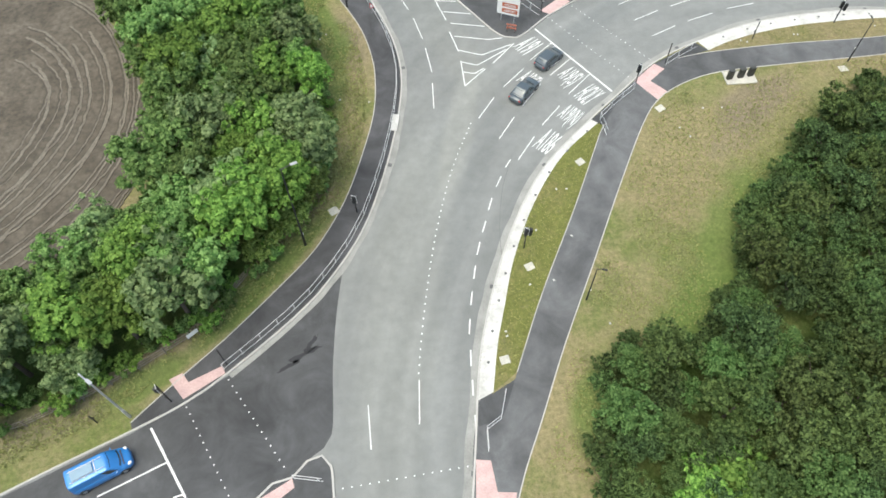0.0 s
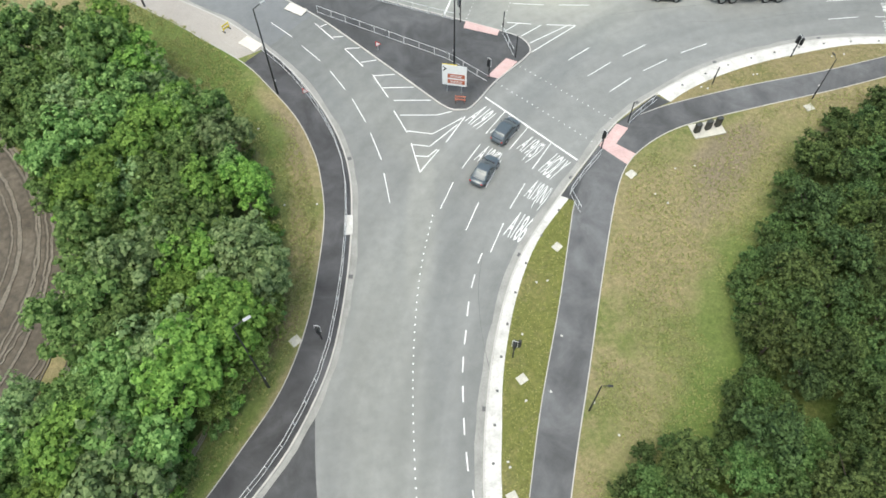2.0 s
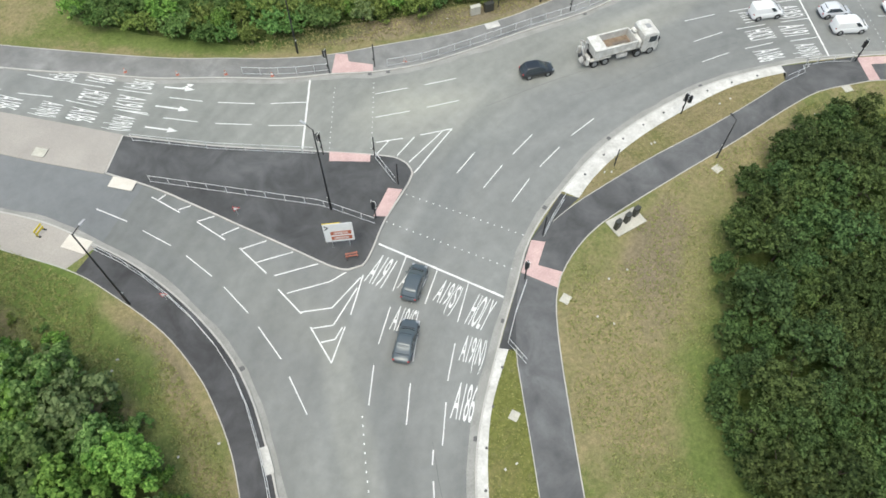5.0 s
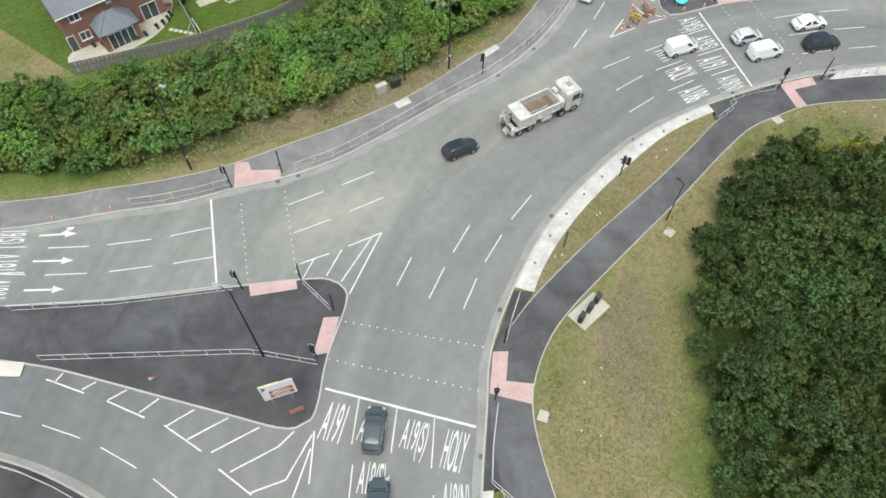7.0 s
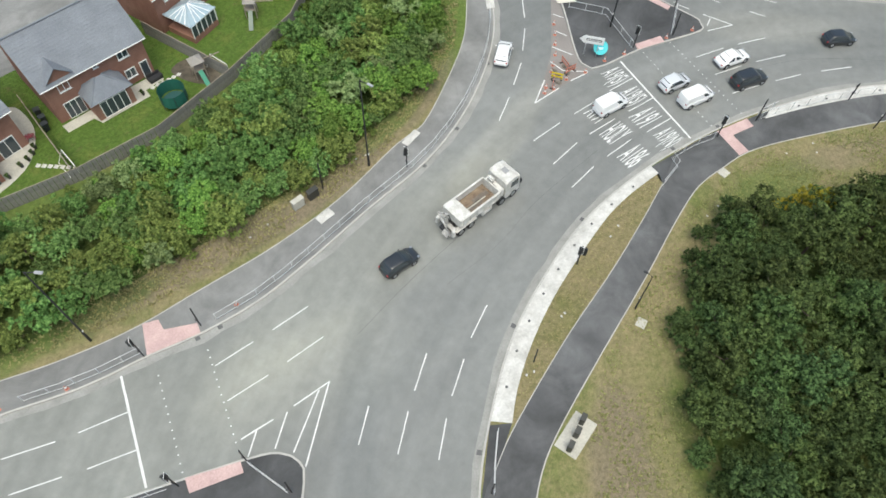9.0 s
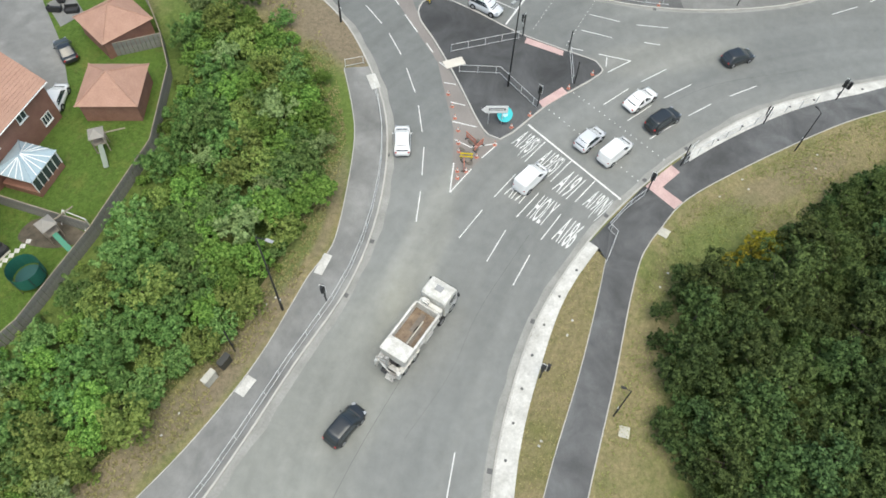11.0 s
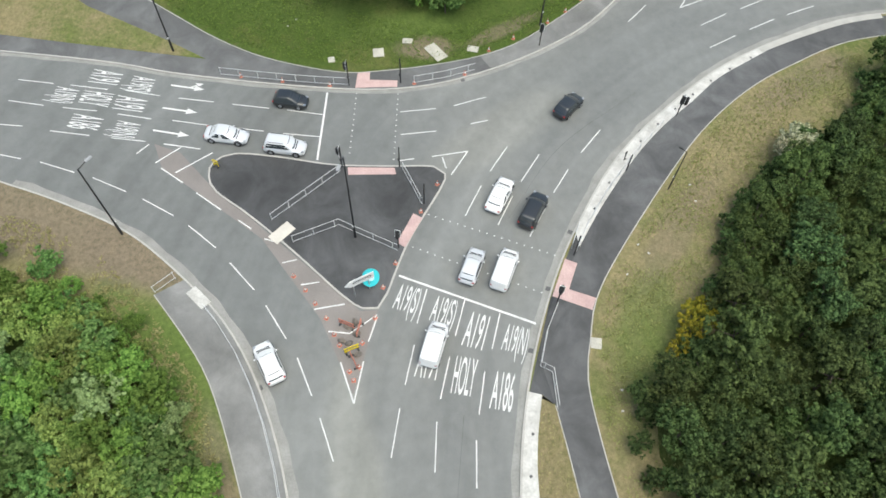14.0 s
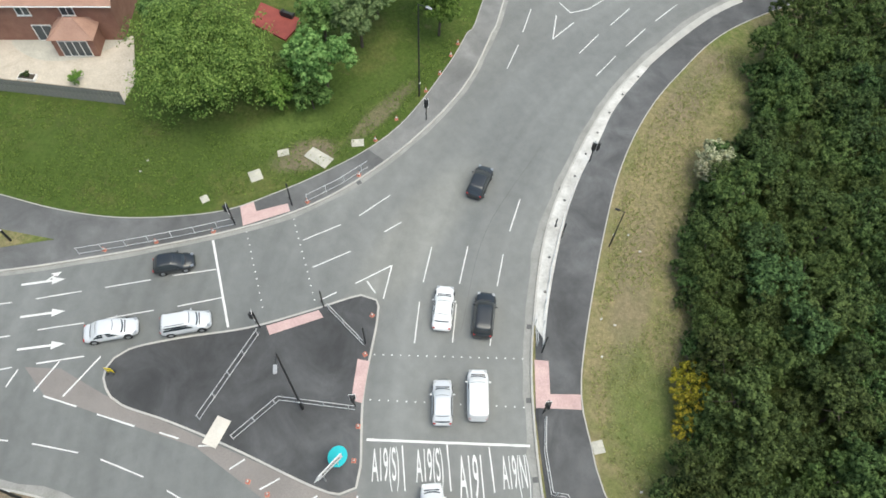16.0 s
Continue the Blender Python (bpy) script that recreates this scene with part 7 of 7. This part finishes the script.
def board_fence(line, label, h=1.8):
    """Close-boarded fence; each board is a part."""
    t = thing("garden_fence", label, "fence", None, "garden fences")
    me = mesh_of(box(bmesh.new(), 0, 0, h / 2, 0.43, 0.05, h, 0.01), "board", M_BOARD)
    pts = [Vector(p) for p in line]
    for a, b in zip(pts, pts[1:]):
        d = b - a
        n = max(1, int(d.length / 0.45))
        ang = math.degrees(math.atan2(d.y, d.x))
        for i in range(n):
            p = a.lerp(b, (i + 0.5) / n)
            o = new("board", me)
            o.parent = t
            o.matrix_basis = pose(p.x, p.y, TOP_Z, 0, 0, ang + (2 if i % 2 else -2))
        bm = box(bmesh.new(), 0, 0, 0, d.length, 0.09, 0.05)
        m = a.lerp(b, 0.5)
        part("cap_rail", bm, M_TIMBER, t, "", pose(m.x, m.y, TOP_Z + h + 0.02, 0, 0, ang))
    return t


board_fence([(20, 112), (25.7, 109.4), (33.1, 106.2), (41.3, 103.9), (51.2, 103.7), (61.9, 104.4), (71.2, 108.2), (75.4, 111.8), (79.2, 115.7), (84.7, 122.6)], "long grey close-boarded garden fence behind the hedge belt")
board_fence([(35.9, 118.7), (32.7, 106.6)], "grey boarded fence between two gardens")
board_fence([(51.0, 117.0), (51.5, 104.2)], "grey boarded fence between two gardens")
board_fence([(71.5, 115.8), (75.2, 111.5)], "grey boarded fence beside a garage")
board_fence([(131.5, 96.0), (128.1, 90.8), (120.8, 79.6)], "pale grey boarded fence along the green verge")


def window(parent, x, y, z, w, h, lights=2, ang=0.0, door=False):
    """A framed window or glazed door on a wall that faces -y of its house."""
    t = 0.08
    f = bmesh.new()
    rings = []
    for yy in (-0.05, 0.04):
        rings.append([[f.verts.new((sx * (w / 2 - d), yy, sz * (h / 2 - d))) for sx, sz in ((-1, -1), (1, -1), (1, 1), (-1, 1))] for d in (0, t)])
    for i in range(4):
        j = (i + 1) % 4
        f.faces.new((rings[0][0][i], rings[0][0][j], rings[0][1][j], rings[0][1][i]))
        f.faces.new((rings[1][0][j], rings[1][0][i], rings[1][1][i], rings[1][1][j]))
        f.faces.new((rings[0][0][j], rings[0][0][i], rings[1][0][i], rings[1][0][j]))
        f.faces.new((rings[0][1][i], rings[0][1][j], rings[1][1][j], rings[1][1][i]))
    o = part("glazed_door" if door else "window", f, M_UPVC, parent, "white framed glazed door" if door else "white framed window", pose(x, y, z, 0, 0, ang))
    for i in range(1, lights):
        part("mullion", box(bmesh.new(), -w / 2 + t / 2 + (w - t) * i / lights, 0, 0, t, 0.085, h - t), M_UPVC, o)
    for i in range(lights):
        k = (w - t) / lights
        part("pane", box(bmesh.new(), -w / 2 + t / 2 + k * (i + 0.5), 0.0, 0, k - t, 0.03, h - 2 * t), M_PANE, o)
    if not door:
        part("sill", box(bmesh.new(), 0, -0.06, -h / 2 - 0.04, w + 0.12, 0.14, 0.06, 0.01), M_UPVC, o)
    return o


def gable_roof(parent, x0, x1, y0, y1, ze, zr, mat, over=0.35, along=True):
    """A pitched roof with thickness; ridge along x. Slate courses are real steps."""
    ym = (y0 + y1) / 2
    for s, ya in ((-1, y0 - over), (1, y1 + over)):
        n = 18
        bm = bmesh.new()
        za = ze - over * (zr - ze) / (ym - y0)
        prof = [(ya, za - 0.04)]
        for i in range(n):
            for u, lift in ((i / n, 0.10), ((i + 1) / n, 0.075)):
                prof.append((ya + (ym - ya) * u, za + (zr - za) * u + lift))
        prof.append((ym, zr - 0.04))
        ends = [[bm.verts.new((x, y, z)) for y, z in prof] for x in (x0 - over, x1 + over)]
        for i in range(len(prof)):
            j = (i + 1) % len(prof)
            bm.faces.new((ends[0][i], ends[0][j], ends[1][j], ends[1][i]))
        bm.faces.new(ends[0])
        bm.faces.new(list(reversed(ends[1])))
        bmesh.ops.recalc_face_normals(bm, faces=bm.faces[:])
        part("roof_slope", bm, mat, parent)
    part("ridge", box(bmesh.new(), (x0 + x1) / 2, ym, zr + 0.09, x1 - x0 + 2 * over, 0.28, 0.12, 0.04), mat, parent)
    part("gutter", box(bmesh.new(), (x0 + x1) / 2, y0 - over - 0.05, ze - over * 0.7, x1 - x0 + 2 * over, 0.12, 0.1, 0.03), M_UPVC, parent, "white gutter")


def walls(parent, x0, x1, y0, y1, ze, zr, mat):
    bm = bmesh.new()
    ym = (y0 + y1) / 2
    low = [bm.verts.new(p) for p in ((x0, y0, -0.1), (x1, y0, -0.1), (x1, y1, -0.1), (x0, y1, -0.1))]
    up = [bm.verts.new(p) for p in ((x0, y0, ze), (x1, y0, ze), (x1, y1, ze), (x0, y1, ze))]
    r0, r1 = bm.verts.new((x0, ym, zr)), bm.verts.new((x1, ym, zr))
    bm.faces.new((low[0], low[1], up[1], up[0]))
    bm.faces.new((low[2], low[3], up[3], up[2]))
    bm.faces.new((low[1], low[2], up[2], r1, up[1]))
    bm.faces.new((low[3], low[0], up[0], r0, up[3]))
    bmesh.ops.recalc_face_normals(bm, faces=bm.faces[:])
    return part("wall", bm, mat, parent)


def hip_roof(parent, x0, x1, y0, y1, ze, zr, mat, over=0.3, ridge=0.0):
    xm, ym = (x0 + x1) / 2, (y0 + y1) / 2
    bm = bmesh.new()
    b = [bm.verts.new(p) for p in ((x0 - over, y0 - over, ze), (x1 + over, y0 - over, ze), (x1 + over, y1 + over, ze), (x0 - over, y1 + over, ze))]
    r0, r1 = bm.verts.new((xm - ridge / 2 - 0.01, ym, zr)), bm.verts.new((xm + ridge / 2 + 0.01, ym, zr))
    bm.faces.new((b[0], b[1], r1, r0))
    bm.faces.new((b[1], b[2], r1))
    bm.faces.new((b[2], b[3], r0, r1))
    bm.faces.new((b[3], b[0], r0))
    bm.faces.new(list(reversed(b)))
    bmesh.ops.recalc_face_normals(bm, faces=bm.faces[:])
    rf = part("hip_roof", bm, mat, parent)
    h = bmesh.new()
    for p, q in ((b_, r) for b_, r in (((x0 - over, y0 - over, ze), (xm - ridge / 2, ym, zr)), ((x1 + over, y0 - over, ze), (xm + ridge / 2, ym, zr)), ((x1 + over, y1 + over, ze), (xm + ridge / 2, ym, zr)), ((x0 - over, y1 + over, ze), (xm - ridge / 2, ym, zr)))):
        tube(h, p, q, 0.09, 0.09, 6)
    part("hip_tiles", h, mat, rf)


def brick_house(x, y, ang, length, depth, label, roof, ze=5.0, zr=8.2, sun_x=None, gable_x=None, wins=(), doors=()):
    """Front wall on y = 0 of the house, from x = 0 to length."""
    t = thing("house", label, "house", pose(x, y, TOP_Z, 0, 0, ang), "houses")
    walls(t, 0, length, 0, depth, ze, zr, M_BRICK)
    gable_roof(t, 0, length, 0, depth, ze, zr, roof)
    for wx, wz, w, h, n in wins:
        window(t, wx, -0.03, wz, w, h, n)
    for wx, w, n in doors:
        window(t, wx, -0.03, 1.08, w, 2.1, n, 0, True)
    if gable_x is not None:
        bm = bmesh.new()
        vs = [bm.verts.new(p) for p in ((gable_x - 1.2, -0.06, ze - 1.4), (gable_x + 1.2, -0.06, ze - 1.4), (gable_x + 1.2, -0.06, ze + 0.2), (gable_x, -0.06, ze + 1.3), (gable_x - 1.2, -0.06, ze + 0.2))]
        vb = [bm.verts.new((v.co.x, 1.6, v.co.z)) for v in vs]
        bm.faces.new(vs)
        for i in range(5):
            bm.faces.new((vs[i], vs[(i + 1) % 5], vb[(i + 1) % 5], vb[i]))
        bmesh.ops.recalc_face_normals(bm, faces=bm.faces[:])
        g = part("dormer_gable", bm, M_BRICK, t)
        for s in (-1, 1):
            bm = bmesh.new()
            q = [(gable_x, -0.3, ze + 1.42), (gable_x + s * 1.45, -0.3, ze + 0.1), (gable_x + s * 1.45, 1.7, ze + 0.1), (gable_x, 2.4, ze + 1.42)]
            vs = [bm.verts.new(p) for p in q]
            f = bm.faces.new(vs)
            r = bmesh.ops.extrude_face_region(bm, geom=[f])
            bmesh.ops.translate(bm, verts=[v for v in r["geom"] if isinstance(v, bmesh.types.BMVert)], vec=(0, 0, 0.1))
            bmesh.ops.recalc_face_normals(bm, faces=bm.faces[:])
            part("dormer_roof", bm, roof, g)
    if sun_x is not None:
        bm = box(bmesh.new(), sun_x, -1.2, 1.15, 4.2, 2.5, 2.5)
        part("sun_room_wall", bm, M_BRICK, t)
        hip_roof(t, sun_x - 2.1, sun_x + 2.1, -2.45, 0.4, 2.4, 4.0, roof, 0.25, 0.8)
        window(t, sun_x, -2.48, 1.15, 3.0, 2.1, 4, 0, True)
    return t


brick_house(36.6, 113.7, -11, 11.0, 9.0, "red brick detached house with a blue-grey slate roof", M_SLATE, sun_x=5.2, gable_x=2.0, wins=((2.0, 4.1, 1.2, 1.2, 2), (8.6, 4.2, 1.2, 1.2, 2), (8.6, 1.5, 1.2, 1.1, 2), (5.6, 4.4, 0.5, 0.5, 1)), doors=((2.0, 1.9, 3), (10.2, 0.9, 1)))
brick_house(21.8, 115.4, -6, 11.2, 9.0, "red brick detached house with a blue-grey slate roof", M_SLATE, sun_x=5.0, gable_x=9.0, wins=((9.0, 4.1, 1.3, 1.2, 2), (1.6, 4.2, 1.2, 1.2, 2), (1.8, 1.5, 1.2, 1.1, 2), (5.6, 4.4, 0.5, 0.5, 1)), doors=((9.4, 1.9, 2), (0.2, 0.9, 1)))
h3 = brick_house(52.3, 115.2, 2, 10.0, 9.0, "red brick house with a terracotta roof and conservatory", M_TILE, wins=((6.2, 4.1, 1.2, 1.2, 2), (8.4, 1.5, 1.2, 1.1, 3), (2.0, 4.1, 1.2, 1.2, 2)))
cv = thing("conservatory", "white framed conservatory with a pale glazed hipped roof", "conservatory", pose(53.2, 111.1, TOP_Z, 0, 0, 4))
part("dwarf_wall", box(bmesh.new(), 1.9, 1.95, 0.35, 3.9, 3.9, 0.8), M_BRICK, cv)
part("frame", box(bmesh.new(), 1.9, 1.95, 2.3, 3.95, 3.95, 0.14), M_UPVC, cv)
for i in range(6):
    part("mullion", box(bmesh.new(), 0.02 + i * 0.75, 0.02, 1.5, 0.08, 0.1, 1.6), M_UPVC, cv)
    part("mullion", box(bmesh.new(), 3.82, 0.02 + i * 0.75, 1.5, 0.1, 0.08, 1.6), M_UPVC, cv)
part("pane", box(bmesh.new(), 1.9, 0.06, 1.5, 3.7, 0.03, 1.5), M_PANE, cv)
part("pane", box(bmesh.new(), 3.78, 1.95, 1.5, 0.03, 3.7, 1.5), M_PANE, cv)
hip_roof(cv, 0, 3.85, 0, 3.9, 2.38, 3.4, plain("pale_blue_polycarbonate", (0.34, 0.43, 0.48), 0.2), 0.1, 0.4)

for i in range(1, 5):
    u = 3.9 * i / 5
    for p, q in (((u, -0.1, 2.40), (1.92 if u < 1.9 else 2.0, 1.9, 3.42)), ((3.95, u, 2.40), (2.1, 1.95, 3.42)), ((-0.1, u, 2.40), (1.75, 1.95, 3.42))):
        part("glazing_bar", tube(bmesh.new(), p, q, 0.045, 0.045, 6), M_UPVC, cv)


def garage(x, y, ang, label):
    t = thing("garage", label, "garage", pose(x, y, TOP_Z, 0, 0, ang), "garages")
    part("wall", box(bmesh.new(), 0, 0, 1.2, 5.6, 5.4, 2.5), M_BRICK, t)
    hip_roof(t, -2.8, 2.8, -2.7, 2.7, 2.4, 4.3, M_TILE, 0.3, 0.0)
    part("garage_door", box(bmesh.new(), 0, 2.71, 1.1, 4.4, 0.06, 2.1, 0.01), M_UPVC, t)
    return t


garage(66.3, 111.3, -68, "brick double garage with a pyramid terracotta roof")
garage(74.8, 117.0, -25, "brick double garage with a pyramid terracotta roof")
brick_house(136.2, 91.2, -114.5, 15.0, 9.0, "red brick house behind a buff paved garden", M_TILE, wins=((6.0, 4.0, 1.4, 1.2, 2), (10.5, 4.0, 1.4, 1.2, 2), (2.5, 4.0, 1.2, 1.2, 2)), doors=((7.0, 2.0, 2),), sun_x=10.8)
o = slab("patio", [(128.3, 90.6), (121.2, 79.7), (123.5, 78.0), (130.2, 76.6), (136.0, 90.8)], TOP_Z + 0.05, 0.06, M_PATIO)
tagged(o, "buff paved patio and gravel garden", "patio", kind="structure")
o = slab("patio_terrace", curve_through([(134.6, 88.5), (131.2, 86.8), (129.4, 83.6), (129.2, 80.0), (130.5, 77.4), (133.0, 80.0), (135.4, 86.0)], 0.5, True), TOP_Z + 0.06, 0.05, M_SLAB)
tagged(o, "curved pale paved terrace at the house", "patio", kind="structure")
o = slab("garden_deck", [(126.9, 64.6), (122.7, 62.0), (124.8, 59.2), (129.5, 62.5)], TOP_Z + 0.2, 0.22, surface("red_stained_decking", (0.25, 0.05, 0.04), (0.34, 0.08, 0.06), 1.0, 12.0, 0.8))
tagged(o, "red stained timber garden deck", "deck", kind="structure")
# patios of the north gardens
for pts_, lab in (([(36.4, 113.4), (36.2, 112.2), (39.0, 111.6), (39.1, 110.4), (44.6, 109.3), (44.9, 110.3), (47.2, 110.0), (47.5, 111.3)], "pale stepped slab patio"), (curve_through([(20.5, 113.6), (24, 111.9), (28.0, 111.4), (31.6, 112.3), (34.5, 115.5), (35.2, 119.5), (33.4, 119.8), (32.8, 114.6), (27, 115), (21.5, 115.6)], 0.6, True), "curved pale gravel patio")):
    o = slab("patio", pts_, TOP_Z + 0.06, 0.05, M_SLAB)
    tagged(o, lab + " behind the house", "patio", kind="structure")
sb = mesh_of(box(bmesh.new(), 0, 0, 0, 0.45, 0.45, 0.04, 0.01), "stepping_stone", M_STRIP)
for x0, y0, x1, y1, n in ((31.6, 111.2, 33.2, 108.6, 6), (45.6, 110.0, 48.6, 109.2, 6), (74.6, 121.6, 79.2, 121.0, 9), (22.0, 111.8, 20.6, 112.6, 3)):
    for i in range(n):
        o = new("stepping_stone", sb)
        o.matrix_basis = pose(x0 + (x1 - x0) * i / (n - 1), y0 + (y1 - y0) * i / (n - 1), TOP_Z + 0.05, 0, 0, 20)
        tagged(o, "pale square stepping stone in the lawn", "paving stone", "stepping stones")
o = slab("bark_bed", curve_through([(48.5, 110.3), (48.6, 107.2), (50.0, 105.0), (51.2, 104.6), (51.1, 109.8)], 0.5, True), TOP_Z + 0.06, 0.05, M_SOIL)
tagged(o, "brown bark play bed in the garden corner", "bed", kind="structure")
tr = thing("trampoline", "green netted round trampoline on the lawn", "trampoline", pose(45.4, 106.2, TOP_Z))
M_NET = plain("green_mesh_net", (0.02, 0.13, 0.09), 0.7)
bm = bmesh.new()
bmesh.ops.create_cone(bm, cap_ends=False, segments=20, radius1=1.4, radius2=1.4, depth=1.5, matrix=Matrix.Translation((0, 0, 1.5)))
part("net", bm, M_NET, tr)
part("mat", tube(bmesh.new(), (0, 0, 0.66), (0, 0, 0.72), 1.25, 1.25, 20), plain("dark_teal_mat", (0.02, 0.08, 0.08), 0.6), tr)
for i in range(6):
    a = i * math.pi / 3
    part("pole", tube(bmesh.new(), (1.42 * math.cos(a), 1.42 * math.sin(a), -0.02), (1.42 * math.cos(a), 1.42 * math.sin(a), 2.3), 0.03, 0.03, 6), M_TRIM, tr)


def goal(x, y, a):
    t = thing("football_goal", "small white tubular football goal on the lawn", "football goal", pose(x, y, TOP_Z, 0, 0, a), "football goals")
    for s in (-1, 1):
        part("post", tube(bmesh.new(), (s * 1.3, 0, 0), (s * 1.3, 0, 1.3), 0.045, 0.045, 6), M_WHITE, t)
        part("back_stay", tube(bmesh.new(), (s * 1.3, 0, 1.3), (s * 1.3, 0.9, 0), 0.03, 0.03, 6), M_WHITE, t)
    part("crossbar", tube(bmesh.new(), (-1.3, 0, 1.3), (1.3, 0, 1.3), 0.045, 0.045, 6), M_WHITE, t)
    part("back_bar", tube(bmesh.new(), (-1.3, 0.9, 0.03), (1.3, 0.9, 0.03), 0.03, 0.03, 6), M_WHITE, t)


goal(33.6, 108.4, 78)
goal(52.0, 106.2, 88)


def climbing_frame(x, y, a, slide):
    t = thing("climbing_frame", "timber climbing frame with a plastic slide", "climbing frame", pose(x, y, TOP_Z, 0, 0, a))
    for sx in (-0.6, 0.6):
        for sy in (-0.6, 0.6):
            part("leg", box(bmesh.new(), sx, sy, 1.1, 0.1, 0.1, 2.3), M_TIMBER, t)
    part("platform", box(bmesh.new(), 0, 0, 1.2, 1.3, 1.3, 0.08), M_TIMBER, t)
    bm = bmesh.new()
    hipm = plain("weathered_play_roof", (0.30, 0.28, 0.25), 0.9)
    bmesh.ops.create_cone(bm, cap_ends=True, segments=4, radius1=1.05, radius2=0.05, depth=0.6, matrix=Matrix.Translation((0, 0, 2.5)) @ pose(0, 0, 0, 0, 0, 45))
    part("roof", bm, hipm, t)
    bm = box(bmesh.new(), 0, 0, 0, 2.4, 0.5, 0.08, 0.02)
    part("slide", bm, slide, t, "plastic slide", pose(1.65, 0, 0.68, 0, 27, 0))
    part("beam", box(bmesh.new(), 0, 1.6, 2.0, 0.1, 2.2, 0.1), M_TIMBER, t)


climbing_frame(49.9, 107.2, -110, plain("green_plastic", (0.02, 0.2, 0.12), 0.5))
climbing_frame(60.4, 109.3, -140, plain("grey_green_plastic", (0.16, 0.2, 0.16), 0.5))


# garden clutter
pm = mesh_of(tube(bmesh.new(), (0, 0, 0), (0, 0, 0.38), 0.14, 0.2, 10), "pot", plain("dark_glazed_pot", (0.05, 0.045, 0.045), 0.4))
lf = crown_mesh("pot_leaves", 301, 0.3, 0.75, 0.35, 5, 120, 0.09, M_LEAF_B)[0]
for x, y in ((23.8, 114.6), (24.6, 113.9), (25.6, 113.3), (26.5, 112.9), (27.3, 112.6), (28.0, 112.3), (29.0, 112.1), (30.6, 112.3), (31.5, 112.4), (32.3, 112.7), (32.9, 113.2), (44.3, 110.0)):
    t = thing("plant_pot", "dark glazed pot with a small plant on the patio", "plant pot", pose(x, y, TOP_Z + 0.06), "plant pots")
    o = new("pot", pm)
    o.parent = t
    o = new("plant", lf)
    o.parent = t


def wheelie_bin(x, y, a, mat, label):
    t = thing("wheelie_bin", label, "bin", pose(x, y, TOP_Z + 0.04, 0, 0, a), "wheelie bins")
    bm = bmesh.new()
    loft(bm, [[(-0.2, -0.22, 0.05), (0.2, -0.22, 0.05), (0.2, 0.22, 0.05), (-0.2, 0.22, 0.05)], [(-0.28, -0.3, 0.95), (0.28, -0.3, 0.95), (0.28, 0.3, 0.95), (-0.28, 0.3, 0.95)]])
    part("body", bm, mat, t)
    part("lid", box(bmesh.new(), 0, 0, 0.99, 0.62, 0.66, 0.07, 0.02), mat, t)
    for s in (-1, 1):
        part("wheel", tube(bmesh.new(), (s * 0.2, 0.24, 0.1), (s * 0.26, 0.24, 0.1), 0.1, 0.1, 10), M_TYRE, t)


M_BIN = plain("dark_grey_bin_plastic", (0.03, 0.035, 0.035), 0.5)
for x, y, a in ((36.0, 116.4, 70), (35.7, 115.2, 75), (35.2, 114.2, 80)):
    wheelie_bin(x, y, a, M_BIN, "dark grey wheelie bin beside the house")


def garden_sofa(x, y, a, label):
    t = thing("garden_sofa", label, "garden sofa", pose(x, y, TOP_Z + 0.06, 0, 0, a), "garden furniture")
    part("seat", box(bmesh.new(), 0, 0, 0.25, 1.5, 0.75, 0.4, 0.06), M_TRIM, t)
    part("backrest", box(bmesh.new(), 0, 0.33, 0.6, 1.5, 0.14, 0.45, 0.05), M_TRIM, t)
    for s in (-1, 1):
        part("armrest", box(bmesh.new(), s * 0.72, 0, 0.45, 0.14, 0.75, 0.35, 0.04), M_TRIM, t)


o = slab("patio", [(76.0, 127.7), (79.0, 126.7), (76.3, 122.8), (73.4, 123.9)], TOP_Z + 0.06, 0.05, M_MIDASPH)
tagged(o, "grey slab patio behind a house", "patio", kind="structure")
for x, y, a in ((77.3, 126.4, 20), (76.0, 124.1, -60), (75.4, 126.0, 110)):
    garden_sofa(x, y, a, "dark woven garden sofa on a grey patio")
garden_sofa(46.6, 112.2 - 1.6, -11, "dark garden bench against the house")
garden_sofa(126.2, 60.5, 40, "dark garden seat on the red deck")
pl = thing("raised_planter", "white edged raised planter with dark plants", "planter", pose(128.4, 87.8, TOP_Z + 0.05, 0, 0, 57))
part("box", box(bmesh.new(), 0, 0, 0.2, 1.8, 0.9, 0.4, 0.02), M_UPVC, pl)
part("soil", box(bmesh.new(), 0, 0, 0.4, 1.6, 0.7, 0.06), M_SOIL, pl)
o = new("foliage", crown_mesh("planter_leaves", 303, 0.5, 0.9, 0.4, 8, 400, 0.09, M_LEAF_B)[0])
o.parent = pl
fl = plant_kind("flower_bush", 401, 0.7, 1.0, 0.1, 8, 700, 0.08, leaf_material("pink_flowers", (0.10, 0.06, 0.03), (0.55, 0.12, 0.16), 0.0), 0.03)
set_plant(fl, 33.4, 114.3, TOP_Z + 0.06, 0, 1.0, "small bush with pink flowers by the patio", "shrub", "")
set_plant(SHRUB[0], 125.8, 83.3, TOP_Z, 0, 0.45, "small dark garden shrub on gravel", "shrub", "")
